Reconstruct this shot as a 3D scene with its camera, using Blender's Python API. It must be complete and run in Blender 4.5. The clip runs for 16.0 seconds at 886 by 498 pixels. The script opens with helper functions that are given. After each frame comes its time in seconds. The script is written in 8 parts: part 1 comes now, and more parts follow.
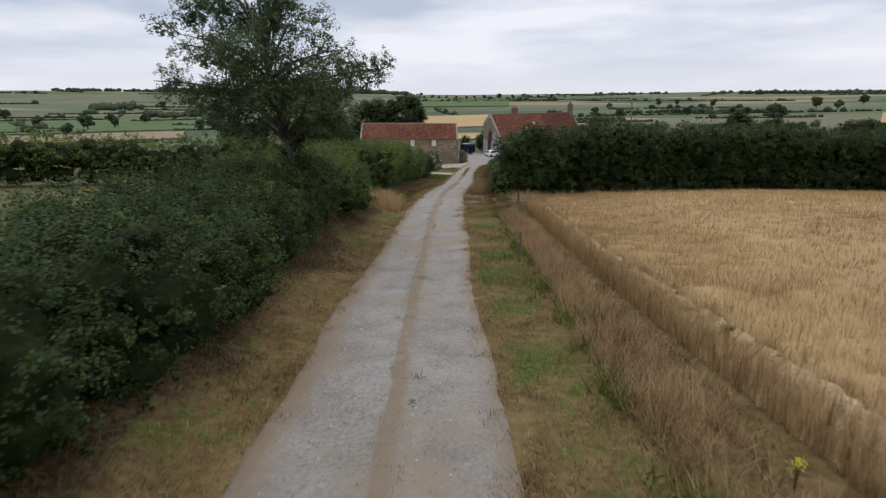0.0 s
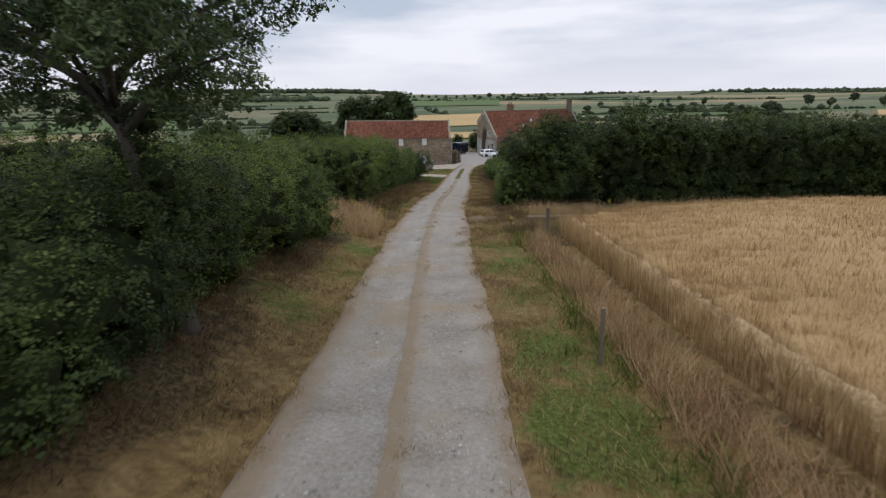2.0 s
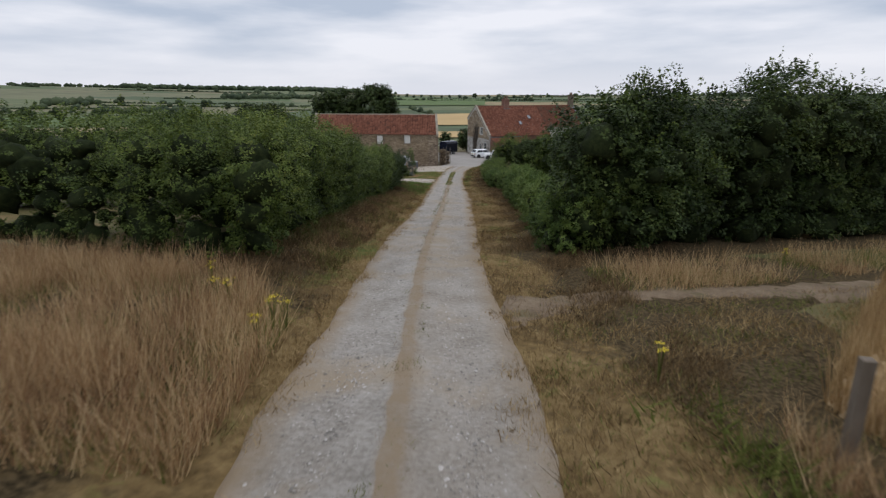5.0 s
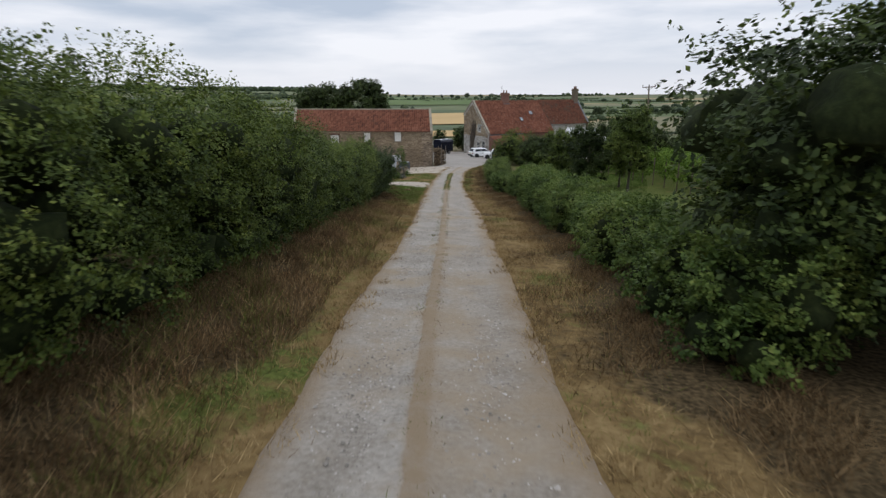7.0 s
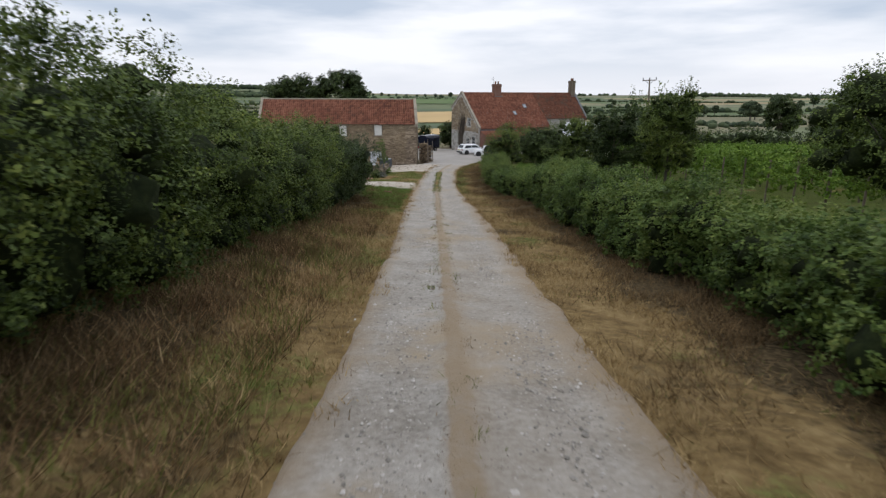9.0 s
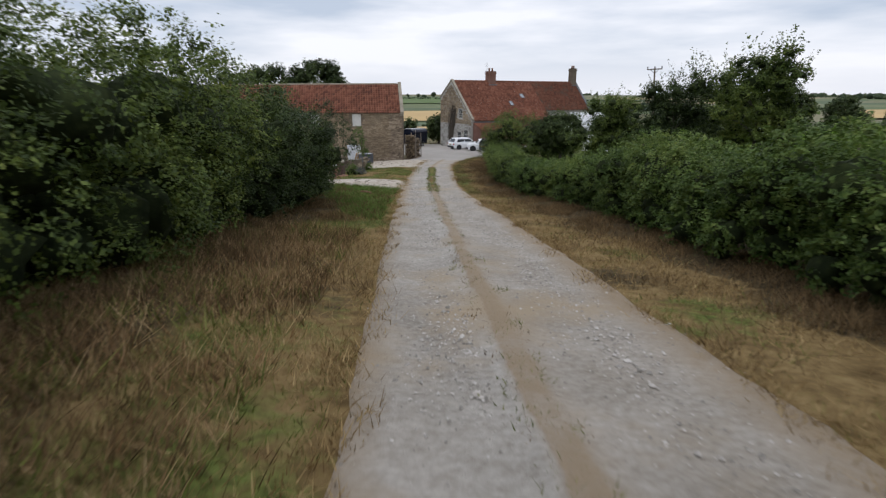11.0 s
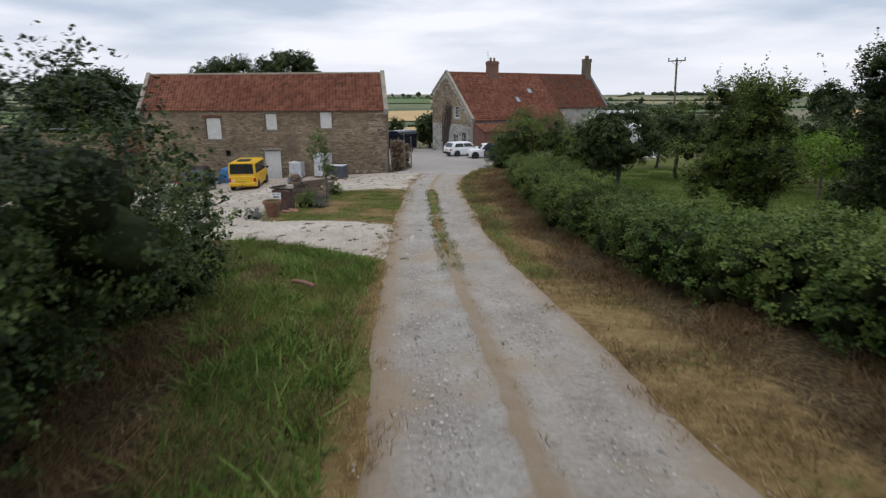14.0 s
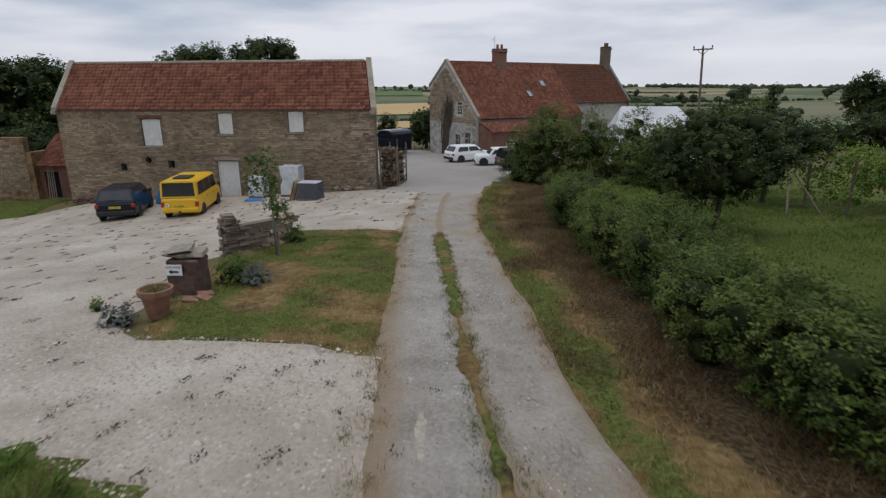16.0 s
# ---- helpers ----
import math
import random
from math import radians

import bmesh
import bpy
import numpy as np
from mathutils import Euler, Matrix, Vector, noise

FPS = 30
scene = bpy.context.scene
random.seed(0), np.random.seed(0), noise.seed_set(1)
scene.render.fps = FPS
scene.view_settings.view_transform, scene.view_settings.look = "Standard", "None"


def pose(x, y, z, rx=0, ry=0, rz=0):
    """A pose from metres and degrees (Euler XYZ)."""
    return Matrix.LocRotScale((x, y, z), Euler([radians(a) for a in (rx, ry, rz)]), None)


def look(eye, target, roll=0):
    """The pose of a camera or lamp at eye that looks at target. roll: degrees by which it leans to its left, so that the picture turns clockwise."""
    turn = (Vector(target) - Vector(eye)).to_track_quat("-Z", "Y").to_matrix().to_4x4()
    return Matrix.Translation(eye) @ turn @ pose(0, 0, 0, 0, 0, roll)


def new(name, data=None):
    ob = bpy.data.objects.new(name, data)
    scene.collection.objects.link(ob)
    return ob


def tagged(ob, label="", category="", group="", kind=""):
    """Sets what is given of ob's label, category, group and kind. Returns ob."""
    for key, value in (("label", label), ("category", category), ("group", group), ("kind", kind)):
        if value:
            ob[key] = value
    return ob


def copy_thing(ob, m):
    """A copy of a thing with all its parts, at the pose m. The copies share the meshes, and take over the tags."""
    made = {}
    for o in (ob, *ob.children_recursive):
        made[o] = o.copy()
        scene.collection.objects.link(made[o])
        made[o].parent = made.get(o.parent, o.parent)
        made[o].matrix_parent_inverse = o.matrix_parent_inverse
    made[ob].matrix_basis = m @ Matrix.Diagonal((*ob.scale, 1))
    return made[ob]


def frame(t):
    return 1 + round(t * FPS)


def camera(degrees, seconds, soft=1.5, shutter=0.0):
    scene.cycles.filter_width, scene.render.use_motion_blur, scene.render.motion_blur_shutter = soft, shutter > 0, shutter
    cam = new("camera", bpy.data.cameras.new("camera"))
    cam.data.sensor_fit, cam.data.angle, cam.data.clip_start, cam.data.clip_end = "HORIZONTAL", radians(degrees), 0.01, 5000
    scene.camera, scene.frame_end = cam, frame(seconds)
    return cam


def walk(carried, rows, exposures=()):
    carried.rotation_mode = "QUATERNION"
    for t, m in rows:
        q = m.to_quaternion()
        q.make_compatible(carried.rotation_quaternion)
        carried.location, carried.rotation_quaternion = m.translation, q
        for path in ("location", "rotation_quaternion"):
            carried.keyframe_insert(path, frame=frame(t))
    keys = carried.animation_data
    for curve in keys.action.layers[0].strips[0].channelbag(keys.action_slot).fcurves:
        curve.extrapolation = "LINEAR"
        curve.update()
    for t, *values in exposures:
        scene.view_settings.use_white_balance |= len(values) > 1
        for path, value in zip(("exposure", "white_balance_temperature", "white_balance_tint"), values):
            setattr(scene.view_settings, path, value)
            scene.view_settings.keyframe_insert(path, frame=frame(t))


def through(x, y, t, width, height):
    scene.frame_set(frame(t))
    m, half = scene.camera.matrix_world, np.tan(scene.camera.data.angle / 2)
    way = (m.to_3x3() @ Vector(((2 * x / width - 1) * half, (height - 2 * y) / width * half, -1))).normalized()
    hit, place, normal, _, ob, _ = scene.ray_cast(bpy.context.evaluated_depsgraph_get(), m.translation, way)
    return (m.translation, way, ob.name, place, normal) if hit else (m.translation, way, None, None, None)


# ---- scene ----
cam = camera(77.0, 16.0, soft=1.3, shutter=0.25)
PATH = [
    (0, (26.715, -106.005, 12.711), (24.095, -96.728, 10.051), -0.80),
    (0.5, (26.065, -103.893, 12.481), (23.474, -94.608, 9.820), -0.65),
    (1, (25.430, -101.818, 12.260), (22.874, -92.525, 9.594), -0.68),
    (1.5, (24.770, -99.678, 12.026), (22.255, -90.372, 9.366), -0.83),
    (2, (24.131, -97.491, 11.805), (21.667, -88.173, 9.141), -1.01),
    (2.5, (23.524, -95.321, 11.576), (21.108, -85.989, 8.915), -1.12),
    (3, (22.871, -93.236, 11.393), (20.511, -83.890, 8.733), -1.10),
    (5.5, (19.463, -80.747, 9.894), (17.312, -71.349, 7.238), -0.06),
    (6, (18.872, -78.611, 9.646), (16.747, -69.207, 6.991), -0.12),
    (6.5, (18.300, -76.480, 9.409), (16.200, -67.070, 6.754), -0.25),
    (7, (17.712, -74.361, 9.144), (15.652, -64.942, 6.489), -0.32),
    (7.5, (17.127, -72.122, 8.862), (15.132, -62.691, 6.202), -0.25),
    (8, (16.564, -69.914, 8.570), (14.644, -60.469, 5.905), -0.10),
    (8.5, (15.979, -67.730, 8.215), (14.139, -58.269, 5.550), 0.00),
    (9, (15.384, -65.534, 7.793), (13.615, -56.058, 5.134), 0.06),
    (11.5, (12.291, -53.769, 5.798), (10.881, -44.231, 3.144), -0.04),
    (12, (11.790, -51.634, 5.582), (10.455, -42.087, 2.923), 0.03),
    (12.5, (11.237, -49.331, 5.466), (9.942, -39.777, 2.811), 0.04),
    (13, (10.715, -47.013, 5.422), (9.445, -37.454, 2.772), -0.06),
    (13.5, (10.228, -44.646, 5.446), (8.968, -35.085, 2.801), -0.17),
    (14, (9.741, -42.339, 5.530), (8.501, -32.776, 2.881), -0.19),
    (14.5, (9.217, -39.889, 5.597), (8.007, -30.321, 2.953), -0.20),
    (15, (8.703, -37.411, 5.637), (7.523, -27.840, 2.992), -0.24),
    (15.5, (8.223, -34.934, 5.645), (7.073, -25.367, 2.971), -0.27),
    (16, (7.773, -32.612, 5.651), (6.663, -23.069, 2.877), -0.22),
]
EXPOSURES = [(0, -0.05, 6420, 14), (3, -0.02, 6420, 14), (5.5, -0.1, 6420, 13), (7.5, 0.05, 6480, 12), (9, 0.13, 6480, 12), (12.5, 0.03, 6420, 13), (13.5, 0.0, 6420, 13), (14.5, 0.12, 6420, 13), (15.2, 0.02, 6420, 13), (16, -0.25, 6420, 13)]
walk(cam, [(t, look(eye, target, roll)) for t, eye, target, roll in PATH], EXPOSURES)

# ---- light ----
world = bpy.data.worlds.new("overcast")
scene.world = world
world.use_nodes = True


def build_sky():
    nt = world.node_tree
    nt.nodes.clear()
    N, K = nt.nodes.new, nt.links.new
    out, bg = N("ShaderNodeOutputWorld"), N("ShaderNodeBackground")
    sky = N("ShaderNodeTexSky")
    sky.sky_type, sky.sun_disc = "NISHITA", False
    sky.sun_elevation, sky.sun_rotation = radians(78), radians(163)
    dim = N("ShaderNodeVectorMath")
    dim.operation = "SCALE"
    dim.inputs["Scale"].default_value = 0.1
    K(sky.outputs[0], dim.inputs[0])
    co, mp = N("ShaderNodeTexCoord"), N("ShaderNodeMapping")
    mp.inputs["Scale"].default_value = (1.6, 1.6, 9.0)
    K(co.outputs["Generated"], mp.inputs[0])
    n1 = N("ShaderNodeTexNoise")
    n1.inputs["Scale"].default_value, n1.inputs["Detail"].default_value, n1.inputs["Roughness"].default_value = 1.3, 6, 0.5
    K(mp.outputs[0], n1.inputs[0])
    ramp = N("ShaderNodeValToRGB")
    e = ramp.color_ramp.elements
    e[0].position, e[0].color = 0.40, (0.50, 0.575, 0.68, 1)
    e[1].position, e[1].color = 0.60, (0.90, 0.92, 0.96, 1)
    K(n1.outputs[0], ramp.inputs[0])
    # an overcast vault: clear pale band over the horizon, brighter towards the zenith
    sep = N("ShaderNodeSeparateXYZ")
    K(co.outputs["Generated"], sep.inputs[0])
    low = N("ShaderNodeMapRange")
    low.interpolation_type = "SMOOTHSTEP"
    low.inputs["From Min"].default_value, low.inputs["From Max"].default_value = 0.0, 0.12
    low.inputs["To Min"].default_value, low.inputs["To Max"].default_value = 0.72, 0.0
    K(sep.outputs[2], low.inputs[0])
    m1 = N("ShaderNodeMix")
    m1.data_type = "RGBA"
    m1.inputs["B"].default_value = (0.86, 0.88, 0.93, 1)
    K(low.outputs[0], m1.inputs["Factor"])
    K(ramp.outputs[0], m1.inputs["A"])
    high = N("ShaderNodeMapRange")
    high.inputs["From Min"].default_value, high.inputs["From Max"].default_value = 0.25, 1.0
    high.inputs["To Min"].default_value, high.inputs["To Max"].default_value = 1.0, ZENITH
    K(sep.outputs[2], high.inputs[0])
    m2 = N("ShaderNodeVectorMath")
    m2.operation = "SCALE"
    K(m1.outputs["Result"], m2.inputs[0])
    K(high.outputs[0], m2.inputs["Scale"])
    m3 = N("ShaderNodeMix")
    m3.data_type = "RGBA"
    m3.inputs["Factor"].default_value = 0.1
    K(m2.outputs[0], m3.inputs["A"])
    K(dim.outputs[0], m3.inputs["B"])
    K(m3.outputs["Result"], bg.inputs[0])
    bg.inputs[1].default_value = SKY
    K(bg.outputs[0], out.inputs[0])


SKY, ZENITH = 1.06, 1.6
build_sky()
sun = new("sun", bpy.data.lights.new("sun", "SUN"))
sun.data.energy, sun.data.angle, sun.data.color = 0.8, radians(25), (1.0, 0.96, 0.9)
sun.matrix_world = look((8, -40, 60), (5, -30, 0))

# ---- materials ----


def material(name, cols, size=1.0, fine=12.0, rough=0.9, bump=0.3, bump_size=30.0, metal=0.0, island=0.0, obj=0.0, stretch=(1, 1, 1),
             spots=None, spec=0.3, through=0.0, span=0.4):
    """Colours blended by a broad noise and broken by a fine one; island, obj: spread between loose pieces or objects."""
    m = bpy.data.materials.new(name)
    m.use_nodes = True
    nt = m.node_tree
    N, K = nt.nodes.new, nt.links.new
    b = nt.nodes["Principled BSDF"]
    b.inputs["Roughness"].default_value, b.inputs["Metallic"].default_value = rough, metal
    b.inputs["Specular IOR Level"].default_value = spec
    co, mp = N("ShaderNodeTexCoord"), N("ShaderNodeMapping")
    geo = N("ShaderNodeNewGeometry")
    mp.inputs["Scale"].default_value = stretch
    K(geo.outputs["Position"], mp.inputs[0])

    def tex(scale, detail=4.0, roughness=0.6):
        n = N("ShaderNodeTexNoise")
        n.inputs["Scale"].default_value, n.inputs["Detail"].default_value, n.inputs["Roughness"].default_value = scale, detail, roughness
        K(mp.outputs[0], n.inputs[0])
        return n.outputs[0]

    ramp = N("ShaderNodeValToRGB")
    el = ramp.color_ramp.elements
    while len(el) < len(cols):
        el.new(0.5)
    for i, c in enumerate(cols):
        el[i].position, el[i].color = 0.5 - span / 2 + span * i / max(1, len(cols) - 1), (*c, 1)
    mixn = N("ShaderNodeMath")
    mixn.operation = "MULTIPLY_ADD"
    mixn.inputs[1].default_value = 0.5
    half = N("ShaderNodeMath")
    half.operation = "MULTIPLY"
    half.inputs[1].default_value = 0.5
    K(tex(fine), half.inputs[0])
    K(tex(1.0 / size), mixn.inputs[0])
    K(half.outputs[0], mixn.inputs[2])
    val = mixn.outputs[0]
    if island or obj:
        src = geo.outputs["Random Per Island"]
        if obj:
            src = N("ShaderNodeObjectInfo").outputs["Random"]
        sh = N("ShaderNodeMath")
        sh.operation = "MULTIPLY_ADD"
        sh.inputs[1].default_value, sh.inputs[2].default_value = island or obj, -0.5 * (island or obj)
        K(src, sh.inputs[0])
        ad = N("ShaderNodeMath")
        ad.operation = "ADD"
        K(val, ad.inputs[0])
        K(sh.outputs[0], ad.inputs[1])
        val = ad.outputs[0]
    K(val, ramp.inputs[0])
    colour = ramp.outputs[0]
    if spots:
        c, scale, lo, hi = spots
        r = N("ShaderNodeMapRange")
        r.inputs["From Min"].default_value, r.inputs["From Max"].default_value = lo, hi
        K(tex(scale, 5.0, 0.65), r.inputs[0])
        mx = N("ShaderNodeMix")
        mx.data_type = "RGBA"
        mx.inputs["B"].default_value = (*c, 1)
        K(r.outputs[0], mx.inputs["Factor"])
        K(colour, mx.inputs["A"])
        colour = mx.outputs["Result"]
    K(colour, b.inputs["Base Color"])
    if through:
        b.inputs["Subsurface Weight"].default_value = 0.0
        tr, ms = N("ShaderNodeBsdfTranslucent"), N("ShaderNodeMixShader")
        K(colour, tr.inputs[0])
        ms.inputs[0].default_value = through
        K(b.outputs[0], ms.inputs[1])
        K(tr.outputs[0], ms.inputs[2])
        K(ms.outputs[0], nt.nodes["Material Output"].inputs[0])
    if bump:
        bp = N("ShaderNodeBump")
        bp.inputs["Strength"].default_value, bp.inputs["Distance"].default_value = bump, 0.02
        K(tex(bump_size, 6.0, 0.7), bp.inputs["Height"])
        K(bp.outputs[0], b.inputs["Normal"])
    return m


M = {}
M["land"] = material("meadow", [(0.105, 0.075, 0.032), (0.10, 0.085, 0.03), (0.060, 0.072, 0.02)], 6, 1.5, bump=0.6, bump_size=14, spots=((0.19, 0.13, 0.06), 0.35, 0.52, 0.72))


def field_mosaic(m):
    """Far off, fields of different crops, each of one colour, the greens dulled to paint in haze."""
    nt = m.node_tree
    N, K = nt.nodes.new, nt.links.new
    b = nt.nodes["Principled BSDF"]
    near = b.inputs["Base Color"].links[0].from_socket
    geo, mp, vo = N("ShaderNodeNewGeometry"), N("ShaderNodeMapping"), N("ShaderNodeTexVoronoi")
    mp.inputs["Scale"].default_value, mp.inputs["Rotation"].default_value = (0.0042, 0.0068, 0), (0, 0, 0.5)
    K(geo.outputs["Position"], mp.inputs[0])
    K(mp.outputs[0], vo.inputs[0])
    vo.inputs["Scale"].default_value, vo.inputs["Randomness"].default_value = 1.0, 0.8
    sep, ramp = N("ShaderNodeSeparateColor"), N("ShaderNodeValToRGB")
    K(vo.outputs["Color"], sep.inputs[0])
    el = ramp.color_ramp.elements
    ramp.color_ramp.interpolation = "CONSTANT"
    rows = [(0.0, (0.070, 0.098, 0.034)), (0.2, (0.100, 0.118, 0.052)), (0.4, (0.125, 0.128, 0.066)), (0.58, (0.060, 0.084, 0.036)), (0.74, (0.140, 0.132, 0.070)), (0.9, (0.235, 0.185, 0.095))]
    while len(el) < len(rows):
        el.new(0.5)
    for e, (p, c) in zip(el, rows):
        e.position, e.color = p, (*c, 1)
    K(sep.outputs[0], ramp.inputs[0])
    ns = N("ShaderNodeTexNoise")
    ns.inputs["Scale"].default_value, ns.inputs["Detail"].default_value = 0.03, 5
    K(geo.outputs["Position"], ns.inputs[0])
    vary = N("ShaderNodeMix")
    vary.data_type, vary.blend_type = "RGBA", "OVERLAY"
    vary.inputs["Factor"].default_value = 0.5
    K(ramp.outputs[0], vary.inputs["A"])
    K(ns.outputs[0], vary.inputs["B"])
    off, ln = N("ShaderNodeVectorMath"), N("ShaderNodeVectorMath")
    off.operation, ln.operation = "DISTANCE", "LENGTH"
    off.inputs[1].default_value = (8, -40, 0)
    K(geo.outputs["Position"], off.inputs[0])
    far = N("ShaderNodeMapRange")
    far.inputs["From Min"].default_value, far.inputs["From Max"].default_value = 110, 150
    K(off.outputs["Value"], far.inputs[0])
    mx = N("ShaderNodeMix")
    mx.data_type = "RGBA"
    K(far.outputs[0], mx.inputs["Factor"])
    K(near, mx.inputs["A"])
    K(vary.outputs["Result"], mx.inputs["B"])
    K(mx.outputs["Result"], b.inputs["Base Color"])


field_mosaic(M["land"])
M["gravel"] = material("gravel", [(0.185, 0.169, 0.145), (0.290, 0.271, 0.241), (0.390, 0.366, 0.332)], 0.9, 16, bump=1.0, bump_size=34, span=0.3, spots=((0.300, 0.241, 0.167), 0.45, 0.52, 0.7))


def road_wear(m):
    """Across the track: grey wheel paths between dusty tan shoulders and middle."""
    nt = m.node_tree
    N, K = nt.nodes.new, nt.links.new
    b = nt.nodes["Principled BSDF"]
    base = b.inputs["Base Color"].links[0].from_socket
    uv, sep, ramp, ns, ad = N("ShaderNodeUVMap"), N("ShaderNodeSeparateXYZ"), N("ShaderNodeValToRGB"), N("ShaderNodeTexNoise"), N("ShaderNodeMath")
    uv.uv_map = "across"
    geo = N("ShaderNodeNewGeometry")
    ns.inputs["Scale"].default_value, ns.inputs["Detail"].default_value = 1.6, 5
    K(geo.outputs["Position"], ns.inputs[0])
    sub = N("ShaderNodeMath")
    sub.operation = "MULTIPLY_ADD"
    sub.inputs[1].default_value, sub.inputs[2].default_value = 0.07, -0.035
    K(ns.outputs[0], sub.inputs[0])
    K(uv.outputs[0], sep.inputs[0])
    ad.operation = "ADD"
    K(sep.outputs[0], ad.inputs[0])
    K(sub.outputs[0], ad.inputs[1])
    K(ad.outputs[0], ramp.inputs[0])
    el = ramp.color_ramp.elements
    rows = [(0.0, 1.0), (0.04, 0.8), (0.13, 0.2), (0.415, 0.05), (0.434, 0.3), (0.443, 0.95), (0.498, 0.95), (0.525, 0.5), (0.57, 0.28), (0.85, 0.25), (0.95, 0.75), (1.0, 1.0)]
    while len(el) < len(rows):
        el.new(0.5)
    for e, (p, v) in zip(el, rows):
        e.position, e.color = p, (v, v, v, 1)
    n2, part_off, cut = N("ShaderNodeTexNoise"), N("ShaderNodeMapRange"), N("ShaderNodeMath")
    n2.inputs["Scale"].default_value, n2.inputs["Detail"].default_value, n2.inputs["Roughness"].default_value = 2.4, 6, 0.7
    K(geo.outputs["Position"], n2.inputs[0])
    part_off.inputs["From Min"].default_value, part_off.inputs["From Max"].default_value = 0.38, 0.55
    part_off.inputs["To Min"].default_value = 0.72
    K(n2.outputs[0], part_off.inputs[0])
    cut.operation = "MULTIPLY"
    K(ramp.outputs[0], cut.inputs[0])
    K(part_off.outputs[0], cut.inputs[1])
    mx = N("ShaderNodeMix")
    mx.data_type = "RGBA"
    mx.inputs["B"].default_value = (0.235, 0.178, 0.115, 1)
    K(cut.outputs[0], mx.inputs["Factor"])
    K(base, mx.inputs["A"])
    K(mx.outputs["Result"], b.inputs["Base Color"])


road_wear(M["gravel"])
M["cream"] = material("crushed limestone", [(0.22, 0.185, 0.145), (0.37, 0.325, 0.265), (0.50, 0.455, 0.385)], 2.5, 15, bump=0.8, bump_size=26, span=0.36, spots=((0.30, 0.26, 0.205), 0.35, 0.5, 0.68))
M["yard"] = material("worn yard gravel", [(0.21, 0.19, 0.17), (0.28, 0.26, 0.235), (0.33, 0.31, 0.285)], 5, 6, bump=0.5, bump_size=25)
M["dirt"] = material("bare earth", [(0.085, 0.058, 0.035), (0.155, 0.112, 0.070), (0.225, 0.172, 0.115)], 0.8, 8, bump=0.9, bump_size=20, spots=((0.10, 0.085, 0.035), 1.3, 0.55, 0.72))
M["leaf"] = material("hedge leaf", [(0.018, 0.031, 0.008), (0.054, 0.084, 0.017), (0.108, 0.148, 0.028), (0.200, 0.232, 0.050)], 2.2, 2.6, 0.6, 0, island=0.15, through=0.25, spec=0.2, span=0.34)
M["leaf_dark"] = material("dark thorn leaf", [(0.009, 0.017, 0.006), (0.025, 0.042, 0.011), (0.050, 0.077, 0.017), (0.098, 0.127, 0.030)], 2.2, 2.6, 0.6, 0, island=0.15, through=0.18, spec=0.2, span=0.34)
M["leaf_light"] = material("light hedge leaf, also for painted lit tops", [(0.026, 0.050, 0.011), (0.064, 0.108, 0.022), (0.118, 0.168, 0.036), (0.195, 0.235, 0.058)], 2.2, 2.6, 0.6, 0, island=0.15, through=0.3, spec=0.2, span=0.34)
M["leaf_ash"] = material("ash leaf", [(0.032, 0.055, 0.022), (0.064, 0.100, 0.036), (0.115, 0.155, 0.055)], 2, 2.5, 0.5, 0, island=0.35, through=0.35, spec=0.3)
M["vine"] = material("vine leaf", [(0.060, 0.115, 0.015), (0.115, 0.195, 0.026), (0.185, 0.270, 0.045)], 2, 1.2, 0.6, 0, island=0.4, through=0.3, spec=0.1)
# near-black colour that stands in for the shade among twigs and leaves
M["core"] = material("twigs and inner leaves, shade in colour", [(0.008, 0.012, 0.005), (0.020, 0.028, 0.010), (0.042, 0.056, 0.018)], 0.5, 9, 0.9, 1.0, bump_size=11, spec=0.1, span=0.34)
M["bark"] = material("grey bark", [(0.05, 0.042, 0.034), (0.09, 0.08, 0.065), (0.13, 0.115, 0.095)], 0.3, 10, 0.95, 0.8, bump_size=20, stretch=(1, 1, 0.25))
M["straw"] = material("ripe wheat", [(0.27, 0.172, 0.078), (0.45, 0.31, 0.152), (0.58, 0.425, 0.222)], 5, 2, 0.8, 0, island=0.45, through=0.5, spec=0.1)
# paler and pinker than the ears, and lifted to offset the wall's own shade
M["stalk"] = material("standing wheat stalks", [(0.25, 0.165, 0.085), (0.48, 0.345, 0.195), (0.63, 0.475, 0.285)], 0.5, 4, 0.95, 0.6, bump_size=9, stretch=(6, 6, 0.4), spec=0.1)
M["straw_bed"] = material("wheat canopy", [(0.24, 0.150, 0.066), (0.38, 0.255, 0.120), (0.48, 0.345, 0.172)], 5, 9, 0.95, 0.9, bump_size=16)
M["dry"] = material("dry grass", [(0.14, 0.088, 0.038), (0.28, 0.19, 0.085), (0.43, 0.32, 0.16)], 1.2, 2, 0.85, 0, island=0.5, through=0.2, spec=0.1)
M["green"] = material("green grass", [(0.062, 0.078, 0.016), (0.115, 0.138, 0.030), (0.20, 0.205, 0.062)], 1.2, 2, 0.7, 0, island=0.5, through=0.25, spec=0.1)
M["stone"] = material("rubble limestone", [(0.118, 0.088, 0.065), (0.262, 0.204, 0.148), (0.430, 0.350, 0.255)], 2.0, 12, 0.95, 0.8, bump_size=18, obj=0.3, span=0.4, spots=((0.115, 0.090, 0.074), 0.4, 0.48, 0.68))
M["mortar"] = material("lime mortar", [(0.10, 0.078, 0.055), (0.15, 0.12, 0.088), (0.20, 0.165, 0.125)], 1.5, 8, 0.95, 0.7, bump_size=20)
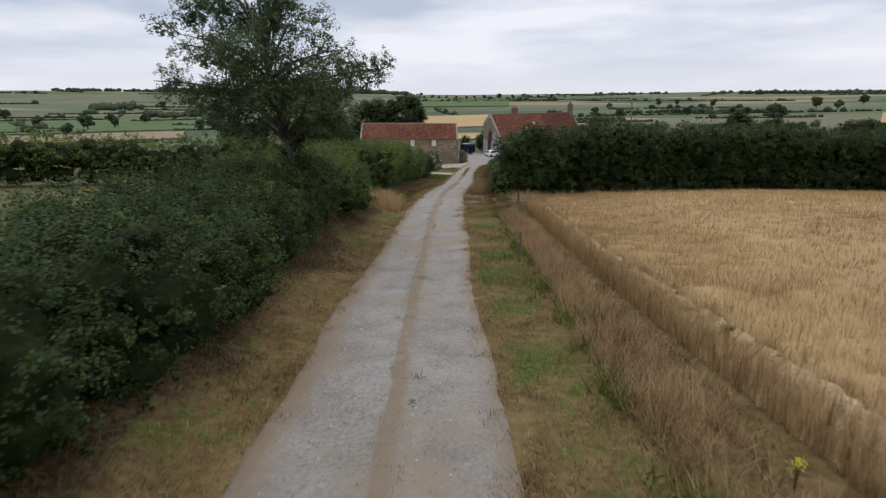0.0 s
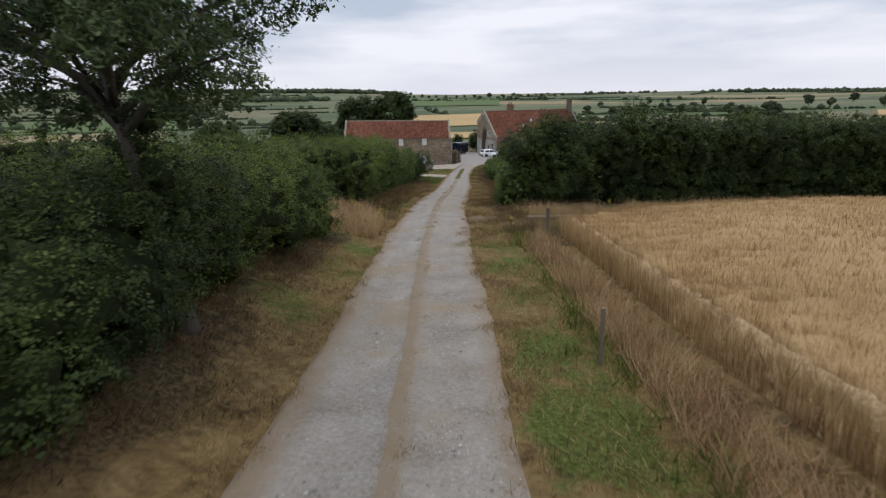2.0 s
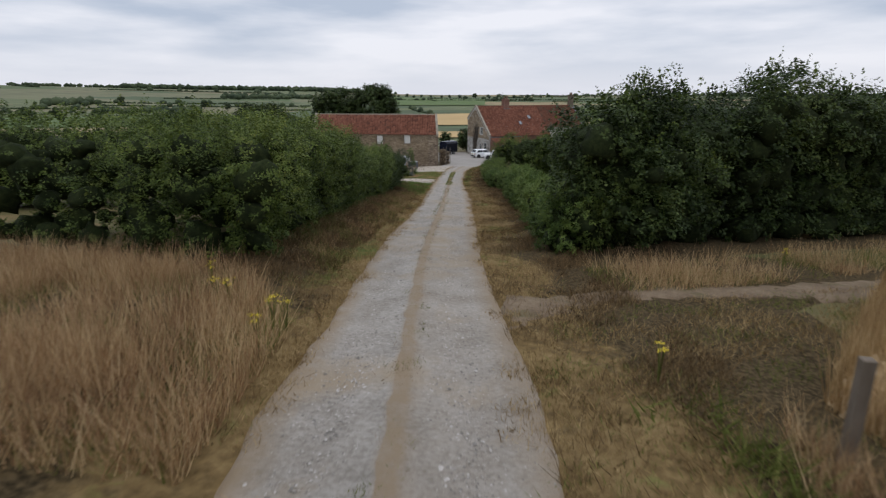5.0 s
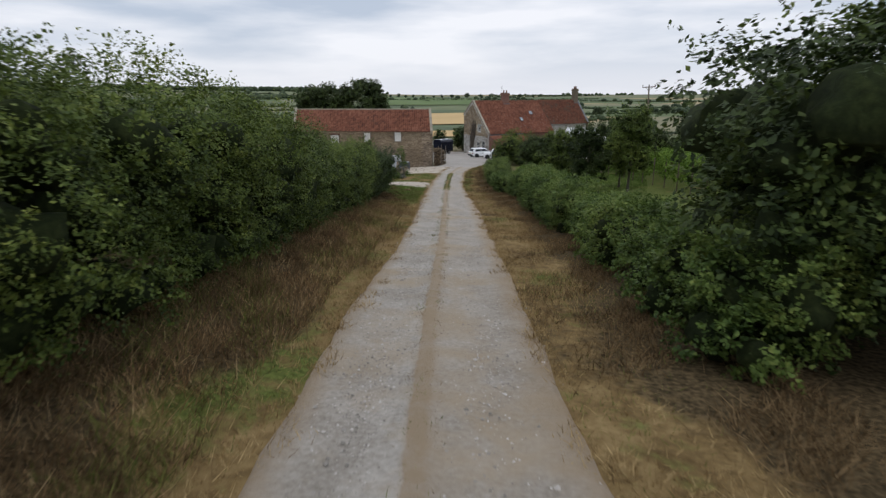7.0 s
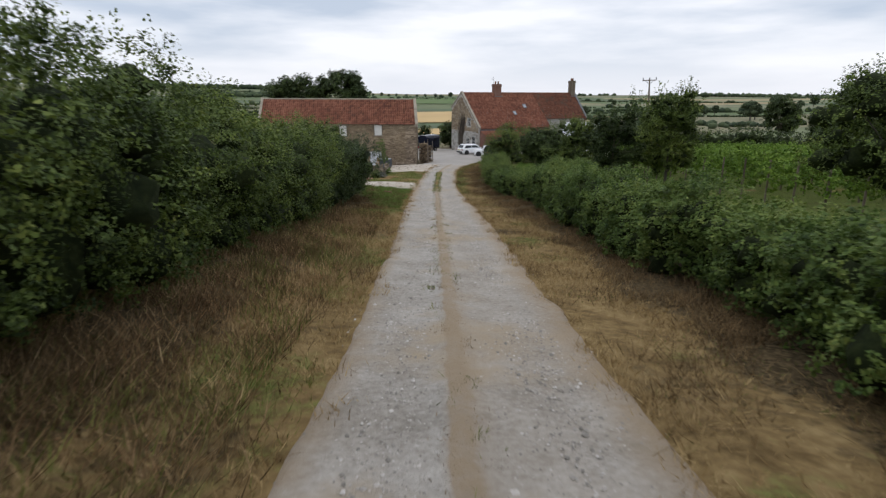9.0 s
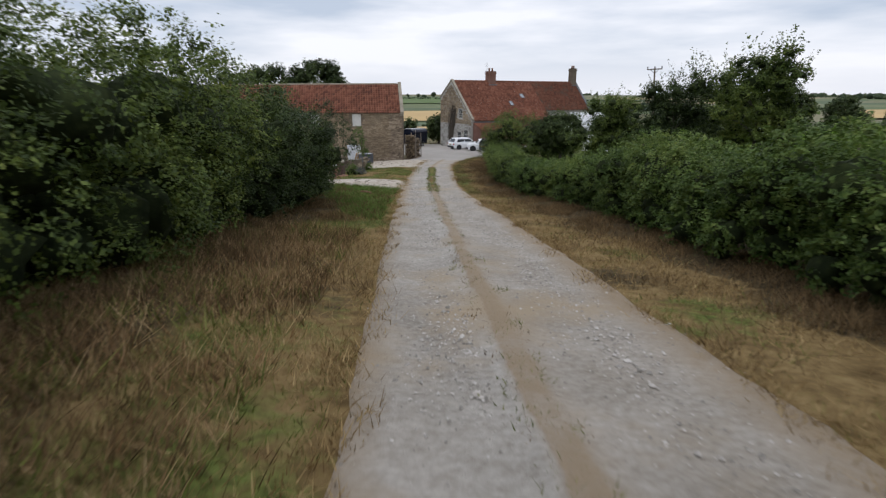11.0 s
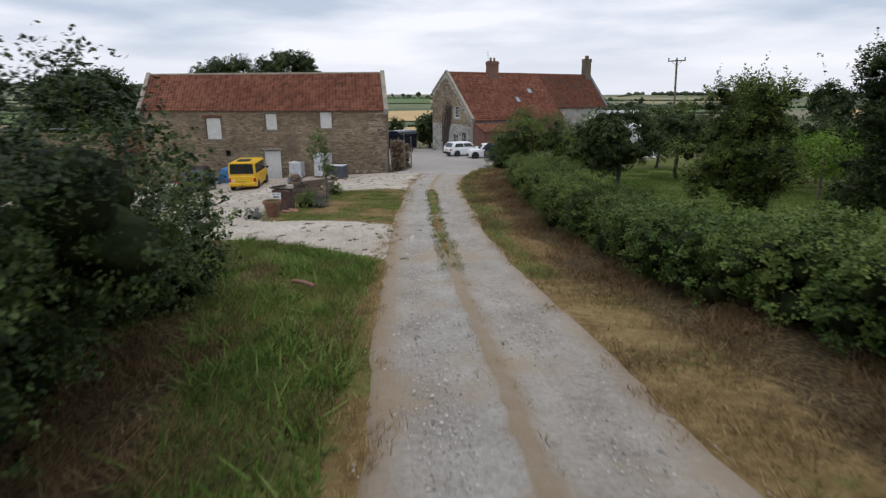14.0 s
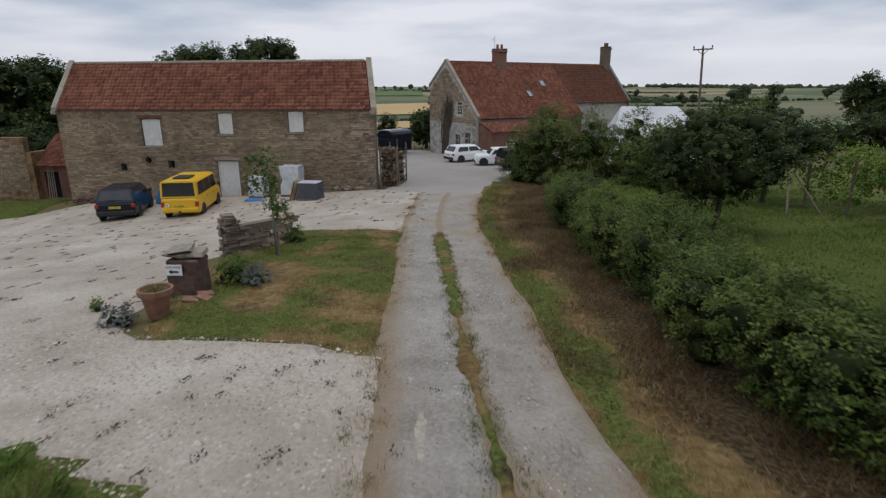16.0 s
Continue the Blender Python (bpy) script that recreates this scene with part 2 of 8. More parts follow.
M["pantile"] = material("clay pantile", [(0.115, 0.046, 0.030), (0.215, 0.084, 0.052), (0.300, 0.135, 0.085)], 3.0, 14, 0.85, 0.3, bump_size=30, island=0.36, span=0.5, spots=((0.12, 0.07, 0.05), 0.45, 0.60, 0.80))
M["coping"] = material("gable coping", [(0.17, 0.145, 0.11), (0.26, 0.23, 0.18), (0.33, 0.30, 0.24)], 1, 8, 0.95, 0.6, bump_size=18)
M["shutter"] = material("white painted boards", [(0.50, 0.50, 0.47), (0.62, 0.62, 0.59), (0.68, 0.68, 0.65)], 0.6, 6, 0.7, 0.2)
M["brick"] = material("red brick", [(0.10, 0.048, 0.036), (0.165, 0.082, 0.06), (0.22, 0.125, 0.095)], 0.8, 9, 0.9, 0.5, obj=0.35)
# near-black base in place of the shade inside the buildings
M["dark"] = material("black for unlit interiors", [(0.012, 0.012, 0.012), (0.02, 0.02, 0.02)], 1, 5, 0.9, 0)

M["pebble"] = material("limestone pebble", [(0.173, 0.160, 0.141), (0.286, 0.265, 0.238), (0.428, 0.400, 0.369)], 1, 3, 0.9, 0, island=0.7)
M["gold"] = material("distant ripe field", [(0.36, 0.25, 0.11), (0.44, 0.31, 0.14)], 60, 0.05, 0.95, 0)
M["stubble"] = material("distant pale stubble", [(0.22, 0.17, 0.09), (0.28, 0.22, 0.12)], 60, 0.05, 0.95, 0)
# green kept dull so that the colour carries the haze of distance
M["crop"] = material("distant green crop, haze in colour", [(0.066, 0.105, 0.030), (0.095, 0.138, 0.042)], 60, 0.05, 0.95, 0)
# paler and bluer than near leaves: distance haze put into the colour
M["farleaf"] = material("far trees, haze in colour", [(0.030, 0.044, 0.026), (0.050, 0.068, 0.036), (0.070, 0.090, 0.046)], 12, 0.6, 0.9, 0.5, bump_size=1.5, island=0.4, spec=0.1)
M["yellow"] = material("yellow petals", [(0.55, 0.42, 0.02), (0.7, 0.55, 0.04)], 1, 5, 0.7, 0)
M["glass"] = material("car glass", [(0.012, 0.014, 0.016), (0.02, 0.022, 0.025)], 1, 2, 0.08, 0, spec=0.6)
M["tyre"] = material("tyre rubber", [(0.015, 0.015, 0.015), (0.03, 0.03, 0.028)], 0.3, 12, 0.85, 0.3)
M["rimmetal"] = material("alloy rim", [(0.30, 0.30, 0.31), (0.42, 0.42, 0.43)], 0.3, 12, 0.35, 0, metal=0.7)
M["p_yellow"] = material("yellow van paint", [(0.62, 0.36, 0.01), (0.70, 0.42, 0.015)], 1, 3, 0.35, 0, spec=0.5)
M["p_navy"] = material("navy car paint", [(0.005, 0.007, 0.016), (0.008, 0.011, 0.024)], 1, 3, 0.22, 0, spec=0.3)
M["p_white"] = material("white car paint", [(0.70, 0.71, 0.72), (0.78, 0.79, 0.80)], 1, 3, 0.3, 0, spec=0.5)
M["p_black"] = material("black trim", [(0.018, 0.018, 0.019), (0.03, 0.03, 0.03)], 0.5, 8, 0.6, 0.1)
M["lamp_red"] = material("red lamp lens", [(0.30, 0.012, 0.01), (0.40, 0.02, 0.015)], 0.5, 8, 0.2, 0, spec=0.5)
M["lamp_clear"] = material("clear lamp lens", [(0.5, 0.5, 0.52), (0.65, 0.65, 0.67)], 0.5, 8, 0.15, 0, spec=0.6)
M["plate"] = material("yellow number plate", [(0.60, 0.50, 0.04), (0.66, 0.55, 0.06)], 0.5, 8, 0.5, 0)
M["canvas"] = material("white marquee fabric", [(0.86, 0.87, 0.89), (0.91, 0.92, 0.93)], 2, 1, 0.7, 0.2, bump_size=3)
M["slate"] = material("lead and slate", [(0.10, 0.105, 0.11), (0.17, 0.175, 0.18)], 0.6, 6, 0.7, 0.3)
M["clay"] = material("terracotta", [(0.15, 0.075, 0.05), (0.22, 0.115, 0.078), (0.29, 0.17, 0.125)], 0.4, 9, 0.85, 0.3)
M["wood"] = material("weathered timber", [(0.09, 0.07, 0.05), (0.16, 0.13, 0.10), (0.23, 0.195, 0.155)], 0.5, 9, 0.9, 0.5, stretch=(1, 1, 0.2))
M["endgrain"] = material("cut log", [(0.05, 0.035, 0.022), (0.11, 0.08, 0.05), (0.19, 0.14, 0.09)], 0.3, 10, 0.95, 0.5, obj=0.5)
M["wrap"] = material("pallet wrapping film", [(0.36, 0.39, 0.43), (0.50, 0.53, 0.57), (0.60, 0.62, 0.65)], 0.4, 5, 0.3, 0.6, bump_size=6, spec=0.5)
M["greybox"] = material("dark grey blocks", [(0.05, 0.056, 0.066), (0.085, 0.092, 0.105)], 0.4, 8, 0.7, 0.3)
M["ply"] = material("orange sheet boards", [(0.42, 0.22, 0.04), (0.52, 0.30, 0.08)], 0.5, 6, 0.7, 0.1)
M["blue"] = material("blue plastic tarpaulin", [(0.03, 0.12, 0.30), (0.06, 0.20, 0.42)], 0.5, 5, 0.5, 0.5, bump_size=8)
M["rust"] = material("dark iron-stained stone", [(0.055, 0.032, 0.026), (0.10, 0.062, 0.05), (0.15, 0.10, 0.08)], 0.5, 8, 0.9, 0.7)
M["signwhite"] = material("white sign board", [(0.72, 0.73, 0.74), (0.78, 0.79, 0.80)], 0.5, 5, 0.5, 0)
M["ink"] = material("black lettering", [(0.02, 0.02, 0.02), (0.03, 0.03, 0.03)], 0.5, 5, 0.6, 0)
M["whitewash"] = material("grey limewashed stone", [(0.247, 0.227, 0.198), (0.390, 0.370, 0.333), (0.520, 0.501, 0.454)], 1.0, 5, 0.95, 0.7, bump_size=10, spots=((0.20, 0.175, 0.14), 0.6, 0.56, 0.74))
M["ivy"] = material("dead ivy stain", [(0.06, 0.05, 0.04), (0.10, 0.085, 0.068)], 0.5, 6, 0.95, 0.6)
M["bloom"] = material("grey lavender", [(0.09, 0.10, 0.085), (0.13, 0.13, 0.13)], 0.5, 5, 0.8, 0, island=0.4)
M["litter"] = material("leaf litter and bare soil", [(0.028, 0.020, 0.013), (0.055, 0.038, 0.024), (0.095, 0.062, 0.04)], 0.8, 8, 0.95, 0.9, bump_size=20)

M["dead"] = material("dead brown grass", [(0.055, 0.034, 0.015), (0.13, 0.085, 0.040), (0.24, 0.165, 0.085)], 1.0, 2, 0.9, 0, island=0.5, through=0.15, spec=0.1)
M["lush"] = material("lush grass", [(0.052, 0.095, 0.017), (0.095, 0.165, 0.030), (0.165, 0.225, 0.060)], 0.9, 2, 0.7, 0, island=0.45, through=0.3, spec=0.1)
M["russet"] = material("reddish seeding grass", [(0.19, 0.105, 0.052), (0.40, 0.25, 0.135), (0.58, 0.42, 0.24)], 0.9, 2.0, 0.85, 0, island=0.45, through=0.45, spec=0.1)
M["tawny"] = material("tall tawny grass", [(0.260, 0.150, 0.072), (0.468, 0.319, 0.163), (0.676, 0.507, 0.286)], 0.9, 1.5, 0.85, 0, island=0.45, through=0.45)


def cover_material():
    """Roadside turf: parched, green and dark (dead litter and painted hedge shade), blended by the cover laid down with
    the sheet.
    """
    m = material("roadside turf", [(0.085, 0.056, 0.024), (0.165, 0.113, 0.050), (0.245, 0.176, 0.084)], 0.6, 7, 0.95, 1.0, bump_size=26, span=0.3, spec=0.06)
    nt = m.node_tree
    N, K = nt.nodes.new, nt.links.new
    b = nt.nodes["Principled BSDF"]
    colour = b.inputs["Base Color"].links[0].from_socket
    uv, sep, geo = N("ShaderNodeUVMap"), N("ShaderNodeSeparateXYZ"), N("ShaderNodeNewGeometry")
    uv.uv_map = "cover"
    K(uv.outputs[0], sep.inputs[0])
    # the second pair of browns carries both litter and the hedges' shade
    for ch, scale, lo, hi in ((0, 3.5, (0.048, 0.062, 0.015), (0.118, 0.142, 0.038)), (1, 4.5, (0.030, 0.023, 0.012), (0.105, 0.076, 0.040))):
        n1, n2 = N("ShaderNodeTexNoise"), N("ShaderNodeTexNoise")
        n1.inputs["Scale"].default_value, n1.inputs["Detail"].default_value = scale, 6
        n2.inputs["Scale"].default_value, n2.inputs["Detail"].default_value = 14, 5
        K(geo.outputs["Position"], n1.inputs[0])
        K(geo.outputs["Position"], n2.inputs[0])
        ramp = N("ShaderNodeValToRGB")
        e = ramp.color_ramp.elements
        e[0].position, e[0].color, e[1].position, e[1].color = 0.36, (*lo, 1), 0.64, (*hi, 1)
        K(n2.outputs[0], ramp.inputs[0])
        ad = N("ShaderNodeMath")
        ad.operation = "ADD"
        K(sep.outputs[ch], ad.inputs[0])
        K(n1.outputs[0], ad.inputs[1])
        rg = N("ShaderNodeMapRange")
        rg.inputs["From Min"].default_value, rg.inputs["From Max"].default_value = 0.85, 1.15
        K(ad.outputs[0], rg.inputs[0])
        mx = N("ShaderNodeMix")
        mx.data_type = "RGBA"
        K(rg.outputs[0], mx.inputs["Factor"])
        K(colour, mx.inputs["A"])
        K(ramp.outputs[0], mx.inputs["B"])
        colour = mx.outputs["Result"]
    K(colour, b.inputs["Base Color"])
    return m


M["verge"] = cover_material()
M["chip"] = material("cream limestone chipping", [(0.20, 0.17, 0.13), (0.34, 0.30, 0.245), (0.48, 0.435, 0.37)], 1, 3, 0.9, 0, island=0.6)
M["ochre"] = material("lichened ochre stone", [(0.10, 0.062, 0.032), (0.20, 0.13, 0.07), (0.31, 0.235, 0.15)], 0.9, 4, 0.95, 0.8, bump_size=14, obj=0.2, span=0.3)

# ---- shaping helpers ----


def mesh_from(name, verts, faces, mat, smooth=False):
    me = bpy.data.meshes.new(name)
    verts = np.asarray(verts, np.float32).reshape(-1, 3)
    if isinstance(faces, np.ndarray):
        k = faces.shape[1]
        n = len(faces)
        me.vertices.add(len(verts))
        me.vertices.foreach_set("co", verts.ravel())
        me.loops.add(n * k)
        me.loops.foreach_set("vertex_index", faces.astype(np.int32).ravel())
        me.polygons.add(n)
        me.polygons.foreach_set("loop_start", np.arange(0, n * k, k, dtype=np.int32))
        me.update(calc_edges=True)
    else:
        me.from_pydata([tuple(map(float, v)) for v in verts], [], faces)
    if smooth:
        me.polygons.foreach_set("use_smooth", [True] * len(me.polygons))
    me.materials.append(mat)
    return me


def under(ob, parent):
    ob.parent = parent
    return ob


def part(name, bm, mat, parent, label="", smooth=False):
    """Links a bmesh as one mesh object under a thing or a part."""
    me = bpy.data.meshes.new(name)
    bm.to_mesh(me)
    bm.free()
    if smooth:
        me.polygons.foreach_set("use_smooth", [True] * len(me.polygons))
    me.materials.append(mat)
    ob = new(name, me)
    if parent is not None:
        ob.parent = parent
    return tagged(ob, label)


def thing(name, label, category, m=None, group="", kind=""):
    ob = new(name)
    ob.empty_display_size = 0.2
    if m is not None:
        ob.matrix_world = m
    return tagged(ob, label, category, group, kind)


def box(bm, x0, x1, y0, y1, z0, z1, bevel=0.0, m=None):
    r = bmesh.ops.create_cube(bm, size=1.0)
    mat = Matrix.Translation(((x0 + x1) / 2, (y0 + y1) / 2, (z0 + z1) / 2)) @ Matrix.Diagonal((x1 - x0, y1 - y0, z1 - z0, 1))
    bmesh.ops.transform(bm, matrix=(m @ mat) if m is not None else mat, verts=r["verts"])
    if bevel:
        ed = {e for v in r["verts"] for e in v.link_edges}
        bmesh.ops.bevel(bm, geom=list(ed), offset=bevel, segments=1, affect="EDGES")
    return bm


def boxed(x0, x1, y0, y1, z0, z1, bevel=0.0):
    return box(bmesh.new(), x0, x1, y0, y1, z0, z1, bevel)


def prism(bm, pts, y0, y1):
    """A profile of (x, z) drawn out along y."""
    a = [bm.verts.new((x, y0, z)) for x, z in pts]
    b = [bm.verts.new((x, y1, z)) for x, z in pts]
    n = len(pts)
    bm.faces.new(a[::-1])
    bm.faces.new(b)
    for i in range(n):
        bm.faces.new((a[i], a[(i + 1) % n], b[(i + 1) % n], b[i]))
    bmesh.ops.recalc_face_normals(bm, faces=bm.faces)
    return bm


def tube(bm, pts, radii, sides=7):
    rings = []
    for i, p in enumerate(pts):
        p = Vector(p)
        d = (Vector(pts[min(i + 1, len(pts) - 1)]) - Vector(pts[max(i - 1, 0)])).normalized()
        u = d.orthogonal().normalized()
        w = d.cross(u)
        rings.append([bm.verts.new(p + (u * math.cos(2 * math.pi * k / sides) + w * math.sin(2 * math.pi * k / sides)) * radii[i]) for k in range(sides)])
    for a, b in zip(rings, rings[1:]):
        for k in range(sides):
            bm.faces.new((a[k], a[(k + 1) % sides], b[(k + 1) % sides], b[k]))
    bm.faces.new(rings[0][::-1])
    bm.faces.new(rings[-1])
    return bm


# ---- the lie of the land ----
KY = [-400, -140, -112, -105, -100, -95, -89.5, -83, -76, -70, -67, -62.5, -60.3, -57.3, -52, -47, -42.6, -38.4, -31.2, -27.4, -24.5, -16.7, 0, 17, 45, 120]
KZ = [17, 11.5, 9.5, 9, 8.6, 8.15, 7.55, 7.12, 6.62, 6.13, 5.78, 5.3, 5.07, 4.65, 3.95, 3.42, 2.96, 2.52, 1.75, 1.46, 1.35, 0.95, -0.02, -0.55, -1.4, -4.5]
FY = np.arange(-400, 121, 0.5)
FZ = np.convolve(np.pad(np.interp(FY, KY, KZ), 10, mode="edge"), np.ones(21) / 21, "valid")


def steps(a, b, v):
    t = np.clip((v - a) / (b - a), 0, 1)
    return t * t * (3 - 2 * t)


# the track: left and right edges in plan, along y
TY = [-140, -107.54, -101.38, -97.54, -83.48, -78.98, -73.07, -63.8, -59.83, -51.96, -46.74, -37.5, -31.8, -25.4, -22.2, -14.6, -12.5, -3.3]
TL = [34, 24.85, 23.09, 21.87, 18.26, 17.08, 15.83, 13.89, 13.16, 11.52, 10.4, 8.3, 7.05, 5.9, 5.45, 4.25, 3.9, 3]
RY = [-140, -107.54, -101.07, -92.38, -78.59, -72.25, -63.24, -58.69, -47.96, -42.2, -35.9, -31.4, -27.4, -24.7, -15.1, -11.3, -4, 7]
RX = [37.8, 27.86, 26.09, 23.65, 20.13, 18.5, 16.7, 15.85, 13.8, 12.6, 11.1, 10.2, 9.25, 8.65, 7.2, 6.58, 6.35, 7.4]


TF = np.arange(-140, 8, 0.5)
TFL = np.convolve(np.pad(np.interp(TF, TY, TL), 6, mode="edge"), np.ones(13) / 13, "valid")
TFR = np.convolve(np.pad(np.interp(TF, RY, RX), 6, mode="edge"), np.ones(13) / 13, "valid")


def track(y, u):
    """x of the track at y; u runs from 0 at the left edge to 1 at the right."""
    l, r = np.interp(y, TF, TFL), np.interp(y, TF, TFR)
    return l + (r - l) * u


def land(x, y):
    """Height of the ground."""
    x, y = np.asarray(x, float), np.asarray(y, float)
    near = np.interp(y, FY, FZ) - np.interp(y, [-40, -30, -20, -8, 0, 20], [0, 0.02, 0.06, 0.095, 0.06, 0.05]) * np.clip(3 - x, 0, 28)
    bank = np.interp(y, [-112, -84, -77, -50, -42], [0.62, 0.62, 0.3, 0.25, 0.0])
    near = near + bank * steps(0.3, 2.4, np.interp(y, TF, TFL) - x)
    dx, dy = x - 8, y + 40
    r = np.hypot(dx, dy)
    az = np.degrees(np.arctan2(-dx, dy))
    hill = np.interp(az, [-180, -100, -60, -30, 0, 14, 26, 40, 60, 100, 180], [12, 12, 9, 8, 8, 12, 26, 38, 50, 30, 12])
    base = np.interp(az, [-180, -110, -60, -20, 20, 60, 110, 180], [12, 6, -1, -7, -9, -7, 5, 12])
    far = base + (hill - base) * steps(420, 2300, r) + 2.5 * np.sin(x / 170.0) * np.sin(y / 210.0) * steps(200, 600, r)
    w = steps(85, 300, r)
    return near * (1 - w) + far * w


def lay(name, xs, ys, mat, lift, kind="structure", label="", category=""):
    """A sheet over the ground on a grid of plan points xs, ys (2D arrays)."""
    z = land(xs, ys) + lift
    n, k = xs.shape
    v = np.stack([xs, ys, z], -1).reshape(-1, 3)
    i = np.arange(n * k).reshape(n, k)
    f = np.stack([i[:-1, :-1], i[:-1, 1:], i[1:, 1:], i[1:, :-1]], -1).reshape(-1, 4)
    ob = new(name, mesh_from(name, v, f, mat, True))
    return tagged(ob, label, category, kind=kind)


def spread_axis(a, b, step, far, grow=1.16):
    mid = list(np.arange(a, b + step / 2, step))
    up, s = [], step
    p = mid[-1]
    while p < far:
        s *= grow
        p += s
        up.append(p)
    dn, s, p = [], step, mid[0]
    while p > -far:
        s *= grow
        p -= s
        dn.append(p)
    return np.array(dn[::-1] + mid + up)


gx, gy = np.meshgrid(spread_axis(-32, 66, 1.0, 4400), spread_axis(-112, 46, 1.0, 4400), indexing="ij")
lay("ground", gx[:, ::-1], gy[:, ::-1], M["land"], -0.06, label="dry olive-green farmland with distant hills", category="ground")

MID_Y = [-110.6, -96.8, -83, -75, -70, -62, -53, -46, -40, -35.4, -33, -27, -24.5, -20.8, -15.5]
MID_U = [0.50, 0.52, 0.48, 0.48, 0.455, 0.45, 0.43, 0.43, 0.46, 0.5, 0.5, 0.52, 0.5, 0.49, 0.46]


def mid_u(y):
    """Where across the track its middle strip runs."""
    return np.interp(y, MID_Y, MID_U)


def road():
    rg = np.random.default_rng(3)
    ys = np.arange(-112, -2.9, 0.3)
    us = np.r_[-0.045, 0.0, np.linspace(0.03, 0.97, 21), 1.0, 1.045]
    Y, U = np.meshgrid(ys, us, indexing="ij")
    wave = lambda k: np.convolve(rg.normal(0, 0.14, len(ys) + k - 1), np.ones(k) / k, "valid")
    l, r = wave(9)[:, None], wave(9)[:, None]
    X = track(Y, U) + l * np.clip(1 - 3 * U, 0, 1) + r * np.clip(3 * U - 2, 0, 1)
    mid = mid_u(Y)
    up = 0.054 + 0.045 * np.exp(-((U - mid) / 0.05) ** 2) - 0.02 * np.exp(-((U - 0.22) / 0.1) ** 2) - 0.02 * np.exp(-((U - 0.76) / 0.1) ** 2)
    up += rg.normal(0, 0.006, up.shape)
    up[:, [0, -1]] = -0.09
    up[:, [1, -2]] = 0.045 + rg.normal(0, 0.006, (len(ys), 2))
    ob = lay("road", X, Y, M["gravel"], up, label="pale limestone gravel farm track with two wheel ruts", category="track")
    me = ob.data
    uv = me.uv_layers.new(name="across")
    ids = np.empty(len(me.loops), np.int32)
    me.loops.foreach_get("vertex_index", ids)
    flat = np.stack([(U + 0.47 - mid).ravel(), Y.ravel() / 10], 1)[ids]
    uv.data.foreach_set("uv", flat.astype(np.float32).ravel())


road()


def stones(name, label, x, y, r, lift, mat, seed):
    """Loose four-faced chippings lying at the given places."""
    rg = np.random.default_rng(seed)
    n = len(x)
    o = np.array([(1, 0, 0), (0, 1, 0), (-1, 0, 0), (0, -1, 0), (0, 0, 0.8)])
    v = o[None] * r[:, None, None] * rg.uniform(0.7, 1.4, (n, 5, 1))
    a = rg.uniform(0, 6.28, n)
    c, s = np.cos(a)[:, None], np.sin(a)[:, None]
    v = np.stack([v[..., 0] * c - v[..., 1] * s + x[:, None], v[..., 0] * s + v[..., 1] * c + y[:, None], v[..., 2] + (land(x, y) + lift)[:, None]], -1)
    f = np.array([(0, 1, 4), (1, 2, 4), (2, 3, 4), (3, 0, 4)])
    f = f[None] + (np.arange(n) * 5)[:, None, None]
    tagged(new(name, mesh_from(name, v.reshape(-1, 3), f.reshape(-1, 3), mat)), label, "gravel", kind="stuff")


def pebbles():
    rg = np.random.default_rng(8)
    n = 70000
    y = np.r_[rg.uniform(-108, -52, n // 2), rg.uniform(-52, -10, n // 2)]
    u = np.clip(rg.choice([0.24, 0.33, 0.66, 0.78], n) + rg.normal(0, 0.1, n), -0.02, 1.02)
    x = track(y, u)
    k = clumpy(x, y, 1.6, rg, 0.3) | (rg.uniform(0, 1, n) < 0.15)
    x, y = x[k], y[k]
    stones("loose_stone", "loose pale limestone chippings on the track", x, y, 0.006 + rg.gamma(1.2, 0.0038, len(x)), 0.048, M["pebble"], 81)
    ax, ay = np.r_[rg.uniform(-22, 5, 9000), rg.uniform(-8, 6.4, 26000)], np.r_[rg.uniform(-29, -1, 9000), rg.uniform(-30, -23.4, 26000)]
    k = inside(ax, ay, APRON) & (clumpy(ax, ay, 1.2, rg, -0.4) | (rg.uniform(0, 1, len(ax)) < 0.3))
    ax, ay = ax[k], ay[k]
    stones("loose_stone", "loose cream limestone chippings on the parking area", ax, ay, 0.008 + rg.gamma(1.3, 0.0055, len(ax)), 0.028, M["chip"], 82)


def inside(px, py, poly):
    """Which of the points lie in the polygon."""
    res = np.zeros(px.shape, bool)
    n = len(poly)
    for i in range(n):
        x0, y0 = poly[i]
        x1, y1 = poly[(i + 1) % n]
        cross = (y0 > py) != (y1 > py)
        with np.errstate(divide="ignore", invalid="ignore"):
            xi = (x1 - x0) * (py - y0) / ((y1 - y0) or 1e-9) + x0
        res ^= cross & (px < xi)
    return res


def onto_edge(px, py, poly):
    best = np.full(px.shape, 1e9)
    bx, by = px.copy(), py.copy()
    n = len(poly)
    for i in range(n):
        a, b = np.array(poly[i], float), np.array(poly[(i + 1) % n], float)
        d = b - a
        t = np.clip(((px - a[0]) * d[0] + (py - a[1]) * d[1]) / max(1e-9, d @ d), 0, 1)
        qx, qy = a[0] + t * d[0], a[1] + t * d[1]
        e = np.hypot(qx - px, qy - py)
        k = e < best
        best[k], bx[k], by[k] = e[k], qx[k], qy[k]
    return bx, by


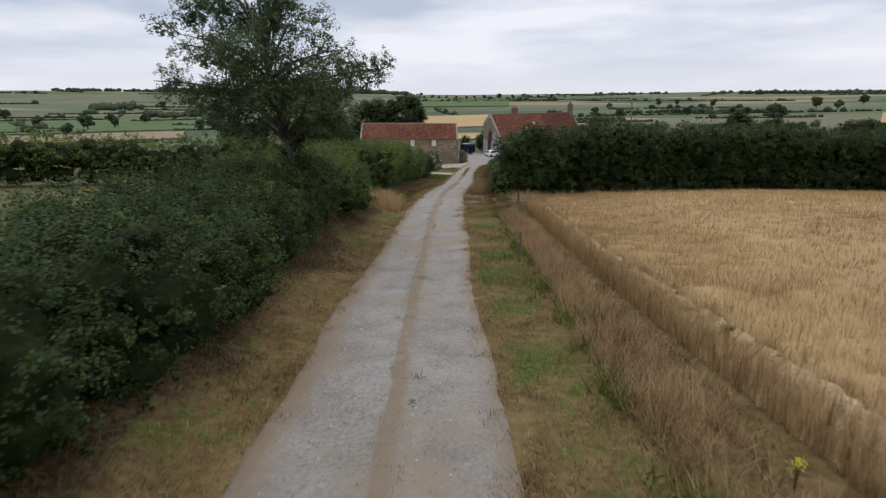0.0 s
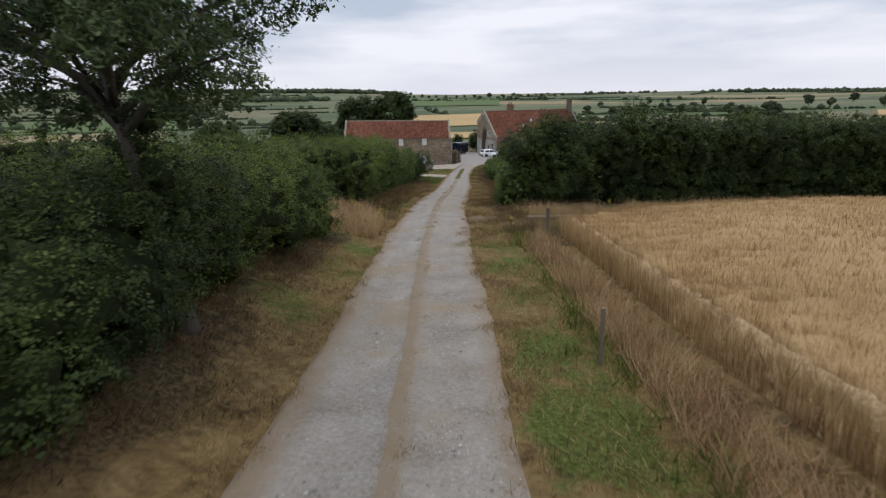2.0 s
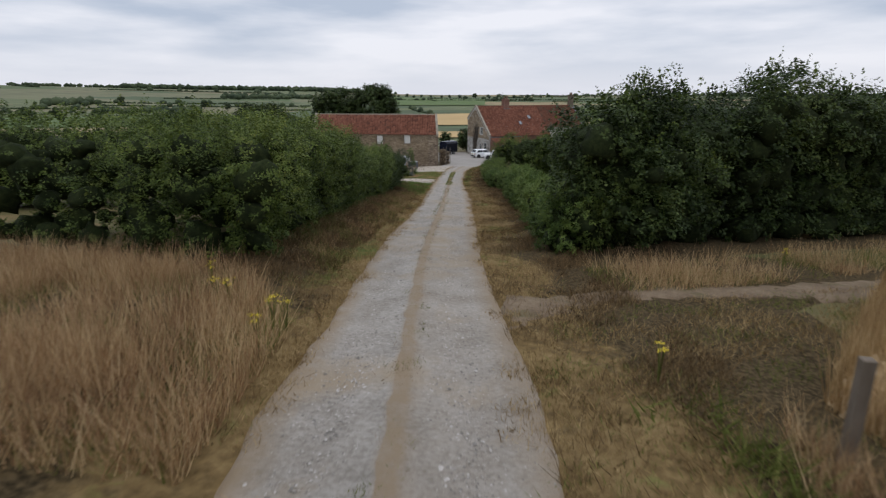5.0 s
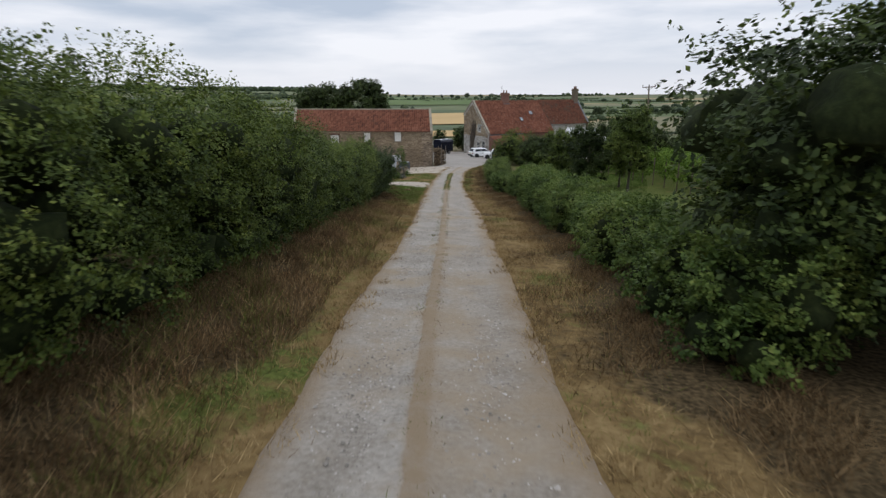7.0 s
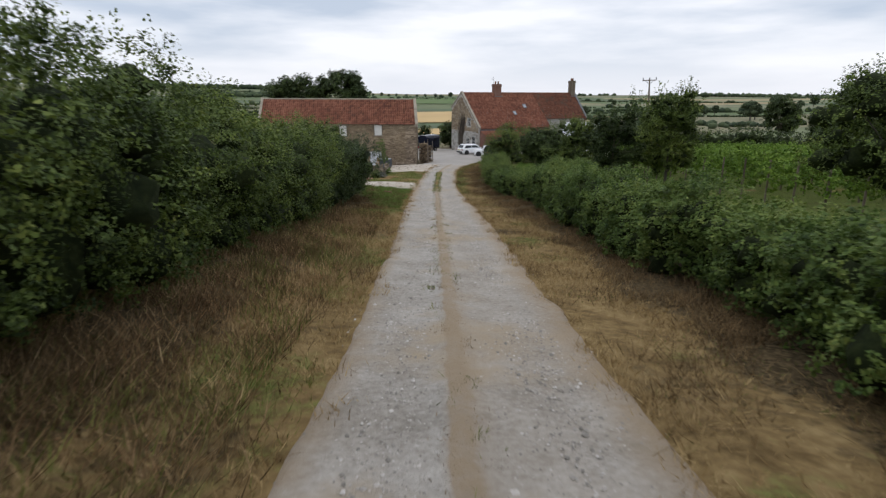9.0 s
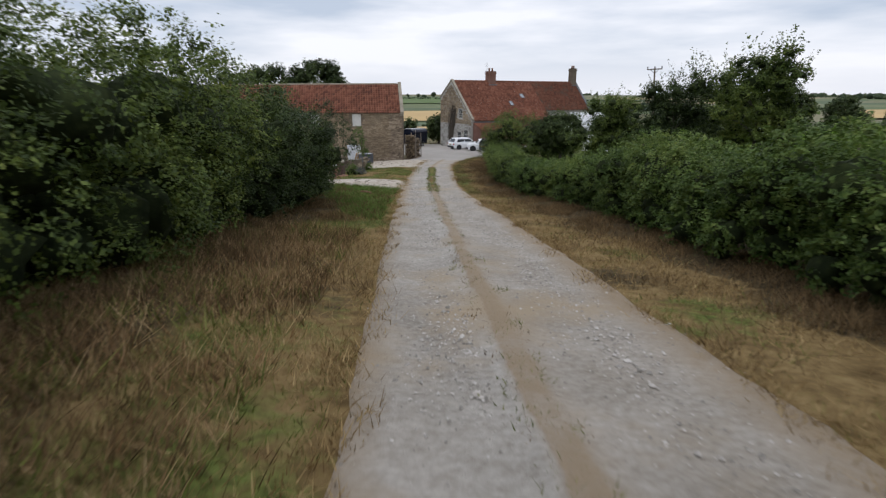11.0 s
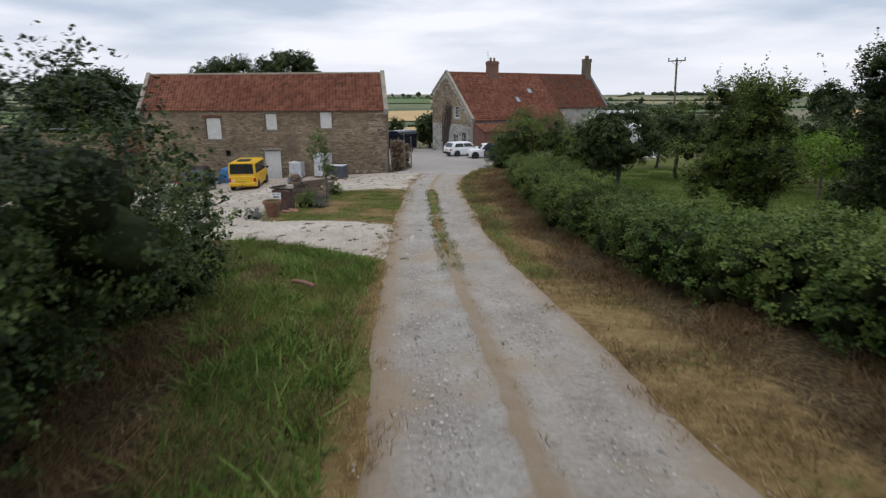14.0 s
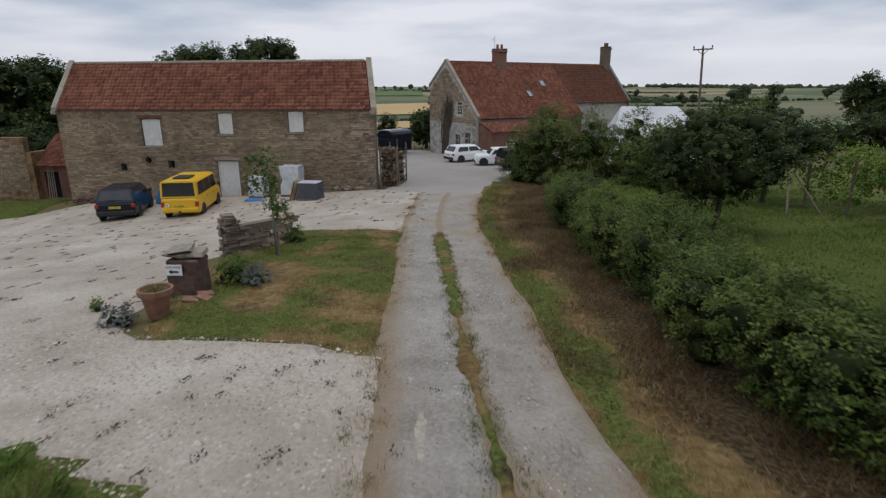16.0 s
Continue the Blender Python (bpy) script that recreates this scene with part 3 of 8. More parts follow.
def patch(name, poly, mat, lift, res=0.5, rough=0.12, label="", category="", kind="structure", bumpy=0.0, seed=1, cover=None):
    """A ragged-edged sheet on the ground inside a polygon."""
    rg = np.random.default_rng(seed)
    P = np.array(poly, float)
    x = np.arange(P[:, 0].min() - res, P[:, 0].max() + 2 * res, res)
    y = np.arange(P[:, 1].min() - res, P[:, 1].max() + 2 * res, res)
    gx, gy = np.meshgrid(x, y, indexing="ij")
    out = ~inside(gx, gy, poly)
    keep = ~(out[:-1, :-1] & out[1:, :-1] & out[:-1, 1:] & out[1:, 1:])
    ex, ey = onto_edge(gx, gy, poly)
    gx, gy = np.where(out, ex, gx), np.where(out, ey, gy)
    gx = gx + rg.normal(0, rough, gx.shape) * out
    gy = gy + rg.normal(0, rough, gy.shape) * out
    z = land(gx, gy) + np.where(out, -0.08, lift) + rg.normal(0, 1, gx.shape) * bumpy
    i = np.arange(gx.size).reshape(gx.shape)
    f = np.stack([i[:-1, :-1], i[1:, :-1], i[1:, 1:], i[:-1, 1:]], -1)[keep]
    used, inv = np.unique(f, return_inverse=True)
    v = np.stack([gx, gy, z], -1).reshape(-1, 3)[used]
    ob = new(name, mesh_from(name, v, inv.reshape(-1, 4), mat, True))
    if cover:
        g, d = cover(v[:, 0], v[:, 1])
        uv = ob.data.uv_layers.new(name="cover")
        ids = np.empty(len(ob.data.loops), np.int32)
        ob.data.loops.foreach_get("vertex_index", ids)
        uv.data.foreach_set("uv", np.stack([g, d], 1)[ids].astype(np.float32).ravel())
    return tagged(ob, label, category, kind=kind)


def waves(x, y, size, seed):
    """A smooth random field, about -1 to 1."""
    rg = np.random.default_rng(seed)
    f = np.zeros(np.shape(x))
    for _ in range(10):
        a, ph = rg.uniform(0, 2 * math.pi), rg.uniform(0, 6.28)
        f = f + np.sin((x * math.cos(a) + y * math.sin(a)) / size * rg.uniform(0.5, 4.0) + ph)
    return f / 3.2


def roadside(x, y):
    """How green the roadside is, and how dark with dead litter and painted hedge shade, each from 0 to 1."""
    k = np.interp(y, [-60, -45], [1.22, 1.0])
    l, r = (track(y, 0) - x) * k, (x - track(y, 1)) * k
    left = l > -1.5
    near, mid, end = y < -79, (y >= -79) & (y < -31), y >= -31
    bump = lambda v, c, w: np.exp(-((v - c) / w) ** 2)
    gl = np.where(near, 0.2 + 0.15 * bump(l, 1.2, 0.8), 0.22 + 0.22 * bump(l, 1.1, 0.8)) + 0.6 * steps(-46, -38, y) * steps(0.15, 0.6, l) * (1 - steps(1.5, 2.4, l) * (1 - steps(-36, -33, y)))
    dl = np.where(near, 0.1 + 0.5 * steps(1.0, 2.0, l), (0.3 + 0.65 * steps(1.5, 2.4, l)) * steps(0.1, 0.5, l) * (1 - 0.8 * steps(-37, -33, y)) + 0.4 * bump(y, -68, 5) * steps(0.5, 1.2, l))
    gr = np.where(near, 0.52 * steps(0.1, 0.4, r) * (1 - steps(2.0, 2.5, r)), np.where(mid, 0.08 + 0.16 * bump(r, 0.9, 0.6), 0.75 * bump(r, 0.4, 0.4) + 0.2))
    dr = np.where(near, 0.1 * steps(2, 3, r), np.where(mid, 0.2 + 0.75 * steps(1.4, 2.5, r), 0.3 + 0.7 * steps(0.9, 2.0, r)) + 0.35 * steps(-48, -38, y) * steps(0.8, 1.6, r) * mid + 0.55 * bump(y, -67, 4) * steps(0.7, 1.4, r))
    gate = np.exp(-(((x - 22.0) / 3.2) ** 2 + ((y + 74.8) / 3.0) ** 2))
    g, d = np.where(left, gl, gr * (1 - 0.6 * gate)), np.where(left, dl, np.maximum(dr, 0.6 * gate))
    g, d = g + 0.22 * waves(x, y, 1.1, 5), d + 0.24 * waves(x, y, 1.2, 6)
    return np.clip(g, 0, 1), np.clip(d, 0, 1)


# ---- foliage ----


def leaf_cards(pos, out, size, rg, droop=0.0, aspect=0.72):
    """Small pointed leaves at pos, facing roughly along out."""
    n = len(pos)
    nr = out + rg.normal(0, 0.55, (n, 3))
    nr[:, 2] += 0.25
    nr /= np.linalg.norm(nr, axis=1, keepdims=True) + 1e-9
    d = rg.normal(0, 1, (n, 3))
    d[:, 2] -= droop
    d -= nr * (d * nr).sum(1, keepdims=True)
    d /= np.linalg.norm(d, axis=1, keepdims=True) + 1e-9
    s = np.cross(nr, d)
    L = (size * rg.uniform(0.6, 1.35, n))[:, None]
    W = L * aspect * 0.5
    v = np.stack([pos - d * L * 0.5, pos + s * W - nr * W * 0.3, pos + d * L * 0.6, pos - s * W - nr * W * 0.3], 1)
    return v.reshape(-1, 3), np.arange(n * 4).reshape(n, 4)


def unit(rg, n):
    d = rg.normal(0, 1, (n, 3))
    return d / np.linalg.norm(d, axis=1, keepdims=True)


def ball(sub=1):
    bm = bmesh.new()
    bmesh.ops.create_icosphere(bm, subdivisions=sub, radius=1.0)
    v = np.array([tuple(q.co) for q in bm.verts])
    f = np.array([[q.index for q in fc.verts] for fc in bm.faces])
    bm.free()
    return v, f


BALL_V, BALL_F = ball(2)


def lumps_mesh(C, R, rg, shrink=0.74):
    """Rough blobs at the centres C that fill a bush; near-black, in place of its inner shade."""
    n, k = len(C), len(BALL_V)
    v = C[:, None] + BALL_V[None] * (R * shrink)[:, None] * rg.uniform(0.6, 1.15, (n, k, 1))
    f = BALL_F[None] + (np.arange(n) * k)[:, None, None]
    return v.reshape(-1, 3), f.reshape(-1, 3)


def leaves_on(C, R, per_area, size, rg, floor=True, spread=(0.8, 1.1), cull=0.9):
    """Leaf places on the outer shells of the blobs, without those buried in a neighbour."""
    P, O, W = [], [], []
    for i, (c, r) in enumerate(zip(C, R)):
        n = int(per_area * 4 * math.pi * float((np.asarray(r) ** 2).mean()))
        d = unit(rg, n)
        P.append(c + d * r * rg.uniform(*spread, n)[:, None])
        O.append(d)
        W.append(np.full(n, i))
    P, O, W = np.concatenate(P), np.concatenate(O), np.concatenate(W)
    order = np.argsort(P[:, 1])
    P, O, W = P[order], O[order], W[order]
    keep = np.ones(len(P), bool)
    for i, (c, r) in enumerate(zip(C, R)):
        a, b = np.searchsorted(P[:, 1], [c[1] - r[1], c[1] + r[1]])
        e = (P[a:b] - c) / r
        keep[a:b] &= ((e * e).sum(1) >= cull * cull) | (W[a:b] == i)
    if floor:
        keep &= P[:, 2] > land(P[:, 0], P[:, 1]) + 0.05
    return P[keep], O[keep]


def spray_leaves(C, R, per_m2, leaves, reach, rg, floor=True, cull=0.72, lift=0.0, away=None, bare=0.0, spread=(0.72, 1.12), thick=0.2, deep=None):
    """Leaf places in flat twiggy sprays that stand out from the skin of the blobs, without those buried in a neighbour."""
    R = np.asarray(R, float)
    idx = np.repeat(np.arange(len(C)), np.maximum(3, (per_m2 * 4 * math.pi * (R ** 2).mean(1)).astype(int)))
    d = unit(rg, len(idx))
    d[:, 2] += 0.22
    d /= np.linalg.norm(d, axis=1, keepdims=True)
    p = C[idx] + d * R[idx] * rg.uniform(*spread, len(idx))[:, None]
    order = np.argsort(p[:, 1])
    p, d, idx = p[order], d[order], idx[order]
    keep = np.ones(len(p), bool)
    for i, (c, r) in enumerate(zip(C, R)):
        a, b = np.searchsorted(p[:, 1], [c[1] - r[1], c[1] + r[1]])
        e = (p[a:b] - c) / r
        keep[a:b] &= ((e * e).sum(1) >= cull * cull) | (idx[a:b] == i)
    if floor:
        h = p[:, 2] - land(p[:, 0], p[:, 1])
        keep &= h > 0.04
        if bare:
            keep &= rg.uniform(0, 1, len(p)) < 0.15 + h / bare
    if away:
        keep &= (d[:, 0] * away[0] + d[:, 1] * away[1] < 0.3) | (rg.uniform(0, 1, len(p)) < 0.2)
    if deep:
        off = np.maximum(track(p[:, 1], 0) - p[:, 0], p[:, 0] - track(p[:, 1], 1))
        keep &= (off < deep) | (rg.uniform(0, 1, len(p)) < 0.3)
    p, d = p[keep], d[keep]
    n = len(p)
    a = d * np.array([1, 1, 0.55]) + rg.normal(0, 0.35, (n, 3)) + np.array([0, 0, lift])
    a /= np.linalg.norm(a, axis=1, keepdims=True)
    side = np.cross(a, [0, 0, 1.0]) + 1e-4
    side /= np.linalg.norm(side, axis=1, keepdims=True)
    face = np.cross(side, a)
    face *= np.sign(face[:, 2:3] + 1e-9)
    L = reach * rg.uniform(0.55, 1.35, n)[:, None]
    t = rg.uniform(-0.5, 0.75, (n, leaves))
    w = rg.normal(0, 1, (n, leaves)) * (0.28 - 0.17 * np.clip(t, 0, 1))
    P = p[:, None] + a[:, None] * (L * t)[..., None] + side[:, None] * (L * w)[..., None] + face[:, None] * (L * rg.normal(0, thick, (n, leaves)))[..., None]
    O = np.repeat(face * 0.7 + d * 0.7, leaves, 0)
    return P.reshape(-1, 3), O


def blobs_along(front, back, height, rg, step=0.8, r=(0.55, 0.95), ragged=0.5, base=0.25, over=0.9):
    """Blob centres that fill a hedge between its front and back lines in plan; height(s) with s from 0 to 1."""
    F, B = np.array(front, float), np.array(back, float)
    seg = np.r_[0, np.cumsum(np.hypot(*np.diff(F, axis=0).T))]
    segb = np.r_[0, np.cumsum(np.hypot(*np.diff(B, axis=0).T))]
    C, R = [], []
    n = max(2, int(seg[-1] / step))
    k = max(3, int(seg[-1] / 2.6))
    lift, push = rg.normal(0, ragged * 0.55, k + 1), rg.uniform(-0.35, 0.45, k + 1) * min(1.0, ragged * 1.6)
    for i in range(n + 1):
        s = i / n
        f = np.array([np.interp(s * seg[-1], seg, F[:, k]) for k in (0, 1)])
        b = np.array([np.interp(s * segb[-1], segb, B[:, k]) for k in (0, 1)])
        wide = np.hypot(*(b - f))
        f = f + (b - f) / wide * float(np.interp(s * k, np.arange(k + 1), push))
        rows = max(1, int(round(wide / (step * 1.2))))
        h0 = height(s) + float(np.interp(s * k, np.arange(k + 1), lift)) + rg.normal(0, ragged * 0.25)
        for j in range(rows):
            t = (j + 0.5) / rows
            p = f + (b - f) * t + rg.normal(0, 0.14, 2)
            h = max(0.9, h0 + rg.normal(0, ragged * 0.4))
            inner = 0 < j < rows - 1 and 1 < i < n - 1
            z = base + rg.uniform(0, 0.3)
            while True:
                rad = rg.uniform(*r)
                zc = min(z + rad * 0.6, h - rad * 0.7)
                top = zc + rad * 0.7 >= h - 0.01
                if not inner or top or zc > h - 2.2:
                    tuck = (b - f) / wide * (over * (1 - zc / h) - 0.2) * (j == 0) * min(1.0, wide / 2.5)
                    C.append((p[0] + tuck[0] + rg.normal(0, 0.12), p[1] + tuck[1] + rg.normal(0, 0.12), float(land(p[0], p[1])) + zc))
                    R.append(rad)
                if top:
                    break
                z += rad * 1.15
    C, R = np.array(C), np.array(R)
    return C, np.stack([R, R, R * rg.uniform(0.8, 1.05, len(R))], 1)


def sprigs(C, R, n, length, size, rg, per=20):
    """Thin shoots with leaves that stand up out of the top."""
    pick = rg.choice(len(C), n, p=(w := np.exp((C[:, 2] - C[:, 2].max()) / 1.5)) / w.sum())
    P, O = [], []
    for i in pick:
        d = unit(rg, 1)[0]
        d[2] = abs(d[2]) + 1.2
        d /= np.linalg.norm(d)
        a = C[i] + d * R[i] * 0.9
        L = length * rg.uniform(0.3, 1.1)
        t = rg.uniform(-0.3, 1, per)
        P.append(a + d * L * t[:, None] + rg.normal(0, 1, (per, 3)) * (0.075 - 0.045 * np.clip(t, 0, 1))[:, None])
        O.append(unit(rg, per))
    return np.concatenate(P), np.concatenate(O)


def hedge(name, label, C, R, mat, density, size, seed, shoots=0, shoot_len=0.6, category="hedge", core=0.66, away=None, bare=0.0, leaves=22, reach=0.3, lit_tips=None, deep=None):
    """density: sprays to the square metre, each of that many leaves."""
    rg = np.random.default_rng(seed)
    ob = thing(name, label, category)
    ob.location = (*C[:, :2].mean(0), float(land(*C[:, :2].mean(0))))
    off = np.array(ob.location)
    # dark filling that paints shade into the gaps between the leaves
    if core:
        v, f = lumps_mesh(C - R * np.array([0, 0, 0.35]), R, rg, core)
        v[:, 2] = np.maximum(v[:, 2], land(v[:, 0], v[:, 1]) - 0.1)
        tagged(under(new("shade_core", mesh_from("shade_core", v - off, f, M["core"])), ob), kind="stuff")
    # where a lighter leaf is given, it paints skylight onto the hedge top
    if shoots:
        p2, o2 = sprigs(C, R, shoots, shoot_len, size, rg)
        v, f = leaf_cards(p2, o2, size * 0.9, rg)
        tagged(under(new("shoot", mesh_from("shoot", v - off, f, lit_tips or mat)), ob), "leafy shoots, lighter where top light is painted", kind="stuff")
    P, O = spray_leaves(C, R, density, leaves, reach, rg, away=away, bare=bare, deep=deep)
    v, f = leaf_cards(P, O, size, rg)
    tagged(under(new("foliage", mesh_from("foliage", v - off, f, mat)), ob), kind="stuff")
    return ob


def tree(name, label, base, height, spread, mat, seed, trunk=0.2, bare=0.3, density=60, size=0.12, limbs=9, clump=0.8, core=0.35, category="tree", squash=0.8, droop=0.2, per_limb=5, shoots=0, shoot_len=1.0, flat=1.0, leaves=18, reach=0.3, hang=0.0, aspect=0.72, tilt=None):
    """A trunk that divides into limbs, with clumps of leaves round their ends."""
    rg = np.random.default_rng(seed)
    x, y = base
    ob = thing(name, label, category)
    ob.location = (x, y, float(land(x, y)))
    bm = bmesh.new()
    lean = rg.normal(0, 0.04, 2) if tilt is None else np.array(tilt)
    pts = [(lean[0] * h, lean[1] * h, h) for h in np.linspace(-0.15, height * 0.8, 7)]
    tube(bm, pts, [trunk * (1.25 if i == 0 else 1 - 0.14 * i) for i in range(7)], 8)
    C, R = [], []
    for i in range(limbs):
        u = (i + rg.uniform(0, 0.8)) / limbs
        h = height * (bare + (0.78 - bare) * u)
        a = i * 2.4 + rg.uniform(-0.4, 0.4)
        far = spread * (0.55 + 0.45 * math.sin(math.pi * min(1, (0.15 + 0.85 * u)))) * rg.uniform(0.7, 1.05) * (1 - 0.45 * max(0, u - 0.6))
        p0 = np.array([lean[0] * h, lean[1] * h, h])
        up = height * rg.uniform(0.06, 0.2) + (height * 0.12 if u > 0.7 else 0)
        p3 = p0 + np.array([math.cos(a) * far, math.sin(a) * far * flat, up])
        p3[2] = min(p3[2], height * 0.98)
        p1 = p0 * 0.65 + p3 * 0.35 + np.array([0, 0, up * 0.25])
        p2 = p0 * 0.3 + p3 * 0.7 + np.array([0, 0, up * 0.2])
        r0 = trunk * (0.5 - 0.25 * u)
        tube(bm, [tuple(p0), tuple(p1), tuple(p2), tuple(p3)], [r0, r0 * 0.7, r0 * 0.45, r0 * 0.15], 5)
        for k in range(per_limb):
            t = rg.uniform(0.35, 1.08)
            q = p0 * (1 - t) + p3 * t + rg.normal(0, clump * 0.5, 3)
            C.append(q)
            R.append(clump * rg.uniform(0.55, 1.15))
    top = np.array([lean[0] * height, lean[1] * height, height * 0.86])
    for k in range(per_limb):
        C.append(top + rg.normal(0, clump * 0.7, 3))
        R.append(clump * rg.uniform(0.5, 1.0))
    C = np.array(C)
    R = np.array(R)
    R = np.stack([R, R, R * squash], 1)
    part("trunk", bm, M["bark"], ob, smooth=True)
    # dark lumps in the clumps, painted as their inner shade
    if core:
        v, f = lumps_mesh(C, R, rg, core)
        tagged(under(new("crown_shade", mesh_from("crown_shade", v, f, M["core"])), ob), kind="stuff")
    P, O = spray_leaves(C, R, density, leaves, reach, rg, floor=False, spread=(0.55, 1.05), cull=0.45, lift=hang)
    if shoots:
        p2, o2 = sprigs(C, R, shoots, shoot_len, size, rg, 26)
        P, O = np.concatenate([P, p2]), np.concatenate([O, o2])
    v, f = leaf_cards(P, O, size, rg, droop, aspect)
    under(new("crown", mesh_from("crown", v, f, mat)), ob)
    return ob


def dome_tree(name, label, base, height, spread, mat, seed, foot=1.5, n=60, clump=1.2, density=1.2, size=0.3, trunk=0.3, category="tree", leaves=16, reach=0.8):
    """A full round-headed tree: clumps set over a domed crown round a forked trunk."""
    rg = np.random.default_rng(seed)
    x, y = base
    ob = thing(name, label, category)
    ob.location = (x, y, float(land(x, y)))
    bm = bmesh.new()
    tube(bm, [(0, 0, -0.2), (0.05, 0, foot), (0.1, 0.05, height * 0.55)], [trunk * 1.2, trunk, trunk * 0.5], 8)
    mid = foot + (height - foot) * 0.42
    C = []
    for i in range(n):
        d = unit(rg, 1)[0]
        q = rg.uniform(0.55, 1.0) ** 0.5
        up = (height - clump * 0.8 - mid) if d[2] > 0 else (mid - foot - clump * 0.3)
        C.append((d[0] * (spread - clump * 0.7) * q, d[1] * (spread - clump * 0.7) * q, mid + d[2] * up * q))
    C = np.array(C)
    for c in C[:7]:
        tube(bm, [(0.05, 0, foot * 0.9), (c[0] * 0.4, c[1] * 0.4, (foot + c[2]) / 2), tuple(c)], [trunk * 0.4, trunk * 0.25, trunk * 0.06], 5)
    part("trunk", bm, M["bark"], ob, smooth=True)
    R = clump * rg.uniform(0.6, 1.15, n)
    R = np.stack([R, R, R * 0.8], 1)
    # near-black lumps give the crown its inner shade by colour
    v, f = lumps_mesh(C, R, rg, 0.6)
    tagged(under(new("crown_shade", mesh_from("crown_shade", v, f, M["core"])), ob), kind="stuff")
    P, O = spray_leaves(C, R, density, leaves, reach, rg, floor=False, spread=(0.7, 1.15), cull=0.75)
    v, f = leaf_cards(P, O, size, rg, 0.2)
    under(new("crown", mesh_from("crown", v, f, mat)), ob)
    return ob


def blades(P, h, w, lean, rg, seg=False):
    """Upright tapered grass blades at places P."""
    n = len(P)
    a = rg.uniform(0, 2 * math.pi, n)
    s = np.stack([np.cos(a), np.sin(a), np.zeros(n)], 1) * (w * rg.uniform(0.6, 1.4, n))[:, None]
    tip = np.stack([rg.normal(0, lean, n), rg.normal(0, lean, n), np.ones(n)], 1) * h[:, None]
    v = np.stack([P - s, P + s, P + tip * np.array([1.2, 1.2, 1.0])], 1).reshape(-1, 3)
    return v, np.arange(n * 3).reshape(n, 3)


def scatter(poly, n, rg):
    P = np.array(poly, float)
    x = rg.uniform(P[:, 0].min(), P[:, 0].max(), n)
    y = rg.uniform(P[:, 1].min(), P[:, 1].max(), n)
    k = inside(x, y, poly)
    return x[k], y[k]


def clumpy(x, y, size, rg, cut):
    """Keeps points mostly where a random wave field is high, so that plants stand in patches."""
    f = np.zeros(len(x))
    for _ in range(9):
        a, ph = rg.uniform(0, 2 * math.pi), rg.uniform(0, 6.28)
        f += np.sin((x * math.cos(a) + y * math.sin(a)) / size * rg.uniform(0.5, 3.5) + ph) * 0.9
    return rg.uniform(0, 1, len(x)) < 1 / (1 + np.exp(-(f - cut) * 1.3))


def tufts(name, label, centres, blades_each, spread, h, w, mat, seed):
    """Separate small tufts of blades round the given centres."""
    rg = np.random.default_rng(seed)
    c = np.repeat(np.asarray(centres, float), blades_each, 0)
    x, y = c[:, 0] + rg.normal(0, spread, len(c)), c[:, 1] + rg.normal(0, spread * 1.6, len(c))
    v, f = blades(np.stack([x, y, land(x, y) + 0.045], 1), rg.uniform(*h, len(x)), w, 0.6, rg)
    return tagged(new(name, mesh_from(name, v, f, mat)), label, "grass", kind="stuff")


def sward(name, label, polys, per_m2, h, w, mat, seed, lean=0.35, patchy=None, category="grass", where=None, pick=0):
    rg = np.random.default_rng(seed)
    X, Y = [], []
    for poly in polys:
        P = np.array(poly)
        n = int(per_m2 * np.ptp(P[:, 0]) * np.ptp(P[:, 1]))
        x, y = scatter(poly, n, rg)
        if where:
            g, d = where(x, y)
            k = rg.uniform(0, 1, len(x)) < (g * (1 - 0.7 * d), (1 - d) * (1 - 0.6 * g), d)[pick]
            x, y = x[k], y[k]
        if patchy:
            k = clumpy(x, y, patchy[0], rg, patchy[1])
            x, y = x[k], y[k]
        X.append(x)
        Y.append(y)
    x, y = np.concatenate(X), np.concatenate(Y)
    P = np.stack([x, y, land(x, y)], 1)
    hh = rg.uniform(h[0], h[1], len(x))
    v, f = blades(P, hh, w, lean, rg)
    ob = new(name, mesh_from(name, v, f, mat))
    return tagged(ob, label, category, kind="stuff")

# ---- ground covers ----
YARD = [(2.9, -6), (6.4, -6), (6.5, -2), (7.6, 6), (9, 14), (16, 24), (12, 30), (4, 24), (0.5, 30), (-8, 36), (-10, 20), (-4, 9), (0.5, 8), (0.4, -0.3), (1.2, -3)]
patch("yard", YARD, M["yard"], 0.03, 0.6, label="worn grey gravel farmyard", category="yard")
APRON = [(6.9, -25.2), (5.9, -24.3), (3.8, -23.9), (1.0, -23.8), (0.2, -23.2), (-0.6, -20.5), (-1.2, -17), (-0.8, -13.2), (4.9, -13.6), (4.1, -6.2), (3.5, -3), (0.6, -0.4), (-18.5, -0.4),
         (-20.5, -3.5), (-30, -6), (-34, -16), (-22, -30), (-8, -29), (0.3, -27.9), (2.1, -27.5), (5.0, -28.7), (6.4, -29.6), (7.5, -29.8)]
patch("gravel_apron", APRON, M["cream"], 0.031, 0.35, 0.08, label="cream crushed limestone parking area", category="yard")
GATEWAY = [(19.15, -75.0), (18.75, -72.7), (19.5, -72.75), (20.3, -72.2), (21.0, -71.7), (22.2, -71.0), (24.8, -70.0), (27.3, -68.6), (32.2, -65.7), (32.0, -67.3), (27.3, -70.4), (24.2, -71.5), (22.6, -71.9), (21.2, -72.5), (20.3, -73.5), (19.55, -74.5)]
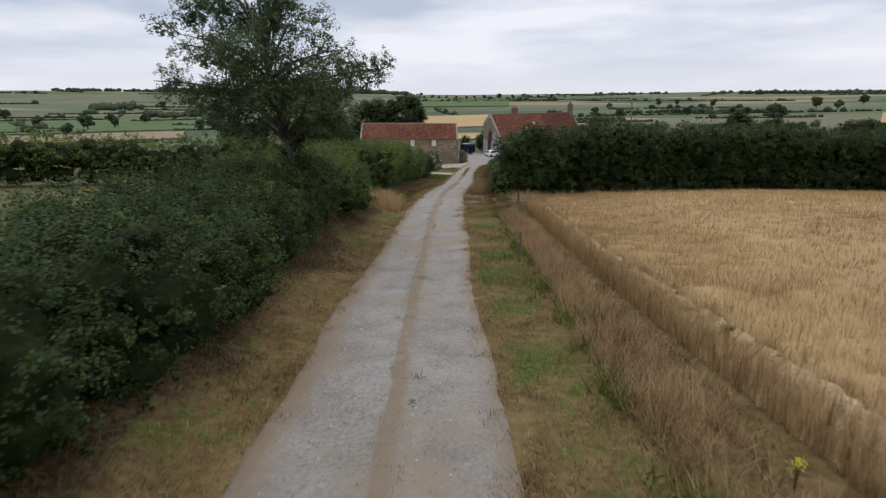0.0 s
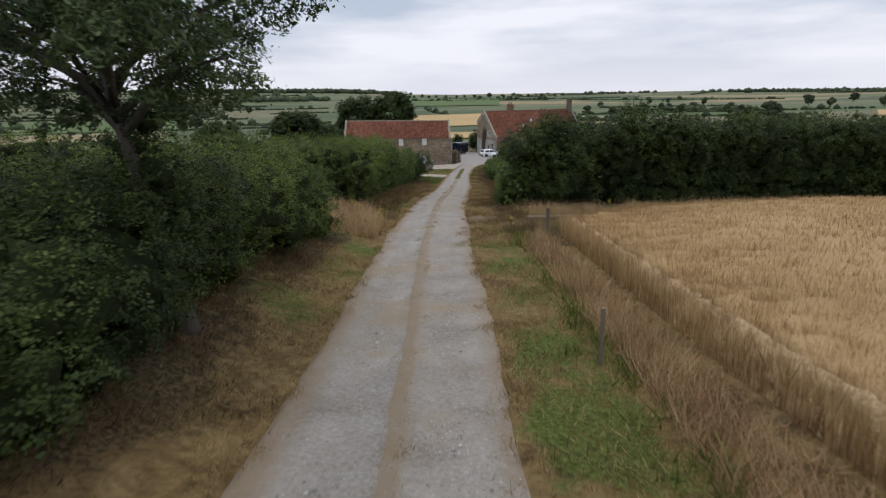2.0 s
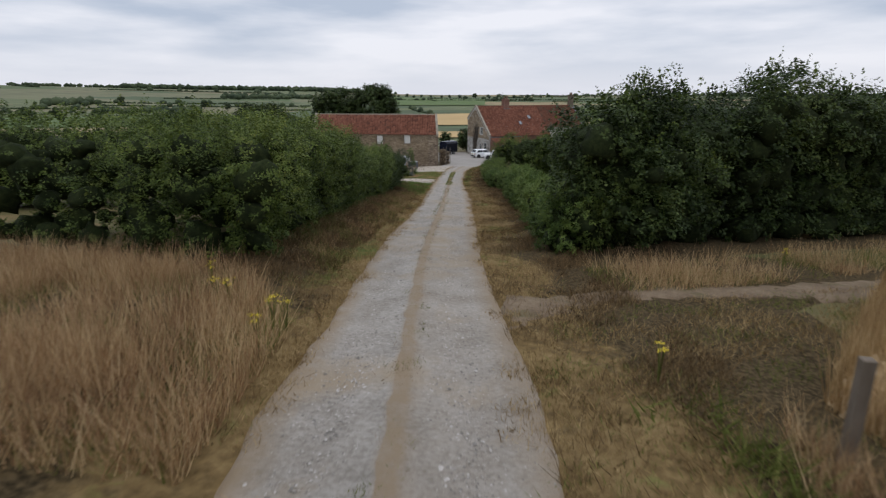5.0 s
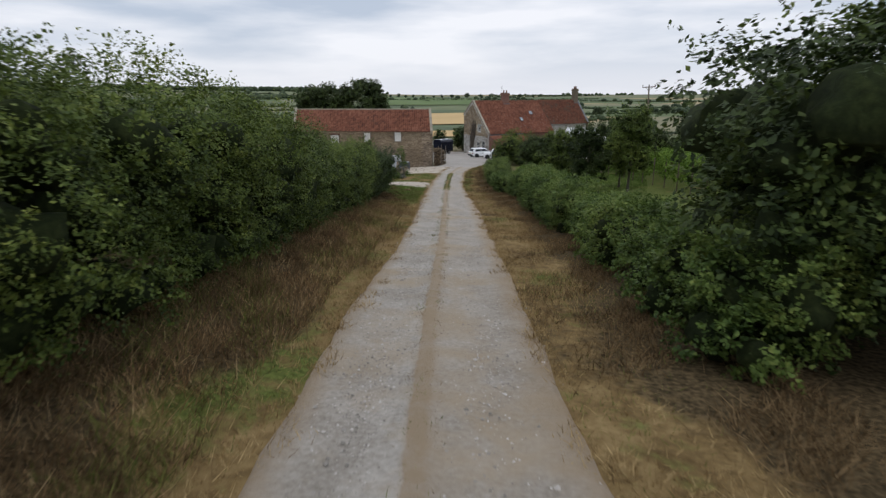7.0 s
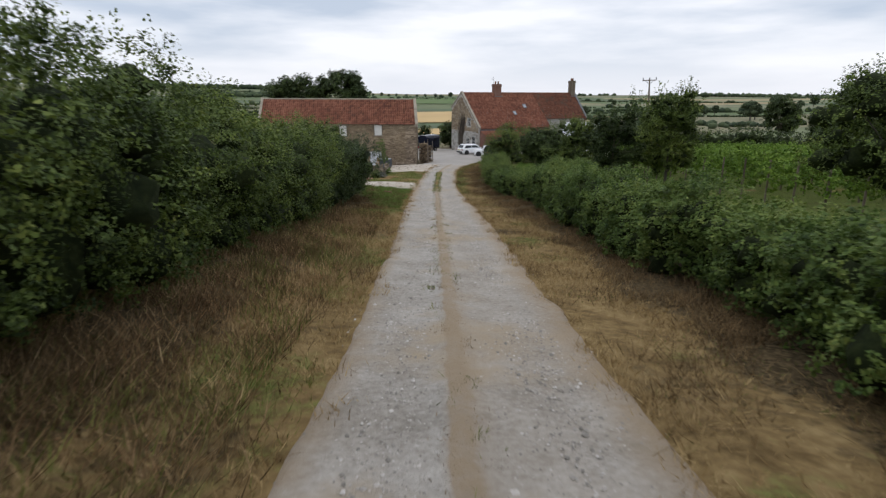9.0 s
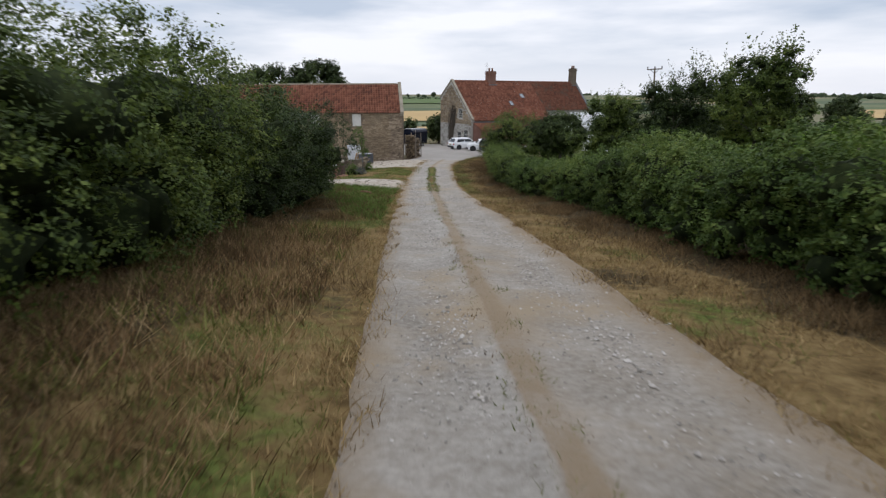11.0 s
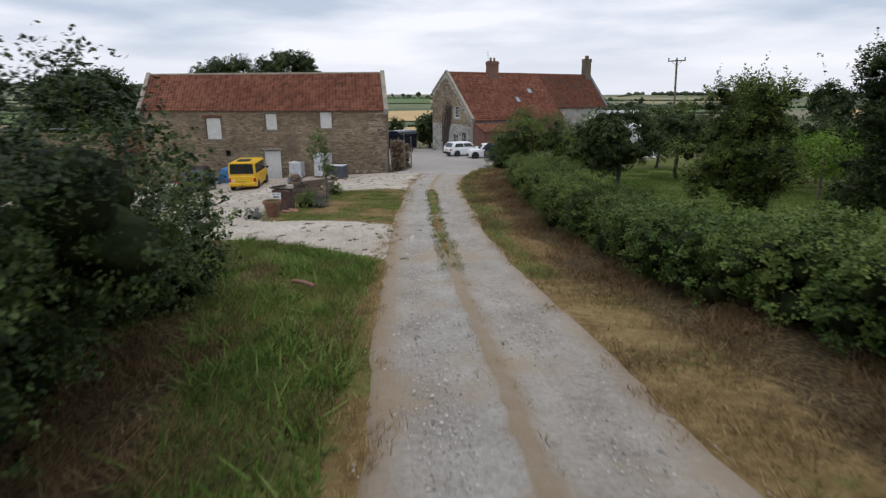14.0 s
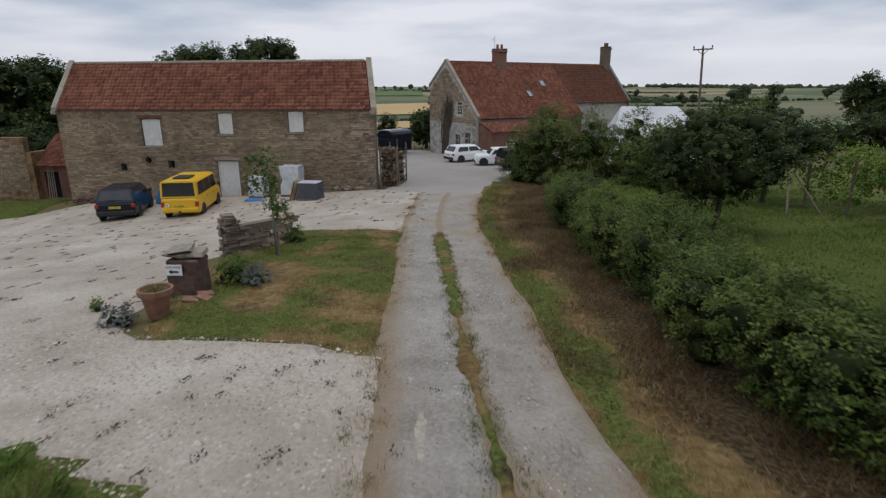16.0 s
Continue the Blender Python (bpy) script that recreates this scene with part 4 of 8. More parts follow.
patch("gateway", GATEWAY, M["dirt"], 0.045, 0.25, 0.09, label="trodden brown earth of a field gateway", category="path", bumpy=0.012)
ISLAND = [(1.1, -23.9), (3.8, -23.9), (5.4, -24.2), (5.85, -22.2), (4.6, -13.8), (-0.6, -13.0), (-0.6, -16.5), (-0.2, -20.4)]
ORCHARD = [(19.6, -59.8), (15.8, -32), (13.2, -22), (11.4, -10), (11.5, 4), (25, 16), (60, 12), (75, -30), (38.3, -48.8)]


LEFT_VERGE = [(21.9, -107.5), (20.0, -101.4), (16.6, -92.7), (14.1, -84.7), (13.3, -80.4), (8.4, -81.9), (7.3, -73.1), (11.1, -69.9), (7.8, -58.7), (5.9, -50.9), (3.4, -40), (0.6, -33), (0.4, -27.5), (2.1, -27.1), (5.0, -28.3), (6.8, -29.2),
              *[(float(track(y, 0)) + 0.4, y) for y in (-33, -38, -46, -54, -62, -70, -76, -82, -90, -98, -108)]]
RIGHT_VERGE = [(34.7, -107.5), (31.5, -100.6), (29.8, -92.7), (25.8, -80.9), (24.4, -72.0), (29.8, -66.6), (22.7, -66.1), (20.7, -63.2), (19.2, -48.3), (17.0, -34), (14.8, -25.6), (13.6, -22.6), (12.5, -17.6), (11.7, -11.6), (11.2, -2), (9.2, 3),
               *[(float(track(y, 1)) - 0.4, y) for y in (3, -4, -12, -20, -28, -36, -44, -52, -60, -68, -74, -82, -90, -98, -108)]]
patch("verge", LEFT_VERGE, M["verge"], 0.023, 0.4, 0.04, label="parched brown grass verge below the hedge", category="verge", bumpy=0.006, seed=4, cover=roadside)
patch("verge", RIGHT_VERGE, M["verge"], 0.026, 0.4, 0.04, label="parched mown verge of brown and green grass", category="verge", bumpy=0.006, seed=5, cover=roadside)


def turf(x, y):
    return np.clip(0.6 + 0.45 * waves(x, y, 0.9, 7), 0, 1), np.clip(0.15 + 0.3 * waves(x, y, 0.7, 8), 0, 1)


def orchard_turf(x, y):
    return np.clip(0.95 + 0.35 * waves(x, y, 1.8, 9), 0, 1), np.clip(-0.05 + 0.3 * waves(x, y, 2.2, 10), 0, 1)


patch("lawn", ISLAND, M["verge"], 0.03, 0.3, 0.04, label="mown sun-dried lawn beside the track", category="lawn", bumpy=0.012, cover=turf)
patch("orchard_grass", ORCHARD, M["verge"], 0.03, 1.0, 0.3, label="green orchard grass", category="grass", bumpy=0.02, cover=orchard_turf)
pebbles()

# ---- hedges ----


def prof(*hs):
    return lambda s: float(np.interp(s, np.linspace(0, 1, len(hs)), hs))


rg = np.random.default_rng(11)
def heights(front, hs):
    """Height along a hedge, given at the corners of its front line."""
    F = np.array(front, float)
    seg = np.r_[0, np.cumsum(np.hypot(*np.diff(F, axis=0).T))]
    return lambda t: float(np.interp(t * seg[-1], seg, hs))


EDGE = [(24.4, -110.6), (22.0, -102.8), (21.2, -99.8), (20.05, -96.4), (18.75, -92.2), (17.7, -89.0)]
C, R = blobs_along(EDGE, [(19.5, -112), (17.0, -104.5), (16.0, -101), (15.0, -97.5), (13.6, -93.5), (12.8, -90)],
                   heights(EDGE, [2.1, 2.0, 1.9, 1.9, 2.1, 2.2]), rg, 0.8, (0.42, 0.9), ragged=0.3, base=0.05, over=0.25)
hedge("hedge", "dense dark green hawthorn hedge along the track", C, R, M["leaf_dark"], 13, 0.05, 21, 1000, 0.32, away=(-0.9, 0.1), bare=0.12, leaves=28, reach=0.24, deep=5.0, lit_tips=M["leaf"])
EDGE = [(17.4, -88.8), (16.8, -85.5), (16.3, -82.2)]
C, R = blobs_along(EDGE, [(12.8, -90), (12.2, -86.5), (11.7, -83)], heights(EDGE, [2.2, 2.5, 2.2]), rg, 0.8, (0.42, 0.9), ragged=0.3, over=0.5)
hedge("hedge", "grey-green sallow thicket beyond the ash tree", C, R, M["leaf"], 13, 0.05, 28, 300, 0.32, away=(-0.9, 0.1), bare=0.35, leaves=28, reach=0.24, deep=6.0)
EDGE = [(13.7, -72.3), (12.75, -69.0), (11.6, -63.5), (11.0, -60.5), (9.75, -56.4), (7.6, -46.6)]
C, R = blobs_along(EDGE, [(6.5, -73.0), (6.4, -67.5), (5.8, -62.4), (5.4, -59.2), (4.4, -54.6), (2.1, -45.4)],
                   heights(EDGE, [3.05, 3.1, 3.2, 2.85, 2.45, 2.9]), rg, 0.95, (0.45, 1.05), ragged=0.36, base=0.15, over=0.6)
hedge("hedge", "tall overgrown mixed hedge above the dry verge", C, R, M["leaf"], 13, 0.053, 22, 800, 0.45, core=0.52, away=(-0.95, 0.3), bare=0.3, leaves=28, reach=0.26, deep=5.2)
EDGE = [(7.55, -46.2), (6.9, -42), (6.05, -37.5), (4.9, -35.2), (3.7, -34)]
C, R = blobs_along(EDGE, [(2.0, -44.9), (1.6, -40.5), (1.2, -36.8), (0.8, -34.4), (0.6, -32.6)],
                   heights(EDGE, [2.95, 2.8, 2.4, 1.95, 1.6]), rg, 0.95, (0.45, 1.0), ragged=0.34, base=0.2, over=1.0)
hedge("hedge", "dark overhanging thorn hedge at the end of the verge", C, R, M["leaf_dark"], 13, 0.053, 29, 340, 0.45, core=0.54, away=(-0.95, 0.3), bare=0.9, leaves=28, reach=0.26, deep=5.2, lit_tips=M["leaf"])
EDGE = [(20.4, -67.8), (23.2, -65.5), (27.7, -62.4), (39.4, -54.5), (49.4, -49.6), (66, -44)]
C, R = blobs_along(EDGE, [(20.4, -64.4), (22.4, -62.4), (26.2, -59.4), (37.6, -51), (47.6, -46), (64, -40)],
                   heights(EDGE, [3.6, 4.6, 5.2, 5.5, 5.6, 5.2]), rg, 1.05, (0.65, 1.2), ragged=0.45, base=0.0, over=1.0)
hedge("hedge", "tall dark green field hedge with young trees", C, R, M["leaf_dark"], 5.5, 0.1, 23, 420, 0.8, away=(-0.3, 0.95), bare=1.0, leaves=22, reach=0.38, lit_tips=M["leaf"])
EDGE = [(19.8, -67.7), (18.7, -61.5), (18.2, -56), (16.6, -49), (15.45, -41), (14.45, -36), (13.95, -34), (12.85, -31.5), (12.3, -29.8)]
C, R = blobs_along(EDGE, [(21.0, -67.2), (19.9, -61.2), (19.5, -55.8), (18.1, -48.7), (17.2, -40.7), (16.2, -35.6), (15.7, -33.4), (14.6, -31), (14.1, -29.3)],
                   heights(EDGE, [1.35, 1.4, 1.55, 1.75, 2.0, 1.95, 1.75, 1.55, 1.5]), rg, 0.58, (0.28, 0.62), ragged=0.24, base=0.05, over=0.2)
hedge("hedge", "clipped fresh green hedge beside the orchard", C, R, M["leaf_light"], 18, 0.06, 24, 900, 0.2, core=0.56, away=(1, 0.2), bare=0.12, leaves=22, reach=0.2)
# same hedge carried on; a darker leaf colour paints the shading of this end
EDGE = [(12.2, -29.4), (11.4, -26), (10.75, -23), (10.15, -18), (9.65, -12), (9.6, -6)]
C, R = blobs_along(EDGE, [(13.9, -28.9), (13.1, -25.4), (12.5, -22.4), (11.9, -17.4), (11.3, -11.6), (11.0, -6)],
                   heights(EDGE, [1.5, 1.45, 1.45, 1.4, 1.35, 1.3]), rg, 0.58, (0.26, 0.58), ragged=0.4, base=0.05, over=0.35)
hedge("hedge", "ragged end of the orchard hedge, leaf shading in darker colour", C, R, M["leaf"], 18, 0.05, 30, 700, 0.26, core=0.56, away=(1, 0.2), bare=0.2, leaves=24, reach=0.22, lit_tips=M["leaf_light"])
EDGE = [(-19.5, -83.2), (-12.4, -77.9), (-3.8, -69.1), (3.4, -61.4)]
C, R = blobs_along(EDGE, [(-21.2, -80.8), (-14.5, -75.7), (-5.8, -66.2), (1.6, -57.6)], heights(EDGE, [2.9, 3.2, 3.2, 3.2]), rg, 1.1, (0.75, 1.2), ragged=0.5)
hedge("hedge", "tall field hedge across the meadow", C, R, M["leaf"], 3.0, 0.12, 25, 150, 0.6, away=(-0.3, 0.95), leaves=18, reach=0.42)


def bush(name, label, x, y, wide, high, mat, density, size, seed, n=14, r=(0.4, 0.8), shoots=30, shoot_len=0.5, category="bush", low=0.0, leaves=22, reach=0.28, lit_tips=None):
    rg = np.random.default_rng(seed)
    C, R = [], []
    for _ in range(n):
        a, q = rg.uniform(0, 6.28), math.sqrt(rg.uniform(0, 1))
        rad = rg.uniform(*r)
        px, py = x + math.cos(a) * q * max(0.05, wide - rad), y + math.sin(a) * q * max(0.05, wide - rad)
        top = high * (1 - 0.45 * q * q)
        C.append((px, py, float(land(px, py)) + rg.uniform(low + rad * 0.5, max(low + rad * 0.55, top - rad))))
        R.append(rad)
    R = np.array(R)
    return hedge(name, label, np.array(C), np.stack([R, R, R * 0.9], 1), mat, density, size, seed, shoots, shoot_len, category, 0.45, leaves=leaves, reach=reach, lit_tips=lit_tips)


# ---- trees and bushes by the track ----
tree("ash_tree", "tall ash tree with airy dark green crown", (18.1, -90.6), 8.0, 3.45, M["leaf_ash"], 31, 0.16, 0.37, 6.8, 0.085, 34, 0.52, 0.0, per_limb=5, flat=0.8, leaves=34, reach=0.3, hang=-0.35, aspect=0.42, tilt=(-0.2, 0.0))
bush("ivy", "dark ivy wrapped round the ash trunk", 17.7, -90.4, 0.75, 4.0, M["leaf_dark"], 12, 0.055, 56, 36, (0.28, 0.52), 40, 0.3, "ivy", 0.3, reach=0.22)
bush("bush", "rounded green willow bush beside the track", 14.9, -82.0, 1.9, 2.7, M["leaf"], 12, 0.055, 51, 34, (0.4, 0.8), 90, 0.4, reach=0.24)
bush("bush", "large green elder bush at the gateway corner", 22.0, -66.0, 2.4, 5.2, M["leaf_dark"], 9, 0.08, 52, 58, (0.42, 0.85), 130, 0.7, low=0.6, reach=0.32, lit_tips=M["leaf"])
bush("bush", "broad grey-green bush at the yard corner", 11.2, 4.2, 3.9, 5.7, M["leaf"], 4, 0.085, 53, 80, (0.7, 1.2), 160, 0.7, reach=0.4)
bush("bush", "spreading dark shrub beside the marquee", 15.8, 4.0, 3.0, 4.9, M["leaf"], 4, 0.085, 54, 50, (0.6, 1.1), 90, 0.7, reach=0.4)
tree("field_maple", "light green field maple growing out of the hedge", (5.1, -40.2), 3.7, 0.9, M["leaf"], 57, 0.05, 0.16, 9, 0.06, 12, 0.34, 0.3, per_limb=5, leaves=22, reach=0.24)
bush("bush", "dark thorn bush at the hedge end", 3.45, -33.9, 1.6, 2.9, M["leaf_dark"], 9, 0.073, 55, 30, (0.35, 0.7), 120, 0.6, lit_tips=M["leaf"])

# ---- wheat ----
WHEAT = [(32.5, -110.6), (29.7, -100.6), (28.45, -96.3), (26.55, -89.5), (24.5, -81.9), (23.1, -76.5), (26.2, -71.0), (38.0, -60.4), (62.2, -50.9), (76.5, -78.0), (75.7, -110.6)]
BED = [(33.0, -110.6), (30.2, -100.6), (28.95, -96.3), (27.05, -89.5), (25.0, -81.9), (23.6, -76.3), (26.4, -71.4), (37.9, -61.0), (62.0, -51.5), (75.8, -78.0), (75.7, -109.9)]
patch("wheat_field", BED, M["straw_bed"], 0.6, 0.5, 0.1, label="dense ripe golden wheat", category="field", bumpy=0.04)

rg = np.random.default_rng(43)
wy = np.arange(-110, -76.2, 0.15)
wu = np.linspace(0, 1, 7)
foot_x, top_x = np.interp(wy, [p[1] for p in WHEAT[:6]], [p[0] for p in WHEAT[:6]]) + 0.12, np.interp(wy, [p[1] for p in BED[:6]], [p[0] for p in BED[:6]]) + 0.05
foot_x = foot_x[:, None] * (1 - wu) + top_x[:, None] * wu + rg.normal(0, 0.045, (len(wy), 7))
lay("wheat_side", foot_x, np.repeat(wy[:, None], 7, 1), M["stalk"], 0.66 * wu ** 0.75 + rg.normal(0, 0.015, foot_x.shape), label="close-standing wheat stalks at the field edge", category="field")


def wheat():
    rg = np.random.default_rng(41)
    edge = np.array(WHEAT[:6])
    V, F, k = [], [], 0
    for n, near in ((520000, True), (260000, False)):
        x = rg.uniform(23, 40 if near else 80, n)
        y = rg.uniform(-106, -66 if near else -50, n)
        keep = inside(x, y, WHEAT)
        d = x - np.interp(y, edge[:, 1], edge[:, 0])
        keep &= rg.uniform(0, 1, n) < (np.clip(0.7 + d / 2, 0, 1) * np.clip(1.3 - d / 6, 0.1, 1) if near else np.clip(0.3 + d / 20, 0, 1))
        x, y = x[keep], y[keep]
        P = np.stack([x, y, land(x, y) + (0 if near else 0.42)], 1)
        h = rg.uniform(0.68, 0.84, len(x)) - (0 if near else 0.42)
        v, f = blades(P, h, 0.0085 if near else 0.02, 0.09 if near else 0.2, rg)
        V.append(v)
        F.append(f + k)
        k += len(v)
    ob = new("wheat_stalks", mesh_from("wheat_stalks", np.concatenate(V), np.concatenate(F), M["straw"]))
    tagged(ob, "golden ripe wheat stalks and ears", "wheat", kind="stuff")


wheat()

# ---- grasses ----


def strip_poly(a, b, y0, y1, step=4):
    """A strip beside the track, from a to b metres off its left (negative) or right edge."""
    ys = np.arange(y0, y1 + 0.01, step)
    x = lambda y, o: float(track(y, 0 if o < 0 else 1)) + o * float(np.interp(y, [-60, -45], [0.82, 1.0]))
    return [(x(y, a), y) for y in ys] + [(x(y, b), y) for y in ys[::-1]]


BAY = [(16.9, -79.6), (16.0, -76.0), (14.8, -74.5), (13.6, -73.7), (6.6, -74.2), (5.3, -81.9), (14.0, -80.9)]
TALL_RIGHT = [(30.0, -107.5), (27.6, -100.3), (26.5, -95.8), (24.8, -88.6), (22.1, -79.5), (22.5, -77.0), (23.9, -81.9), (25.9, -89.5), (27.75, -96.3), (29.0, -100.6), (31.0, -107.5)]
WEEDY = [(30.6, -107.5), (28.7, -100.6), (27.5, -96.3), (25.7, -89.5), (23.7, -81.9), (24.3, -81.9), (26.4, -89.5), (28.3, -96.3), (29.5, -100.6), (31.6, -107.5)]
TUSSOCK = strip_poly(-0.7, -4.4, -72, -43, 4)
UNDER_HEDGE = [(21.1, -71.9), (20.4, -69.9), (22.8, -68.4), (27.5, -65.0), (38.7, -57.3), (38.2, -59.4), (27.4, -68.0), (23.2, -71.0)]
TALL_GREEN = [(0.9, -28.1), (2.1, -27.6), (5.0, -28.9), (6.6, -29.9), (7.2, -33), (8.1, -38), (9.0, -42), (7.7, -41), (6.4, -38), (4.4, -34), (2.5, -32), (0.6, -30)]
LEFT_BANDS = [strip_poly(-0.05, -3.3, -110, -79), strip_poly(-0.02, -3.9, -79, -30)]
RIGHT_BANDS = [strip_poly(0.02, 2.6, -110, -79), strip_poly(0.02, 3.6, -79, 2)]
HERE = LEFT_BANDS + RIGHT_BANDS
sward("dry_grass", "tall russet seeding grass in the roadside bay", [BAY], 460, (0.2, 0.7), 0.006, M["russet"], 61, 0.28, (0.9, -0.3))
sward("dry_grass", "pale seed heads in the roadside bay", [BAY], 640, (0.25, 0.85), 0.007, M["tawny"], 84, 0.25, (0.9, 0.5))
sward("grass", "green grass in the roadside bay", [BAY], 300, (0.1, 0.42), 0.007, M["green"], 85, 0.4, (1.0, 0.5))
sward("dry_grass", "tall reddish-brown dry grass along the wheat", [TALL_RIGHT], 420, (0.14, 0.6), 0.0065, M["russet"], 62, 0.34, (0.8, -0.3))
sward("dry_grass", "pale seed heads along the wheat", [TALL_RIGHT], 480, (0.2, 0.7), 0.0055, M["tawny"], 58, 0.3, (0.8, -0.1))
sward("dry_grass", "brown weeds among the tall roadside grass", [TALL_RIGHT], 110, (0.1, 0.5), 0.007, M["dead"], 87, 0.4, (0.7, 0.3))
sward("dry_grass", "low dead brown weeds at the foot of the wheat", [WEEDY], 420, (0.05, 0.28), 0.008, M["russet"], 53, 0.6, (0.7, 0.2))
sward("dry_grass", "dark dead stems at the foot of the wheat", [WEEDY], 380, (0.04, 0.2), 0.008, M["dead"], 52, 0.7, (0.7, 0.0))
sward("dry_grass", "rank brown grass on the hedge bank", [TUSSOCK], 680, (0.06, 0.28), 0.0055, M["dead"], 59, 0.5, (0.7, -0.2))
sward("dry_grass", "russet grass tussocks on the hedge bank", [TUSSOCK], 300, (0.06, 0.28), 0.0045, M["russet"], 60, 0.5, (0.6, 0.5))
sward("dry_grass", "pale dry stems on the hedge bank", [TUSSOCK], 170, (0.08, 0.3), 0.0045, M["tawny"], 55, 0.5, (0.5, 1.0))
sward("grass", "green grass and weeds on the hedge bank", [TUSSOCK], 420, (0.06, 0.26), 0.008, M["green"], 57, 0.5, (0.6, 1.0))
sward("dry_grass", "tawny seeding grass below the field hedge", [UNDER_HEDGE], 420, (0.15, 0.75), 0.005, M["tawny"], 63, 0.3, (0.9, 0.5))
sward("grass", "green grass below the field hedge", [UNDER_HEDGE], 300, (0.06, 0.3), 0.006, M["green"], 86, 0.4, (0.9, 0.2))
sward("grass", "mown green grass between the orchard trees", [[(12.2, -24), (13.6, -29), (15.8, -33), (24, -30), (27, -6), (24, 4), (12, 2)]], 360, (0.05, 0.17), 0.011, M["lush"], 56, 0.5, (1.6, -1.2))
sward("weeds", "broad-leaved green weeds among the grass", [TALL_GREEN], 480, (0.06, 0.24), 0.022, M["lush"], 54, 0.8, (0.5, 1.2), category="weeds")
PADDOCK = [(2.2, -27.3), (0.4, -27.3), (-8, -28.4), (-22, -29.4), (-24, -42), (0, -42), (3, -36)]
patch("grass_patch", PADDOCK, M["verge"], 0.018, 0.5, 0.1, label="rough green grass beside the parking area", category="grass", bumpy=0.012, seed=6, cover=orchard_turf)
sward("grass", "rough green grass below the parking area", [[(1.2, -28.3), (-8, -29.3), (-16, -29.8), (-16, -34), (2, -34)]], 420, (0.05, 0.26), 0.007, M["lush"], 89, 0.5, (0.8, -0.4))
sward("grass", "lush green grass beside the gravel", [TALL_GREEN], 1300, (0.04, 0.22), 0.006, M["lush"], 64, 0.5, (0.8, -0.6), where=roadside)
sward("dry_grass", "brown seeding stems among the green grass", [TALL_GREEN], 420, (0.06, 0.34), 0.0045, M["dead"], 79, 0.4, (0.8, 0.4))
sward("dry_grass", "short parched grass on the verges", HERE, 1100, (0.03, 0.13), 0.006, M["dry"], 65, 0.6, (0.7, -0.2), where=roadside, pick=1)
sward("grass", "green grass on the verges", HERE, 950, (0.03, 0.12), 0.0055, M["green"], 67, 0.6, (0.8, -0.3), where=roadside, pick=0)
sward("dry_grass", "dead brown stems along the hedge foot", HERE, 900, (0.05, 0.28), 0.0055, M["dead"], 68, 0.6, (0.8, -0.2), where=roadside, pick=2)
sward("grass", "short green lawn grass", [ISLAND], 1500, (0.03, 0.09), 0.007, M["green"], 69, 0.7, where=turf)
sward("dry_grass", "sun-dried lawn grass", [ISLAND], 900, (0.03, 0.09), 0.007, M["dry"], 70, 0.7, (0.6, 0.2), where=turf, pick=1)
sward("dry_grass", "dry tufts on the trodden gateway", [[(19.8, -80.4), (19.7, -73.6), (27.3, -69.4), (27.5, -75.1), (22.3, -79.9)]], 600, (0.04, 0.2), 0.0055, M["dry"], 72, 0.5, (0.7, 0.3))
sward("grass", "green weeds on the trodden gateway", [[(20.0, -80.4), (19.9, -73.6), (27.3, -69.4), (27.5, -75.1), (22.3, -79.9)]], 420, (0.03, 0.14), 0.007, M["green"], 73, 0.6, (0.6, 0.9))
rg = np.random.default_rng(44)


def centre_strip():
    """A low ragged ribbon of turf between the wheel tracks."""
    rg = np.random.default_rng(19)
    ys = np.arange(-29.6, -14.2, 0.12)
    s = np.array([-1.0, -0.55, 0.0, 0.55, 1.0])
    wide = 0.19 + 0.09 * waves(ys, ys * 0, 0.5, 20) + rg.normal(0, 0.03, len(ys))
    wide = np.clip(wide, 0.03, 0.34) * np.clip((ys + 29.6) / 3.0, 0.05, 1)
    X = track(ys, mid_u(ys))[:, None] + s * wide[:, None]
    Y = np.repeat(ys[:, None], 5, 1) + rg.normal(0, 0.02, X.shape)
    up = np.array([0.03, 0.108, 0.124, 0.108, 0.03]) + rg.normal(0, 0.008, X.shape)
    ob = lay("centre_strip", X, Y, M["verge"], up, label="grassy strip between the wheel tracks", category="verge")
    uv = ob.data.uv_layers.new(name="cover")
    ids = np.empty(len(ob.data.loops), np.int32)
    ob.data.loops.foreach_get("vertex_index", ids)
    g, d = np.clip(0.42 + 0.5 * waves(X, Y, 0.6, 14), 0, 1), np.clip(0.12 + 0.4 * waves(X, Y, 0.5, 15), 0, 1)
    uv.data.foreach_set("uv", np.stack([g.ravel(), d.ravel()], 1)[ids].astype(np.float32).ravel())


centre_strip()
cy = np.r_[rg.uniform(-31, -14.5, 560), rg.uniform(-108, -31, 150)]
tufts("grass", "green tufts along the middle of the track", np.stack([track(cy, mid_u(cy)) + rg.normal(0, 0.1, len(cy)), cy], 1), 50, 0.07, (0.02, 0.08), 0.006, M["green"], 74)
cy = np.r_[rg.uniform(-31, -14.5, 300), rg.uniform(-108, -31, 420)]
tufts("dry_grass", "dry tufts along the middle of the track", np.stack([track(cy, mid_u(cy)) + rg.normal(0, 0.06, len(cy)), cy], 1), 40, 0.07, (0.02, 0.06), 0.006, M["dead"], 75)
cy = np.repeat(rg.uniform(-108, -31, 230), 3) + rg.normal(0, 0.12, 690)
tufts("dry_grass", "dark clods and dead tufts along the middle of the track", np.stack([track(cy, mid_u(cy)) + rg.normal(0.03, 0.06, 690), cy], 1), 40, 0.04, (0.008, 0.028), 0.018, M["litter"], 81)
